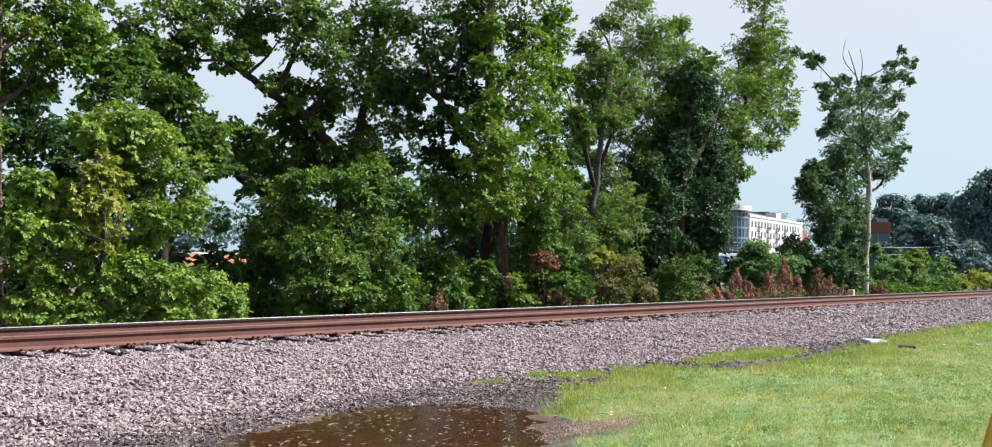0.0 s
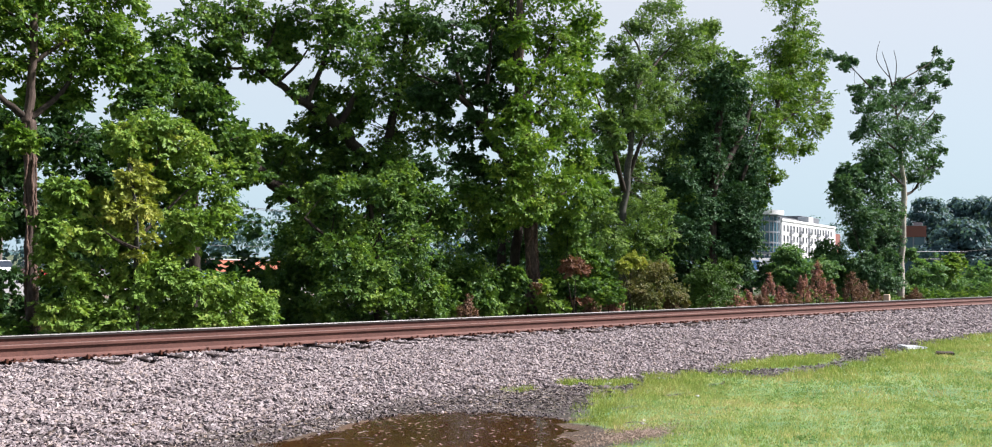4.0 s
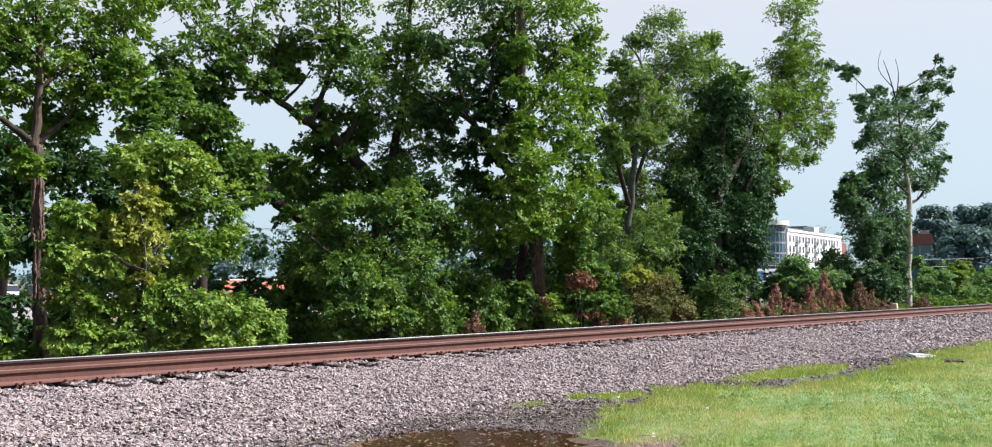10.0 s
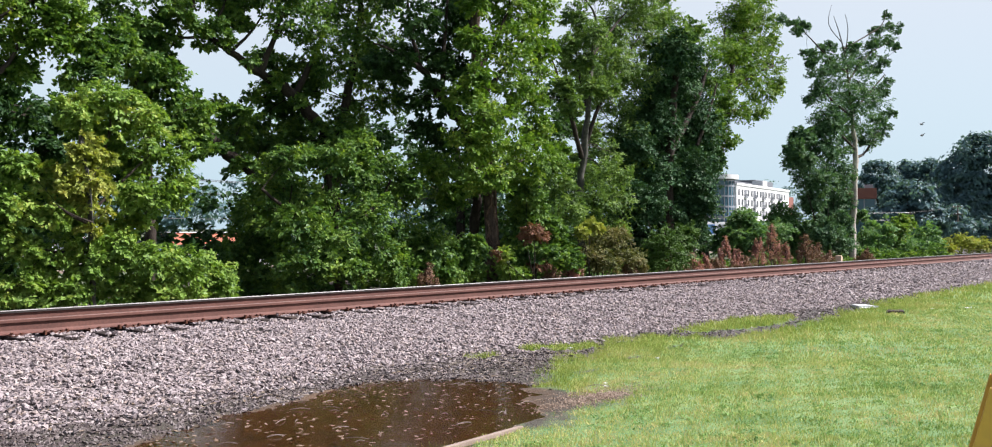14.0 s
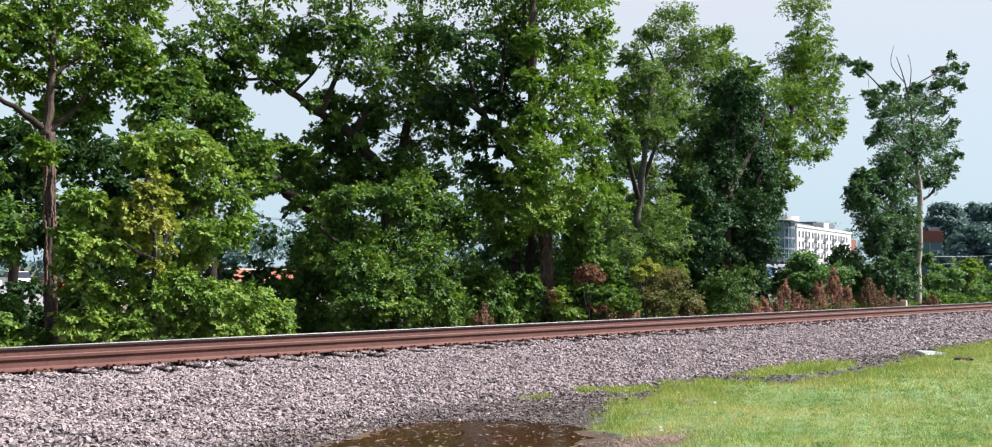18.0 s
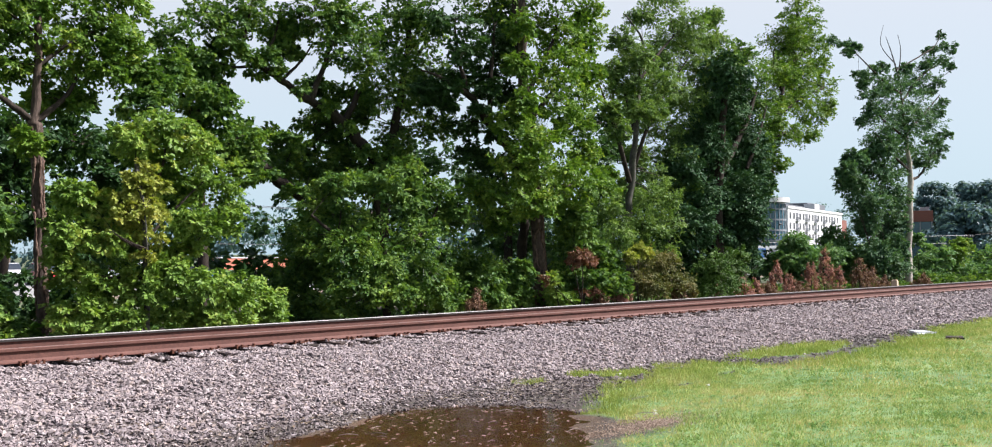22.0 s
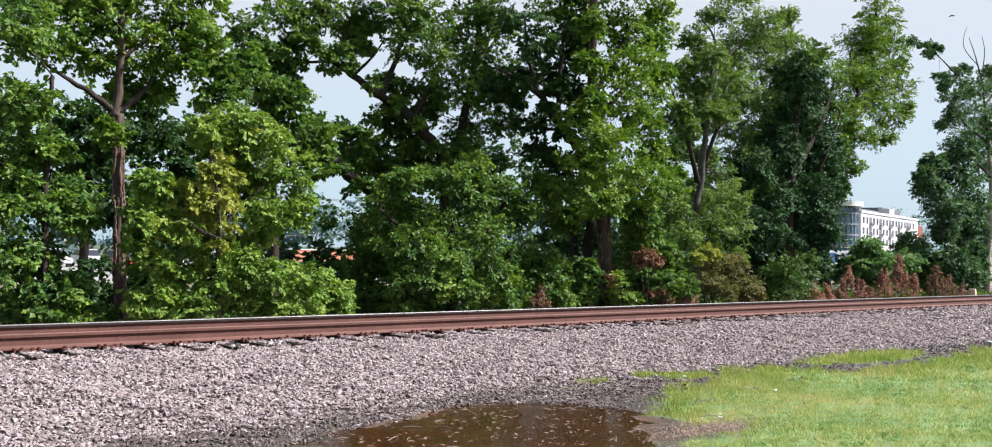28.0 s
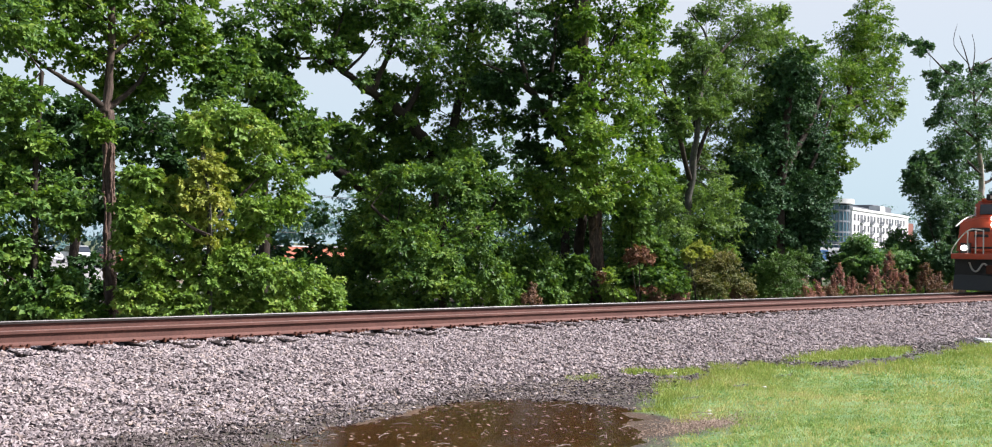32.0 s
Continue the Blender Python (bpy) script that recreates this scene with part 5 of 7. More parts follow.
# back row added to close gaps, its shade put into the leaf colour
tree((8.96, 27.25, 0.15), "laurel_leaf", "tree behind the front row with leaves coloured as in shade", 0.17, 0.7,
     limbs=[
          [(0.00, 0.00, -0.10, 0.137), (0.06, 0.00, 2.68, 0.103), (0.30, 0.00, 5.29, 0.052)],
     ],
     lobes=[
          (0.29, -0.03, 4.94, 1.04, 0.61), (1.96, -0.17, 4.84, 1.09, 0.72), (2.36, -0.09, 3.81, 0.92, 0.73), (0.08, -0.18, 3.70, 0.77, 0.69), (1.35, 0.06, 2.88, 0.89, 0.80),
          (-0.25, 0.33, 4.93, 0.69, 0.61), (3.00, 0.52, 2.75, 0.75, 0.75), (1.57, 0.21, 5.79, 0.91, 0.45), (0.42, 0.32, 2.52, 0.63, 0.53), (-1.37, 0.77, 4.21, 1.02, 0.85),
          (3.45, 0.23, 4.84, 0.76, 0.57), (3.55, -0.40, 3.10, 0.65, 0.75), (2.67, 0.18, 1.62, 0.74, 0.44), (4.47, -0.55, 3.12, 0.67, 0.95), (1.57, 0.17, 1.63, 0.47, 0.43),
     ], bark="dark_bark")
tree((28.60, 27.25, 0.15), "laurel_leaf", "tree behind the front row with leaves coloured as in shade", 0.17, 0.7,
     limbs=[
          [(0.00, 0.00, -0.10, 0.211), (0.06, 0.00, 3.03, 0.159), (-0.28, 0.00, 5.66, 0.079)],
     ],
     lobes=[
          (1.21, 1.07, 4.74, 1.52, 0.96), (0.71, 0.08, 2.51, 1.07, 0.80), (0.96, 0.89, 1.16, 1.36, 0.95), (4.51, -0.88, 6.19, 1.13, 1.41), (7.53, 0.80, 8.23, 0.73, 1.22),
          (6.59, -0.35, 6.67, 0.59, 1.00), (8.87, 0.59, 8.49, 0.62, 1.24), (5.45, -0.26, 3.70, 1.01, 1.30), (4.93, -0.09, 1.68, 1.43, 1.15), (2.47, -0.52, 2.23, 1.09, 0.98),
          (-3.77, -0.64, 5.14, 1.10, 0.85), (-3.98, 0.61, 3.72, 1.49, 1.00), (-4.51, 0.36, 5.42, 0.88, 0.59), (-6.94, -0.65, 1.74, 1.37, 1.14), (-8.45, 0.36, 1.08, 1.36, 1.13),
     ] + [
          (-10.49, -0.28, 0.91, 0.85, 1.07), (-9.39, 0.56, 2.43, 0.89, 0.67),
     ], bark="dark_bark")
tree((40.67, 27.25, 0.15), "laurel_leaf", "tree behind the front row with leaves coloured as in shade", 0.17, 0.7,
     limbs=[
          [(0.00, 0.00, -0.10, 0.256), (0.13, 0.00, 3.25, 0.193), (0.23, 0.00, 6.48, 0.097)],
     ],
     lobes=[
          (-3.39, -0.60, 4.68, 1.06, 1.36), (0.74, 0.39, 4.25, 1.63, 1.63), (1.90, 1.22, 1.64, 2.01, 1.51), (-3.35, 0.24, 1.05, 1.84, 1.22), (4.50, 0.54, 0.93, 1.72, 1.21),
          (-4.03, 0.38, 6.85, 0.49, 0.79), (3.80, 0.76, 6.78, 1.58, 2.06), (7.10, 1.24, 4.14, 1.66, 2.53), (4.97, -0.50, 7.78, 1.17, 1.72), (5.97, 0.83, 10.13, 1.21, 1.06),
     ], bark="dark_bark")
tree((50.01, 19.08, 0.15), "creeper_leaf", "ivy-clad tree with a pale bare trunk standing alone", 0.105, 0.75,
     limbs=[
          [(-0.00, 0.00, -0.10, 0.212), (0.30, 0.00, 2.16, 0.180), (0.57, 0.00, 4.79, 0.165), (0.65, 0.00, 6.05, 0.139), (0.29, 0.00, 8.08, 0.086)],
          [(0.34, 0.00, 7.59, 0.079), (-0.33, 0.00, 9.99, 0.052), (-1.05, 0.00, 11.47, 0.032), (-2.16, 0.00, 12.72, 0.013)],
          [(0.62, 0.00, 5.62, 0.099), (1.85, 0.00, 5.86, 0.067), (3.53, 0.00, 6.81, 0.041)],
          [(0.29, 0.00, 8.08, 0.072), (2.81, 0.00, 9.33, 0.055), (5.22, 0.00, 10.64, 0.025)],
          [(-0.19, 0.00, 9.68, 0.065), (2.97, 0.00, 11.58, 0.048), (6.86, 0.00, 12.83, 0.018)],
          [(-0.25, 0.00, 10.00, 0.059), (-3.29, 0.00, 10.59, 0.041), (-5.44, 0.00, 11.22, 0.024), (-7.66, 0.00, 11.63, 0.012)],
     ] + [
          [(-0.82, 0.00, 11.24, 0.039), (2.13, 0.00, 12.32, 0.034), (4.77, 0.00, 13.41, 0.025), (5.61, 0.00, 14.44, 0.014)],
          [(-0.97, 0.00, 11.48, 0.026), (-2.81, 0.00, 12.17, 0.016), (-2.43, 0.00, 13.25, 0.008)],
          [(0.35, 0.00, 7.75, 0.066), (-2.66, 0.00, 8.45, 0.050), (-4.46, 0.00, 9.50, 0.025)],
          [(0.65, 0.00, 6.05, 0.079), (-1.59, 0.00, 6.79, 0.051), (-3.47, 0.00, 7.59, 0.025)],
          [(-0.68, 0.00, 10.93, 0.032), (-0.26, 0.00, 12.30, 0.020), (-0.62, 0.00, 13.07, 0.010)],
          [(2.97, 0.00, 11.58, 0.027), (5.30, 0.00, 11.64, 0.018), (7.65, 0.00, 12.58, 0.011)],
     ],
     lobes=[
          (-2.82, 0.11, 7.81, 1.01, 1.01), (0.93, 0.67, 6.86, 0.80, 1.00), (-0.94, 0.45, 9.32, 1.24, 0.98), (2.39, 0.49, 9.96, 1.16, 0.96), (5.74, 0.74, 9.00, 1.00, 0.86),
          (0.17, -0.48, 7.62, 0.91, 0.85), (5.06, 0.34, 7.26, 0.56, 0.42), (2.44, -0.13, 6.56, 0.68, 0.41), (-3.64, 0.32, 10.52, 0.62, 0.44), (-5.97, -0.09, 11.55, 0.39, 0.12),
          (-7.25, 0.01, 11.55, 0.29, 0.09), (-4.70, -0.28, 9.44, 0.61, 0.55), (3.30, 0.46, 11.45, 0.90, 0.69), (4.57, -0.11, 12.45, 0.63, 0.31), (5.63, 0.02, 14.09, 0.18, 0.36),
     ] + [
          (7.31, 0.15, 12.66, 0.33, 0.22), (-1.55, -0.07, 10.42, 0.83, 0.58), (-4.98, 0.18, 10.51, 0.34, 0.18), (5.78, 0.03, 10.28, 0.32, 0.25), (6.79, 0.26, 8.61, 0.40, 0.25),
          (-7.92, 0.09, 11.63, 0.20, 0.15), (4.77, 0.28, 13.18, 0.35, 0.28), (7.68, 0.09, 13.51, 0.22, 0.18), (-0.72, -0.18, 8.46, 0.91, 0.84), (-2.90, 0.05, 11.02, 0.44, 0.28),
          (-6.12, 0.16, 11.29, 0.24, 0.15), (8.14, 0.13, 13.96, 0.18, 0.15), (4.54, -0.12, 9.67, 0.42, 0.35), (0.05, -0.11, 11.40, 0.46, 0.33), (3.72, -0.12, 7.85, 0.48, 0.34),
     ] + [
          (-4.62, 0.12, 8.27, 0.43, 0.37), (-4.35, -0.18, 8.72, 0.49, 0.43), (-0.50, 0.40, 8.05, 0.78, 0.98), (3.44, 0.40, 9.27, 0.76, 0.76), (1.21, 0.28, 10.71, 0.74, 0.60),
          (-2.81, -0.10, 10.00, 0.57, 0.50), (2.56, 0.36, 7.12, 0.61, 0.55), (-0.39, 0.50, 5.93, 0.66, 0.66), (4.71, -0.10, 11.27, 0.35, 0.28), (4.55, 0.32, 10.89, 0.49, 0.35),
          (-5.13, -0.05, 9.88, 0.30, 0.24), (5.40, -0.18, 13.48, 0.25, 0.32), (3.10, -0.16, 12.02, 0.41, 0.31), (-6.05, 0.12, 11.69, 0.24, 0.15), (-6.89, -0.06, 11.29, 0.18, 0.12),
     ] + [
          (5.26, -0.07, 7.63, 0.28, 0.21), (-0.05, -0.40, 8.66, 0.78, 0.78),
     ], bark="pale_bark")
shrub((47.35, 19.29, 0.15), "creeper_leaf", "dark mass of ivy and vines climbing beside a pale trunk", 0.125, 2.4,
     limbs=[
     ],
     lobes=[
          (-1.88, 0.46, 6.42, 0.62, 0.43), (-3.33, -0.02, 5.07, 0.72, 0.60), (0.00, 0.33, 5.90, 1.08, 0.95), (-1.09, 0.16, 4.26, 0.99, 0.93), (1.60, 0.05, 4.74, 0.71, 1.42),
          (2.35, 0.79, 2.83, 0.92, 1.32), (-0.37, -0.57, 1.15, 0.87, 0.87), (-4.09, -0.04, 5.63, 0.36, 0.47), (0.09, 0.02, 7.05, 0.82, 0.70), (2.71, 0.37, 3.32, 0.59, 1.32),
          (-1.12, 0.30, 3.24, 0.56, 0.75), (0.93, -0.45, 1.99, 0.44, 0.82), (-1.69, -0.42, 1.68, 0.61, 0.91),
     ])
tree((7.73, 16.20, 0.15), "yellow_leaf", "yellowing sapling with a thin pale stem in front of a maple", 0.085, 0.8,
     limbs=[
          [(0.34, 0.70, -0.10, 0.026), (0.16, 0.40, 1.13, 0.023), (-0.12, -0.20, 1.82, 0.020), (-0.17, -0.20, 2.49, 0.015), (-0.21, 0.00, 3.27, 0.007)],
          [(-0.12, -0.20, 1.77, 0.016), (-0.49, -0.30, 1.89, 0.011), (-0.74, -0.30, 2.04, 0.005)],
     ],
     lobes=[
          (-0.25, 0.00, 2.84, 0.25, 0.23), (-0.05, 0.00, 3.02, 0.20, 0.16), (-0.31, 0.00, 2.44, 0.29, 0.20), (0.02, 0.00, 2.56, 0.23, 0.20), (-0.19, 0.00, 2.11, 0.20, 0.14),
          (0.19, 0.00, 2.40, 0.14, 0.11), (0.23, 0.00, 1.94, 0.11, 0.09), (-0.05, 0.00, 3.19, 0.16, 0.11), (-0.48, 0.00, 2.33, 0.16, 0.11), (-0.33, 0.00, 3.06, 0.13, 0.11),
          (-0.13, 0.00, 1.66, 0.16, 0.09), (0.17, 0.00, 2.86, 0.16, 0.14), (-0.51, 0.00, 2.60, 0.16, 0.11),
     ], bark="grey_bark")
# added to cover the bright lot, with shade put into its leaf colour
shrub((7.01, 20.60, 0.15), "laurel_leaf", "straggling shrub under the trees with leaves coloured as in shade", 0.11, 0.55,
     limbs=[
     ],
     lobes=[
          (-0.40, -0.12, 0.86, 0.44, 0.28), (0.17, -0.06, 0.60, 0.45, 0.32), (0.98, 0.20, 0.80, 0.41, 0.35), (1.59, 0.18, 0.64, 0.42, 0.33), (0.07, 0.21, 1.23, 0.34, 0.19),
          (1.03, -0.02, 0.33, 0.54, 0.24), (-0.43, -0.01, 0.41, 0.44, 0.21), (1.79, -0.15, 1.05, 0.36, 0.28),
     ])
shrub((17.41, 17.50, 0.15), "broad_leaf", "low green shrub tangled with vines beside the rail", 0.11, 1.5,
     limbs=[
     ],
     lobes=[
          (0.24, 0.42, 1.14, 0.67, 0.50), (1.18, 0.40, 0.94, 0.55, 0.55), (-0.25, 0.40, 0.62, 0.60, 0.40), (0.46, 0.23, 0.49, 0.67, 0.30), (1.64, 0.29, 0.62, 0.42, 0.42),
          (1.54, 0.07, 1.23, 0.35, 0.35),
     ])
shrub((20.12, 17.11, 0.15), "maple_leaf", "low bright green sapling by a tree trunk", 0.1, 1.2,
     limbs=[
     ],
     lobes=[
          (0.01, 0.17, 0.56, 0.32, 0.21), (-0.43, -0.04, 0.96, 0.21, 0.21), (0.29, 0.13, 0.41, 0.36, 0.14),
     ])
shrub((20.76, 17.30, 0.15), "broad_leaf", "green shrub under the tree row", 0.11, 1.5,
     limbs=[
     ],
     lobes=[
          (0.44, 0.29, 2.16, 0.66, 0.48), (1.16, 0.17, 1.79, 0.67, 0.52), (0.22, 0.36, 1.14, 0.58, 0.55), (1.86, 0.18, 1.26, 0.49, 0.45), (0.67, -0.16, 0.92, 0.66, 0.40),
          (1.72, -0.27, 0.80, 0.49, 0.37), (0.09, -0.08, 2.64, 0.54, 0.36),
     ])
shrub((20.78, 16.90, 0.15), "rust_leaf", "shrub with rust-red dying leaves", 0.075, 0.7,
     limbs=[
     ],
     lobes=[
          (-0.19, -0.11, 1.65, 0.35, 0.19), (0.55, 0.15, 1.46, 0.25, 0.15), (-0.34, 0.02, 1.44, 0.18, 0.12), (0.33, 0.10, 0.65, 0.36, 0.09), (-1.46, 0.08, 1.04, 0.12, 0.09),
     ])
shrub((24.27, 16.90, 0.15), "juniper_leaf", "bushy brownish olive juniper shrub", 0.07, 1.8,
     limbs=[
     ],
     lobes=[
          (0.50, 0.33, 1.33, 0.71, 0.48), (-0.23, 0.34, 0.85, 0.62, 0.39), (1.20, 0.11, 0.78, 0.68, 0.40), (2.07, 0.14, 0.49, 0.33, 0.20), (0.99, 0.28, 1.52, 0.40, 0.28),
          (0.01, 0.00, 0.65, 0.58, 0.27),
     ])
shrub((23.64, 17.00, 0.15), "yellow_leaf", "small yellowing shrub behind a juniper", 0.08, 1.2,
     limbs=[
     ],
     lobes=[
          (0.09, 0.09, 1.82, 0.27, 0.17), (0.60, 0.14, 1.67, 0.20, 0.14), (-0.51, -0.05, 1.63, 0.19, 0.15),
     ])
shrub((28.37, 17.11, 0.15), "cedar_leaf", "upright feathery green cedar shrub", 0.065, 2.0,
     limbs=[
     ],
     lobes=[
          (-0.71, -0.34, 1.29, 0.55, 0.59), (-0.91, 0.03, 0.98, 0.42, 0.46), (1.52, 0.38, 1.33, 0.49, 0.58), (0.55, 0.07, 0.73, 0.65, 0.39), (-0.85, -0.16, 0.56, 0.63, 0.25),
          (1.96, 0.25, 1.60, 0.23, 0.36),
     ])
shrub((39.85, 20.17, 0.15), "ivy_leaf", "rounded bush smothered in kudzu vines", 0.12, 2.2,
     limbs=[
     ],
     lobes=[
          (-0.03, 0.03, 2.20, 0.68, 0.57), (-0.72, -0.00, 1.44, 0.67, 0.56), (0.06, -0.39, 1.57, 0.68, 0.62), (0.30, -0.01, 0.72, 0.80, 0.51),
     ])
shrub((43.98, 20.17, 0.15), "ivy_leaf", "rounded bush smothered in kudzu vines", 0.12, 2.2,
     limbs=[
     ],
     lobes=[
          (1.44, 0.60, 2.42, 0.81, 0.63), (-0.75, -0.00, 1.55, 0.84, 0.72), (2.53, 0.41, 1.70, 0.76, 0.76), (2.09, 0.62, 0.66, 1.07, 0.57),
     ])
shrub((47.19, 20.17, 0.15), "ivy_leaf", "kudzu-covered bush under the ivy tree", 0.12, 2.0,
     limbs=[
     ],
     lobes=[
          (-1.22, -0.55, 1.53, 0.62, 0.93), (2.06, 0.30, 0.70, 0.79, 0.72), (-1.08, -0.31, 0.54, 0.81, 0.50),
     ])
shrub((54.94, 20.17, 0.15), "ivy_leaf", "vine-covered bush behind a pale trunk", 0.12, 1.6,
     limbs=[
     ],
     lobes=[
          (0.68, 0.08, 1.31, 0.57, 0.79), (3.14, 0.53, 0.55, 0.97, 0.67), (-0.72, -0.07, 0.44, 0.63, 0.49), (-0.08, 0.17, 2.63, 0.28, 0.50),
     ])
shrub((63.35, 20.71, 0.15), "ivy_leaf", "green bush beyond the track", 0.17, 1.4,
     limbs=[
     ],
     lobes=[
          (-4.90, -0.21, 1.67, 0.76, 0.92), (-0.48, 0.24, 0.89, 1.05, 0.81), (-4.94, 0.30, 1.28, 0.46, 0.84),
     ])
shrub((65.80, 20.71, 0.15), "maple_leaf", "tall pale green bush beyond the track", 0.17, 1.4,
     limbs=[
     ],
     lobes=[
          (-2.16, 0.10, 2.32, 0.57, 0.65), (-4.01, -0.12, 1.78, 0.72, 0.64), (1.15, 0.36, 0.88, 0.85, 0.68),
     ])
shrub((68.41, 20.71, 0.15), "ivy_leaf", "dark green bush beyond the track", 0.17, 1.4,
     limbs=[
     ],
     lobes=[
          (-1.70, -0.43, 1.32, 0.93, 0.84), (-3.07, -0.14, 0.69, 1.08, 0.58), (2.52, 0.34, 0.52, 0.71, 0.53),
     ])
shrub((76.49, 20.71, 0.15), "yellow_leaf", "yellow-green bush beyond the track", 0.17, 1.4,
     limbs=[
     ],
     lobes=[
          (-0.46, 0.09, 0.87, 1.22, 0.56), (2.82, -0.57, 0.64, 1.45, 0.58), (-3.86, 0.21, 0.42, 0.73, 0.36),
     ])
# far trees, hazy only through their bluish leaf colour
tree((268.9, 94.9, 0.00), "far_leaf", "distant broadleaf tree in summer leaf, haze tint in its leaf colour", 1.0, 1.5,
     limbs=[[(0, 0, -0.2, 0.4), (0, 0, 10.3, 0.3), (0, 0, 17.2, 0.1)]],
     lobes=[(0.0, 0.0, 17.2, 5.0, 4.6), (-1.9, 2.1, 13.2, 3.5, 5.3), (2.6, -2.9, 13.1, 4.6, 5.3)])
tree((289.3, 94.4, 0.00), "far_leaf", "distant broadleaf tree in summer leaf, haze tint in its leaf colour", 1.0, 1.5,
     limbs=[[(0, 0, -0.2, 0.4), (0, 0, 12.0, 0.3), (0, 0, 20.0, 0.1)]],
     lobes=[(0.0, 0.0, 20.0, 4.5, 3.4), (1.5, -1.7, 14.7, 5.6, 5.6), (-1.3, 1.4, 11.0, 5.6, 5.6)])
tree((288.4, 87.9, 0.00), "far_leaf", "distant broadleaf tree in summer leaf, haze tint in its leaf colour", 1.0, 1.5,
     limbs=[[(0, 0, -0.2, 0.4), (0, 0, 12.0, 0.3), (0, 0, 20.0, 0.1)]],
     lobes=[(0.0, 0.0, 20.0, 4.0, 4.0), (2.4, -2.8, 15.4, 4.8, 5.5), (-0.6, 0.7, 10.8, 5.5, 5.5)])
tree((254.7, 65.6, 0.00), "far_leaf", "distant broadleaf tree in summer leaf, haze tint in its leaf colour", 1.0, 2.0,
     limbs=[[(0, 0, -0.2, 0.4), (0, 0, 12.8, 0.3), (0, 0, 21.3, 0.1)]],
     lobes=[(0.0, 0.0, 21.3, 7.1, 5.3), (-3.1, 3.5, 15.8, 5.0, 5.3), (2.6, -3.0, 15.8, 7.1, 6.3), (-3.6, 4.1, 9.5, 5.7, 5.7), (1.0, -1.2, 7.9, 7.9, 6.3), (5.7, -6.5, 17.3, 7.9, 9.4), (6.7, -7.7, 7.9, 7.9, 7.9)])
tree((219.5, 70.9, 0.00), "far_leaf", "distant broadleaf tree in summer leaf, haze tint in its leaf colour", 1.0, 1.5,
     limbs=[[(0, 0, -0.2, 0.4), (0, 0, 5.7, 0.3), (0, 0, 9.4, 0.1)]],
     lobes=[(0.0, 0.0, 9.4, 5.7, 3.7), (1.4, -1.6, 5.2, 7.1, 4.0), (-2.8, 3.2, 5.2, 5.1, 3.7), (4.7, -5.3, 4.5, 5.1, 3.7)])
tree((206.7, 52.1, 0.00), "far_leaf", "distant broadleaf tree in summer leaf, haze tint in its leaf colour", 0.65, 1.1,
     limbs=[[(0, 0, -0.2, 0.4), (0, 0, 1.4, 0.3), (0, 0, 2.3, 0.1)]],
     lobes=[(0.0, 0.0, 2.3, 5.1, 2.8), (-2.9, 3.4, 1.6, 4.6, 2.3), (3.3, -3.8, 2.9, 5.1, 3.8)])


# ---- thicket behind the row and distant woods ----
def thicket(name, label, leaf, size, dens, lobes):
    rng = np.random.default_rng(len(lobes) + 3)
    ob = new(name, mesh_of(name, *(sprays if size < 0.3 else leaf_cloud)(rng, lobes, size, dens), leaf))
    return tagged(ob, label, "woods", kind="stuff")


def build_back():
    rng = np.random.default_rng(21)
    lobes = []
    for i in range(46):                                # second growth in shade-dark leaves, open underneath at its left end
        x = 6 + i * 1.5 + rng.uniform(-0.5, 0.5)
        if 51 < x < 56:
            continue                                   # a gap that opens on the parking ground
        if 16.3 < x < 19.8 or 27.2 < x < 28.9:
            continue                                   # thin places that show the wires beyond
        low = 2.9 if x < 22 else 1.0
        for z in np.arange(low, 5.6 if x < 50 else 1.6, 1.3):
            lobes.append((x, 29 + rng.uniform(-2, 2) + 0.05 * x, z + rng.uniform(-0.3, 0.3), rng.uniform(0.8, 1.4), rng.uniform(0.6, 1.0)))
    for i in range(60):                                # low growth, its shade likewise put into the leaf colour
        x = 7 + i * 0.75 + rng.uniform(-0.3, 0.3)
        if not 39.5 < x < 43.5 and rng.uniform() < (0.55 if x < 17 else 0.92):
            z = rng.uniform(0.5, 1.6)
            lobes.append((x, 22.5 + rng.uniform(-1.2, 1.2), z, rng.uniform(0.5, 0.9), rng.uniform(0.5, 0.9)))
    thicket("thicket", "tangle of small trees behind the front row, leaves coloured as in shade", "laurel_leaf", 0.24, 0.25, lobes)
    lobes = []
    for i in range(150):                               # creepers over the ground under the trees
        x, y = rng.uniform(1, 62), rng.uniform(17.6, 21.5)
        lobes.append((x, y, 0.18 + rng.uniform(0, 0.25), rng.uniform(0.45, 0.9), rng.uniform(0.2, 0.42)))
    thicket("ground_cover", "dark creepers and weeds covering the ground under the trees", "broad_leaf", 0.16, 0.22, lobes)
    # woods in the same bluish leaves, haze painted into the colour
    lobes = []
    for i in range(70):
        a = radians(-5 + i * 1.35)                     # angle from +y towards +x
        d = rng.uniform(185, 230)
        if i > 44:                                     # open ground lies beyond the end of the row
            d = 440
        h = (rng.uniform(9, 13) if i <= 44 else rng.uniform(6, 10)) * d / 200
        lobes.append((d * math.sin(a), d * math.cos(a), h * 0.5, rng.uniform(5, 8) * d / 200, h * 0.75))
    thicket("distant_woods", "line of distant woods in haze-tinted leaves", "far_leaf", 1.1, 0.5, lobes)


build_back()


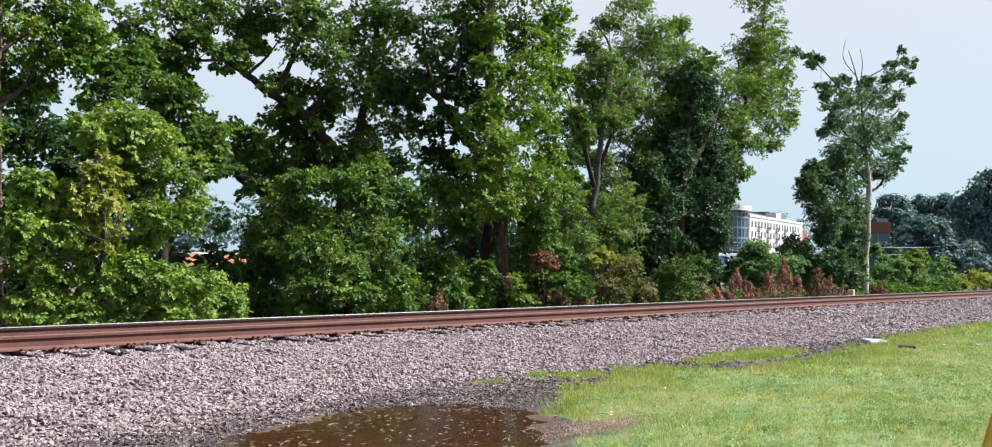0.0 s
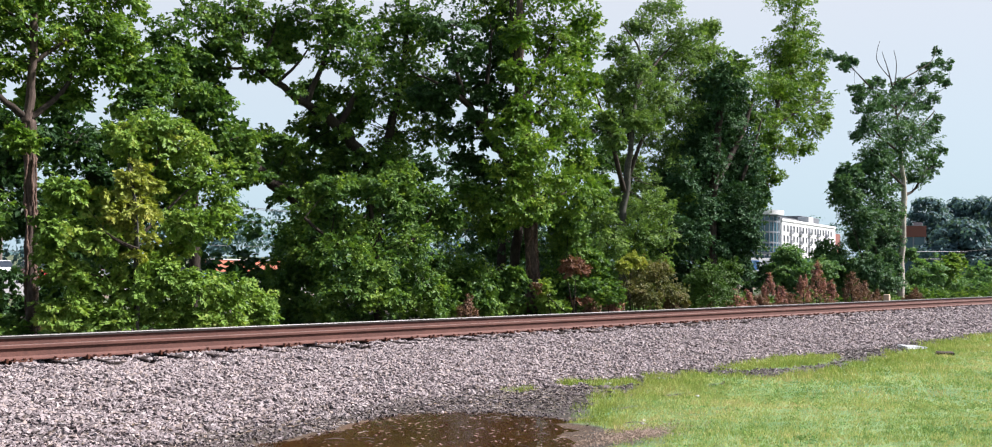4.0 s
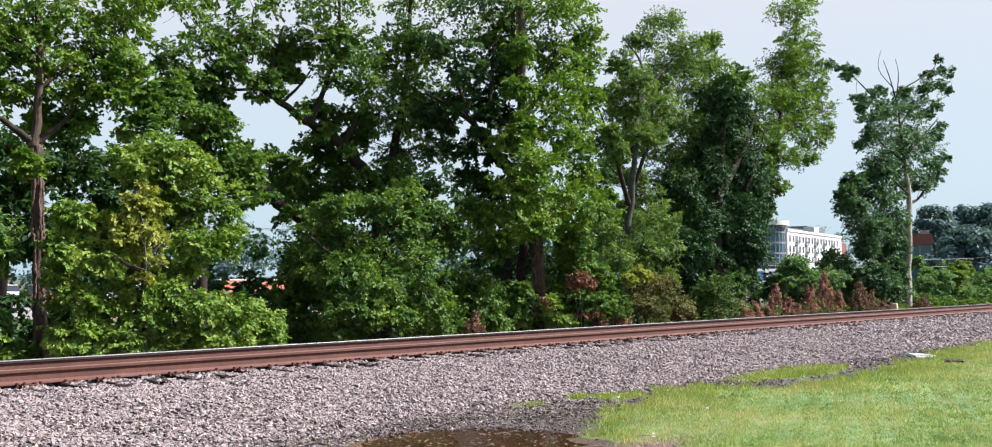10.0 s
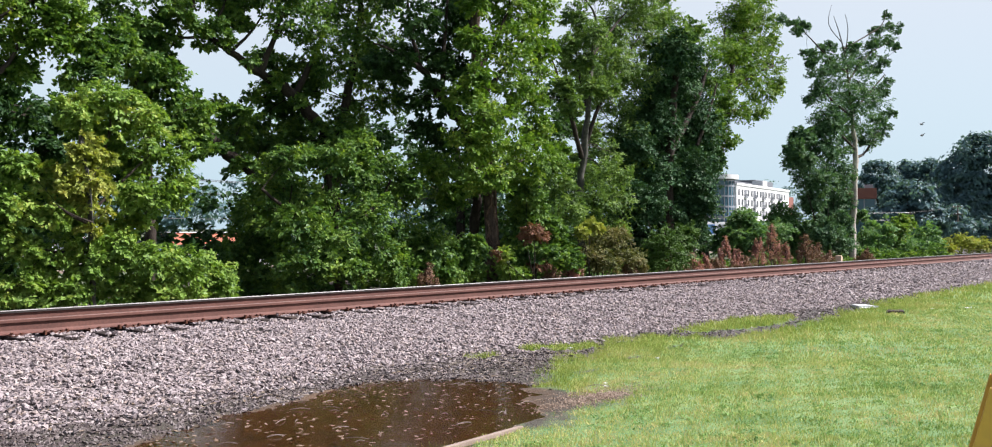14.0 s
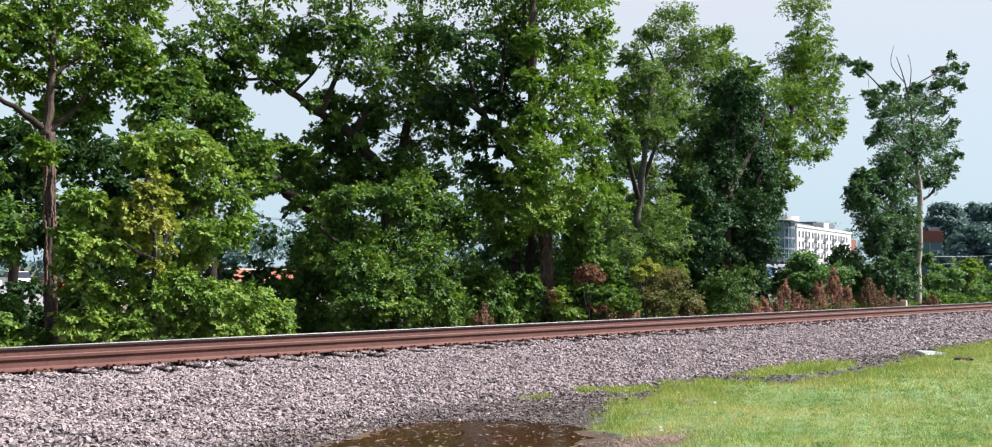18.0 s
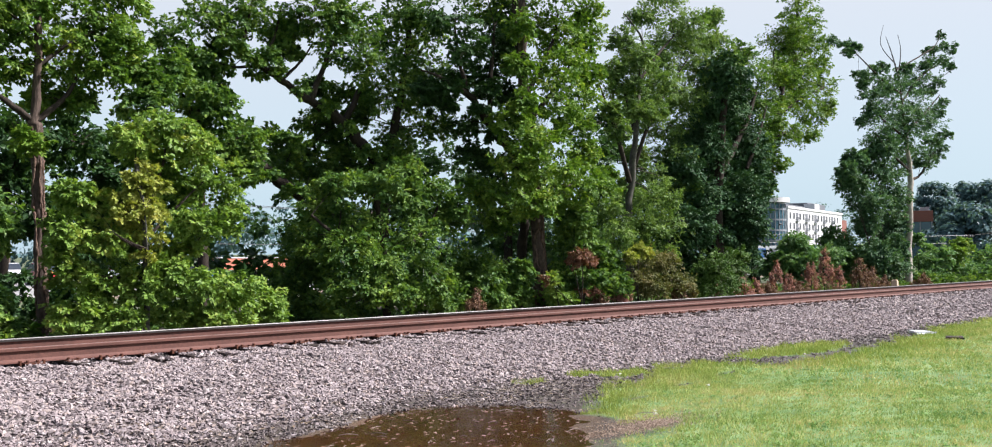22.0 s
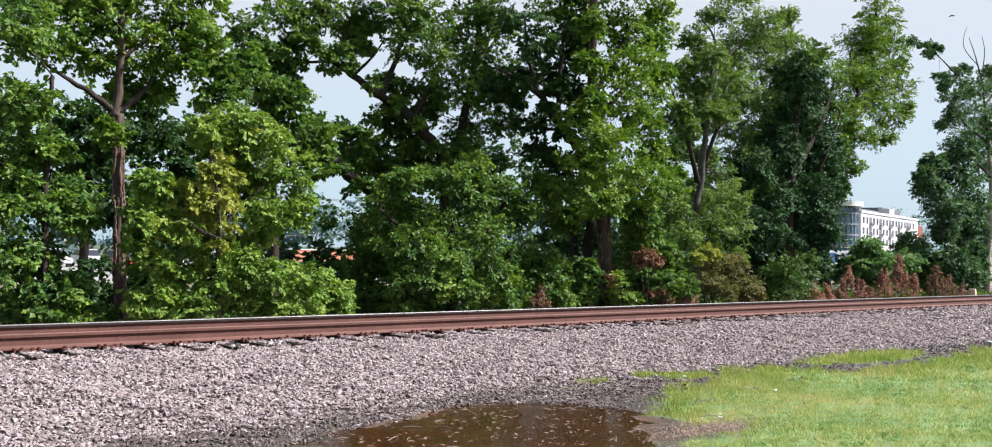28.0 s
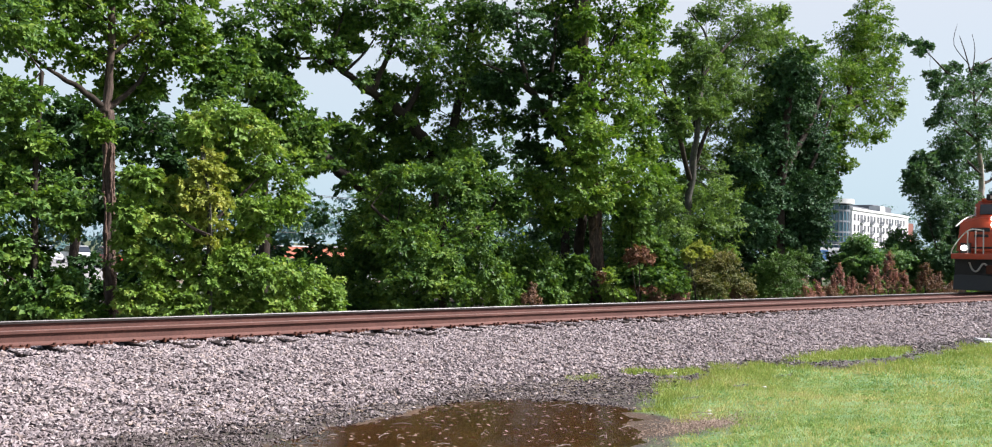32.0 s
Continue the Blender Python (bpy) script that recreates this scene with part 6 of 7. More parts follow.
# ---- far buildings, cars and poles ----
def paint(name, colour, rough=0.5, metal=0.0, coat=0.0):
    """Painted or moulded surface with faint dirt."""
    m, n, l, b = nodes_of(name)
    f = noise_tex(n, l, 3.0, 6, 0.7)
    dirt = tuple(c * 0.78 + 0.015 for c in colour)
    r = ramp(n, [dirt, colour], [0.35, 0.6])
    l.new(f, r.inputs[0])
    l.new(r.outputs[0], b.inputs["Base Color"])
    b.inputs["Roughness"].default_value, b.inputs["Metallic"].default_value, b.inputs["Coat Weight"].default_value = rough, metal, coat
    MAT[name] = m
    return m


def glow(name, colour, power):
    m, n, l, b = nodes_of(name)
    b.inputs["Base Color"].default_value = (0.8, 0.8, 0.75, 1)
    b.inputs["Emission Color"].default_value, b.inputs["Emission Strength"].default_value = (*colour, 1), power
    MAT[name] = m


paint("white_stucco", (0.663, 0.663, 0.663), 0.8)
paint("grey_panel", (0.136, 0.145, 0.162), 0.6)
paint("dark_glass", (0.030, 0.038, 0.051), 0.08)
paint("steel_grey", (0.212, 0.230, 0.255), 0.5)
paint("brick_red", (0.204, 0.072, 0.051), 0.85)
paint("window_dark", (0.038, 0.043, 0.051), 0.55)
paint("teal_glass", (0.051, 0.111, 0.145), 0.1)
paint("white_paint", (0.637, 0.646, 0.663), 0.35, 0, 0.4)
paint("silver_paint", (0.35, 0.36, 0.38), 0.3, 0.4, 0.4)
paint("tan_stone", (0.52, 0.40, 0.28), 0.85)
paint("red_paint", (0.383, 0.025, 0.025), 0.35, 0, 0.4)
paint("blue_paint", (0.043, 0.136, 0.383), 0.35, 0, 0.4)
paint("tyre", (0.017, 0.017, 0.017), 0.8)
paint("loco_orange", (0.527, 0.072, 0.025), 0.38, 0, 0.3)
paint("plough_steel", (0.055, 0.055, 0.06), 0.6)
paint("loco_black", (0.015, 0.015, 0.017), 0.5)
paint("loco_white", (0.595, 0.578, 0.527), 0.5)
paint("sign_yellow", (0.680, 0.357, 0.051), 0.5)
paint("weathered_pole", (0.119, 0.093, 0.076), 0.9)
paint("orange_sheet", (0.468, 0.153, 0.085), 0.6)
paint("asphalt", (0.051, 0.051, 0.053), 0.9)
glow("lamp_glow", (1.0, 0.95, 0.85), 4.0)


def apartment_building():
    """White five-storey block with a round glazed corner, seen beyond the trees."""
    top = empty("apartment_building", pose(256.5, 131.5, 0, 0, 0, 9.5), "white five-storey apartment building with a rounded glass corner tower", "building")
    H, L, T = 15.9, 58.0, 18.0                         # wall, length, corner tower
    part("wall", boxed(0, L, 0, 16, 0, H), "white_stucco", top)
    part("parapet", boxed(-0.2, L + 0.2, -0.25, 0.3, H, H + 0.7), "white_stucco", top)
    part("roof", boxed(0.3, L - 0.3, 0.3, 15.7, H, H + 0.2), "grey_panel", top)
    for x0, x1, z1 in ((8, 34, 2.0), (36, 56, 3.4)):
        part("penthouse", boxed(x0, x1, 5, 13, H + 0.2, H + z1, 0.1), "grey_panel", top, "grey rooftop plant storey")
    part("stair_tower", boxed(32, 37, 1.5, 5, H + 0.2, H + 2.8, 0.05), "white_stucco", top)
    win = balc = slab = rail = None
    for k in range(5):
        z = 0.9 + k * 3.0
        for i in range(6):
            x = 2.2 + i * 9.4
            for dx in (0.0, 3.4):
                if win is None:
                    win = part("window", boxed(-0.8, 0.8, -0.05, 0.1, 0, 1.9), "window_dark", top, at=pose(x + dx, 0, z))
                else:
                    win = child("window", win.data, top, at=pose(x + dx, 0, z))
                child("window_frame", frame_mesh(), win)
            if i < 5:
                if balc is None:
                    balc = part("balcony_door", boxed(-1.2, 1.2, -0.05, 0.1, 0, 2.4), "grey_panel", top, at=pose(x + 6.4, 0, z - 0.4))
                    slab = part("balcony", boxed(-1.5, 1.5, -0.5, 0, -0.18, 0, 0.03), "steel_grey", top, at=pose(x + 6.4, 0, z - 0.45))
                    rail = part("balcony_railing", railing_bm(), "steel_grey", top, at=pose(x + 6.4, -0.45, z - 0.45))
                else:
                    child("balcony_door", balc.data, top, at=pose(x + 6.4, 0, z - 0.4))
                    child("balcony", slab.data, top, at=pose(x + 6.4, 0, z - 0.45))
                    child("balcony_railing", rail.data, top, at=pose(x + 6.4, -0.45, z - 0.45))
    cx, cy, rad = -6.0, 4.4, 5.4
    bm = bmesh.new()
    bmesh.ops.create_cone(bm, cap_ends=True, segments=48, radius1=rad, radius2=rad, depth=T - 1.2, matrix=Matrix.Translation((cx, cy, (T - 1.2) / 2)))
    part("glass_tower", bm, "teal_glass", top, "rounded curtain wall of dark glass")
    for k in range(6):
        bm = bmesh.new()
        bmesh.ops.create_cone(bm, cap_ends=True, segments=48, radius1=rad + 0.12, radius2=rad + 0.12, depth=0.5, matrix=Matrix.Translation((cx, cy, k * 3.0 + 0.3)))
        part("floor_band", bm, "steel_grey", top)
    mull = boxed(-0.09, 0.09, -0.08, 0.08, 0, T - 1.2)
    mull = part("mullion", mull, "steel_grey", top, at=pose(cx, cy - rad - 0.06, 0))
    for i in range(16):
        a = radians(-190 + i * 14)
        child("mullion", mull.data, top, at=pose(cx + (rad + 0.06) * math.cos(a), cy + (rad + 0.06) * math.sin(a), 0, 0, 0, -90 + math.degrees(a)))
    bm = bmesh.new()
    bmesh.ops.create_cone(bm, cap_ends=True, segments=48, radius1=rad + 1.2, radius2=rad + 1.2, depth=1.3, matrix=Matrix.Translation((cx, cy, T - 0.1)))
    part("tower_roof", bm, "white_stucco", top, "projecting white disc roof")
    part("wing", boxed(L + 1, L + 14, 2, 14, 0, 14.5, 0.05), "brick_red", top, "red brick side wing")
    part("annexe", boxed(-14, -3, -9, -2, 0, 5.5, 0.05), "white_stucco", top, "low white annexe with blue panels")
    for i in range(4):
        part("panel", boxed(-13.5 + i * 2.6, -11.6 + i * 2.6, -9.12, -9.0, 2.2, 4.8), "blue_paint" if i % 2 else "steel_grey", top)


FRAME_MESH = {}


def frame_mesh():
    if "m" not in FRAME_MESH:
        bm = bmesh.new()
        for x0, x1, z0, z1 in ((-0.9, -0.8, -0.1, 2.0), (0.8, 0.9, -0.1, 2.0), (-0.8, 0.8, 1.9, 2.0), (-0.8, 0.8, -0.1, 0.0)):
            box(bm, x0, x1, -0.06, 0.05, z0, z1)
        me = bpy.data.meshes.new("window_frame")
        bm.to_mesh(me)
        bm.free()
        me.materials.append(MAT["white_stucco"])
        FRAME_MESH["m"] = me
    return FRAME_MESH["m"]


def railing_bm():
    bm = boxed(-1.5, 1.5, -0.03, 0.03, 1.0, 1.08)
    for i in range(13):
        box(bm, -1.48 + i * 0.245, -1.44 + i * 0.245, -0.02, 0.02, 0, 1.0)
    return bm


def brick_building():
    top = empty("brick_building", pose(232, 84, 0, 0, 0, -70), "low building with a red-brown fascia over a glass front", "building")
    part("wall", boxed(-7, 1.5, 0, 12, 0, 10.0, 0.05), "teal_glass", top, "tinted glass shopfront wall")
    part("fascia", boxed(-7.3, 1.8, -0.5, 12.3, 10.0, 12.6, 0.05), "brick_red", top, "red-brown fascia band")
    part("roof_unit", boxed(-1, 1, 3, 7, 12.6, 13.6, 0.1), "steel_grey", top)
    for i in range(4):
        part("pier", boxed(-6 + i * 2.5 - 0.15, -6 + i * 2.5 + 0.15, -0.15, 0.1, 0, 10.0), "steel_grey", top)


def parking_lot():
    """Pale worn asphalt beyond the trees, with painted bays and a kerb."""
    lot = surface("worn_asphalt", [(0.17, 0.165, 0.16), (0.25, 0.245, 0.24), (0.33, 0.325, 0.32)], 0.25, 6, 0.9, 0.2, 0.004)
    top = empty("parking_lot", (0, 0, 0), "pale worn asphalt parking ground beyond the trees", "parking lot", kind="structure")
    part("asphalt", boxed(-30, 120, 42, 100, -0.6, -0.02), lot, top)
    part("kerb", boxed(-30, 120, 41.8, 42, -0.6, 0.1, 0.02), "concrete", top)
    for y in (66, 81):
        for i in range(13):
            part("bay_line", boxed(11.3 + i * 2.9, 11.42 + i * 2.9, y - 2.6, y + 2.6, -0.02, -0.012), "white_paint", top)


def cargo_trailer():
    top = empty("cargo_trailer", pose(44.4, 74, 0, 0, 0, 4), "orange-red cargo trailer parked beyond the trees", "trailer")
    part("box", boxed(-3.5, 3.5, -1.2, 1.2, 0.75, 1.75, 0.05), "orange_sheet", top)
    part("roof_edge", boxed(-3.55, 3.55, -1.25, 1.25, 1.75, 1.83, 0.03), "white_paint", top)
    for x in (1.2, 2.2):
        for y in (-1.0, 1.0):
            bm = bmesh.new()
            bmesh.ops.create_cone(bm, cap_ends=True, segments=20, radius1=0.42, radius2=0.42, depth=0.25, matrix=Matrix.Translation((x, y, 0.42)) @ Matrix.Rotation(radians(90), 4, "X"))
            part("wheel", bm, "tyre", top)
    part("landing_leg", boxed(-2.6, -2.4, -0.7, -0.5, 0, 0.75, 0.02), "steel_grey", top)
    part("landing_leg", boxed(-2.6, -2.4, 0.5, 0.7, 0, 0.75, 0.02), "steel_grey", top)


def storage_trailer():
    top = empty("storage_trailer", pose(138, 76, 0, 0, 0, -28), "white storage trailer with blue panels beyond the trees", "trailer")
    part("box", boxed(-3.2, 3.2, -1.3, 1.3, 0.7, 3.5, 0.06), "white_paint", top)
    for i in range(3):
        part("panel", boxed(-2.8 + i * 2.0, -1.4 + i * 2.0, -1.33, -1.3, 1.6, 3.1), "blue_paint" if i % 2 else "steel_grey", top)
    for x in (1.4, 2.4):
        for y in (-1.1, 1.1):
            bm = bmesh.new()
            bmesh.ops.create_cone(bm, cap_ends=True, segments=20, radius1=0.42, radius2=0.42, depth=0.25, matrix=Matrix.Translation((x, y, 0.42)) @ Matrix.Rotation(radians(90), 4, "X"))
            part("wheel", bm, "tyre", top)
    part("landing_leg", boxed(-2.6, -2.4, -0.7, -0.5, 0, 0.7, 0.02), "steel_grey", top)


CAR_SIDE = ((-2.2, 0.35), (-2.25, 0.75), (-1.6, 0.95), (-0.95, 1.0), (1.9, 1.02), (2.2, 0.9), (2.22, 0.4))
CABIN_SIDE = ((-1.05, 0.98), (-0.4, 1.47), (1.1, 1.5), (1.85, 1.0))


def side_bm(side, half, bevel=0.05):
    bm = bmesh.new()
    lo = [bm.verts.new((x, -half, z)) for x, z in side]
    f = bm.faces.new(lo)
    r = bmesh.ops.extrude_face_region(bm, geom=[f])
    bmesh.ops.translate(bm, verts=[v for v in r["geom"] if isinstance(v, bmesh.types.BMVert)], vec=(0, 2 * half, 0))
    bmesh.ops.recalc_face_normals(bm, faces=bm.faces)
    if bevel:
        bmesh.ops.bevel(bm, geom=list(bm.edges), offset=bevel, segments=2, affect="EDGES")
    return bm


def car(x, y, turn, colour, label):
    top = empty("car", pose(x, y, float(ground_at(np.array(x), np.array(y))), 0, 0, turn), label, "car", "parked cars")
    part("body", side_bm(CAR_SIDE, 0.88, 0.07), colour, top)
    part("cabin", side_bm(CABIN_SIDE, 0.74, 0.06), "dark_glass", top, "dark glazed cabin")
    part("roof", boxed(-0.4, 1.1, -0.68, 0.68, 1.46, 1.53, 0.03), colour, top)
    for wx in (-1.4, 1.4):
        for wy in (-0.82, 0.82):
            bm = bmesh.new()
            bmesh.ops.create_cone(bm, cap_ends=True, segments=20, radius1=0.33, radius2=0.33, depth=0.22, matrix=Matrix.Rotation(radians(90), 4, "X"))
            wheel = part("wheel", bm, "tyre", top, at=pose(wx, wy, 0.33))
            bm = bmesh.new()
            bmesh.ops.create_cone(bm, cap_ends=True, segments=14, radius1=0.2, radius2=0.2, depth=0.24, matrix=Matrix.Rotation(radians(90), 4, "X"))
            part("rim", bm, "steel_grey", wheel)
    for wy in (-0.6, 0.6):
        part("headlight", boxed(-2.3, -2.2, wy - 0.16, wy + 0.16, 0.62, 0.76, 0.02), "loco_white", top)
        part("tail_light", boxed(2.17, 2.25, wy - 0.14, wy + 0.14, 0.72, 0.86, 0.02), "red_paint", top)


def wire(a, b, sag, thick=0.02):
    a, b = Vector(a), Vector(b)
    pts = []
    for i in range(13):
        f = i / 12
        p = a.lerp(b, f)
        pts.append((p.x, p.y, p.z - sag * 4 * f * (1 - f), thick))
    return mesh_of("wire", *tube(pts, 4), "loco_black")


def utility_pole(x, y, h, label, arms=2, turn=0.0):
    top = empty("utility_pole", pose(x, y, 0, 0, 0, turn), label, "utility pole", "utility poles")
    child("pole", mesh_of("pole", *tube([(0, 0, -0.3, 0.17), (0, 0, h * 0.5, 0.14), (0, 0, h, 0.11)], 10), "weathered_pole", True), top)
    for i in range(arms):
        z = h - 0.4 - i * 1.6
        part("crossarm", boxed(-1.3, 1.3, -0.07, 0.07, z - 0.07, z + 0.07, 0.015), "weathered_pole", top)
        for dx in (-1.15, -0.5, 0.5, 1.15):
            bm = bmesh.new()
            bmesh.ops.create_cone(bm, cap_ends=True, segments=10, radius1=0.08, radius2=0.05, depth=0.25, matrix=Matrix.Translation((dx, 0, z + 0.19)))
            part("insulator", bm, "white_stucco", top)
    for dx in (-0.5, 0.5):
        bm = bmesh.new()
        bmesh.ops.create_cone(bm, cap_ends=True, segments=16, radius1=0.3, radius2=0.3, depth=0.9, matrix=Matrix.Translation((dx, -0.1, h - 3.9)))
        part("transformer", bm, "steel_grey", top, "grey canister transformer")
    return top


apartment_building()
brick_building()
cargo_trailer()
storage_trailer()
parking_lot()
CARS = [("white_paint", "white parked car seen through the trees"), ("silver_paint", "silver parked car seen through the trees"), ("red_paint", "red parked car seen through the trees"),
        ("white_paint", "white parked car seen through the trees"), ("blue_paint", "blue parked car seen through the trees")]
for row, (y, x0, count) in enumerate(((66, 13.0, 9), (81, 15.5, 10))):
    for i in range(count):                             # two rows, parked nose to the track
        colour, label = CARS[(i * 3 + row) % 5]
        if (i + row) % 4 != 3:
            car(x0 + i * 2.9, y + 0.3 * ((i * 7) % 3), 90 + 2 * ((i * 5) % 4 - 1.5), colour, label)
utility_pole(214.0, 58.9, 7.6, "wooden utility pole with crossarms and two transformers", 2, 60)
utility_pole(206.0, 66.0, 6.2, "wooden utility pole with a single crossarm", 1, 60)
utility_pole(85.0, 108.0, 8.6, "wooden utility pole standing beyond the car park", 2, 10)
utility_pole(30.0, 90.0, 8.6, "wooden utility pole standing beyond the car park", 2, 10)
WIRES = empty("power_lines", (0, 0, 0), "black overhead power lines sagging between poles", "power lines")
for dz, dy in ((0, -1.1), (0, 1.1), (-1.6, -1.1), (-1.6, 1.1), (-3.2, 0), (-4.6, 0)):
    child("wire", wire((30, 90 + dy, 8.4 + dz), (85, 108 + dy, 8.4 + dz), 0.4, 0.03), WIRES)
    child("wire", wire((85, 108 + dy, 8.4 + dz), (150, 128 + dy, 8.4 + dz), 0.5, 0.03), WIRES)
for dz in (0, -1.5):
    child("wire", wire((206, 66, 6.0 + dz), (214, 58.9, 7.2 + dz), 0.1, 0.04), WIRES)
    child("wire", wire((150, 95, 6.4 + dz), (206, 66, 6.0 + dz), 0.5, 0.04), WIRES)


# ---- low plants along the track ----
def plume_bush(x, y, h, spread, count, label, leaf="sumac_plume"):
    """Upright stems that end in dense pointed plumes of small dead leaves."""
    rng = np.random.default_rng(int(x * 100))
    top = empty("dead_shrub", (x, y, float(ground_at(np.array(x), np.array(y)))), label, "shrub", "dead shrubs beside the track")
    lead = [(0, 0, -0.05, 0.03), (rng.normal(0, 0.05), 0, h * 0.5, 0.018), (rng.normal(0, 0.1), 0, h, 0.005)]
    child("stem", mesh_of("stem", *tube(lead, 6), "dark_bark"), top)
    for i in range(count * (4 if leaf == "sumac_plume" else 7)):                         # upright fingers that stand closer towards the tip
        f = rng.uniform(0.05, 0.95) ** 0.85
        a = rng.uniform(0, 2 * math.pi)
        out = (spread * 1.7 + 0.14) * (1.03 - f) * rng.uniform(0.45, 1.0)
        x0, y0, z0 = out * math.cos(a), out * math.sin(a) * 0.8, h * f * 0.86
        rise = rng.uniform(0.16, 0.34) * (0.75 + 0.25 * h)
        tip = (x0 * (1 + rise * 0.5) + rng.normal(0, 0.015), y0 * 1.1, z0 + rise)
        child("twig", mesh_of("twig", *tube([(x0 * 0.15, 0, max(0, z0 - 0.5 * out - 0.05), 0.007), (x0, y0, z0, 0.006), (*tip, 0.003)], 4), "dark_bark"), top)
        lobes = [(x0 + (tip[0] - x0) * g, y0 + (tip[1] - y0) * g, z0 + (tip[2] - z0) * g, 0.034 - 0.02 * g, 0.06) for g in (0.05, 0.3, 0.55, 0.8, 1.0)]
        low = leaf == "sumac_plume" and f < 0.3 and h > 1
        child("spray", mesh_of("spray", *leaf_cloud(rng, lobes, 0.038, 0.7, 11), "dry_weed" if low else leaf), top)["kind"] = "stuff"


for x, y, h, s, c, leaf in ((22.79, 17.0, 0.8, 0.17, 5, "sumac_plume"), (22.55, 17.0, 0.63, 0.13, 3, "sumac_plume"), (27.92, 17.0, 0.72, 0.15, 4, "sumac_plume"),
                            (29.64, 17.0, 0.92, 0.29, 8, "sumac_plume"), (30.6, 17.0, 0.89, 0.22, 7, "sumac_plume"), (32.16, 17.0, 1.51, 0.3, 10, "sumac_plume"),
                            (33.13, 17.0, 1.04, 0.24, 7, "sumac_plume"), (34.96, 17.0, 1.45, 0.37, 10, "sumac_plume"), (36.15, 17.0, 2.08, 0.38, 13, "sumac_plume"),
                            (37.4, 17.0, 1.26, 0.31, 7, "sumac_plume"), (39.45, 17.0, 1.58, 0.48, 9, "dry_weed"), (40.59, 17.0, 1.19, 0.38, 7, "dry_weed"),
                            (31.41, 17.0, 0.65, 0.41, 6, "dry_weed"), (33.82, 17.0, 0.7, 0.43, 6, "dry_weed"), (25.73, 17.0, 0.62, 0.28, 6, "dry_weed"),
                            (21.68, 17.0, 0.59, 0.26, 6, "dry_weed"), (16.64, 17.0, 0.73, 0.22, 6, "dry_weed"), (46.46, 17.0, 0.81, 0.42, 6, "dry_weed"),
                            (42.06, 17.0, 0.67, 0.39, 6, "dry_weed")):
    plume_bush(x, y, h, s, c, "rust-red dead shrub with upright plumes" if leaf == "sumac_plume" else "dry brown weeds at the track edge", leaf)


# ---- locomotive ----
def locomotive():
    """Wide-nosed six-axle diesel; its own front lies at x = 0 and it faces -x."""
    top = empty("locomotive", (35.75, 13.17, RAIL_TOP), "orange and black diesel freight locomotive with lit headlights", "locomotive")
    part("deck", boxed(0.15, 21.2, -1.5, 1.5, 1.25, 1.42, 0.03), "loco_orange", top)
    part("side_sill", boxed(0.6, 20.8, -1.48, 1.48, 0.95, 1.25, 0.02), "loco_black", top)
    bm = boxed(0.14, 1.9, -1.48, 1.48, 1.42, 2.65, 0.0)
    for v in bm.verts:                                # crown of the nose and its sloping sides
        if v.co.z > 2.3:
            v.co.y *= 0.93
            v.co.x += 0.12 if v.co.x < 1 else 0
    bmesh.ops.subdivide_edges(bm, edges=[e for e in bm.edges if abs(e.verts[0].co.y - e.verts[1].co.y) > 1], cuts=3)
    for v in bm.verts:
        if v.co.z > 2.3:
            v.co.z += 0.22 * (1 - (v.co.y / 1.32) ** 2)
    bmesh.ops.bevel(bm, geom=[e for e in bm.edges if e.calc_face_angle(0) > 0.6], offset=0.09, segments=3, affect="EDGES")
    part("nose", bm, "loco_orange", top, smooth=False)
    bm = boxed(1.45, 4.9, -1.5, 1.5, 1.42, 3.46, 0.0)
    for v in bm.verts:
        if v.co.z > 3:
            v.co.y *= 0.95
            if v.co.x < 3:
                v.co.x += 0.35
    bmesh.ops.bevel(bm, geom=list(bm.edges), offset=0.1, segments=3, affect="EDGES")
    cab = part("cab", bm, "loco_orange", top)
    part("cab_roof", boxed(1.85, 4.8, -1.2, 1.2, 3.42, 3.56, 0.06), "loco_orange", top)
    for y0, y1 in ((-1.18, -0.08), (0.08, 1.18)):
        bm = boxed(-0.03, 0.03, y0, y1, 0, 0.40, 0.02)
        part("windshield", bm, "dark_glass", cab, "black windscreen pane", at=pose(1.65, 0, 2.92, 0, 9.5, 0))
    for s in (-1, 1):
        part("side_window", boxed(2.9, 4.3, s * 1.40 - 0.05, s * 1.40 + 0.05, 2.6, 3.12, 0.02), "dark_glass", cab)
        part("grab_iron", boxed(1.5, 1.57, s * 1.3 - 0.02, s * 1.3 + 0.02, 2.85, 3.2, 0.01), "loco_white", cab)
    for y0, y1 in ((-0.95, -0.1), (0.1, 0.95)):
        part("number_board", boxed(1.65, 1.95, y0, y1, 3.46, 3.70, 0.03), "loco_black", top, "black number board")
        part("number", boxed(1.635, 1.649, y0 + 0.15, y1 - 0.15, 3.52, 3.64), "loco_white", top)
    for y in (-0.12, 0.12):
        for z in (2.48, 2.70):
            bm = bmesh.new()
            bmesh.ops.create_cone(bm, cap_ends=True, segments=20, radius1=0.10, radius2=0.10, depth=0.08, matrix=Matrix.Translation((0.17, y, z)) @ Matrix.Rotation(radians(90), 4, "Y"))
            part("headlight", bm, "lamp_glow", top, "lit white headlight")
    for y in (-1.05, 1.05):
        bm = bmesh.new()
        bmesh.ops.create_cone(bm, cap_ends=True, segments=20, radius1=0.09, radius2=0.09, depth=0.2, matrix=Matrix.Translation((-0.12, y, 1.62)) @ Matrix.Rotation(radians(90), 4, "Y"))
        part("ditch_light", bm, "lamp_glow", top, "lit white ditch light")
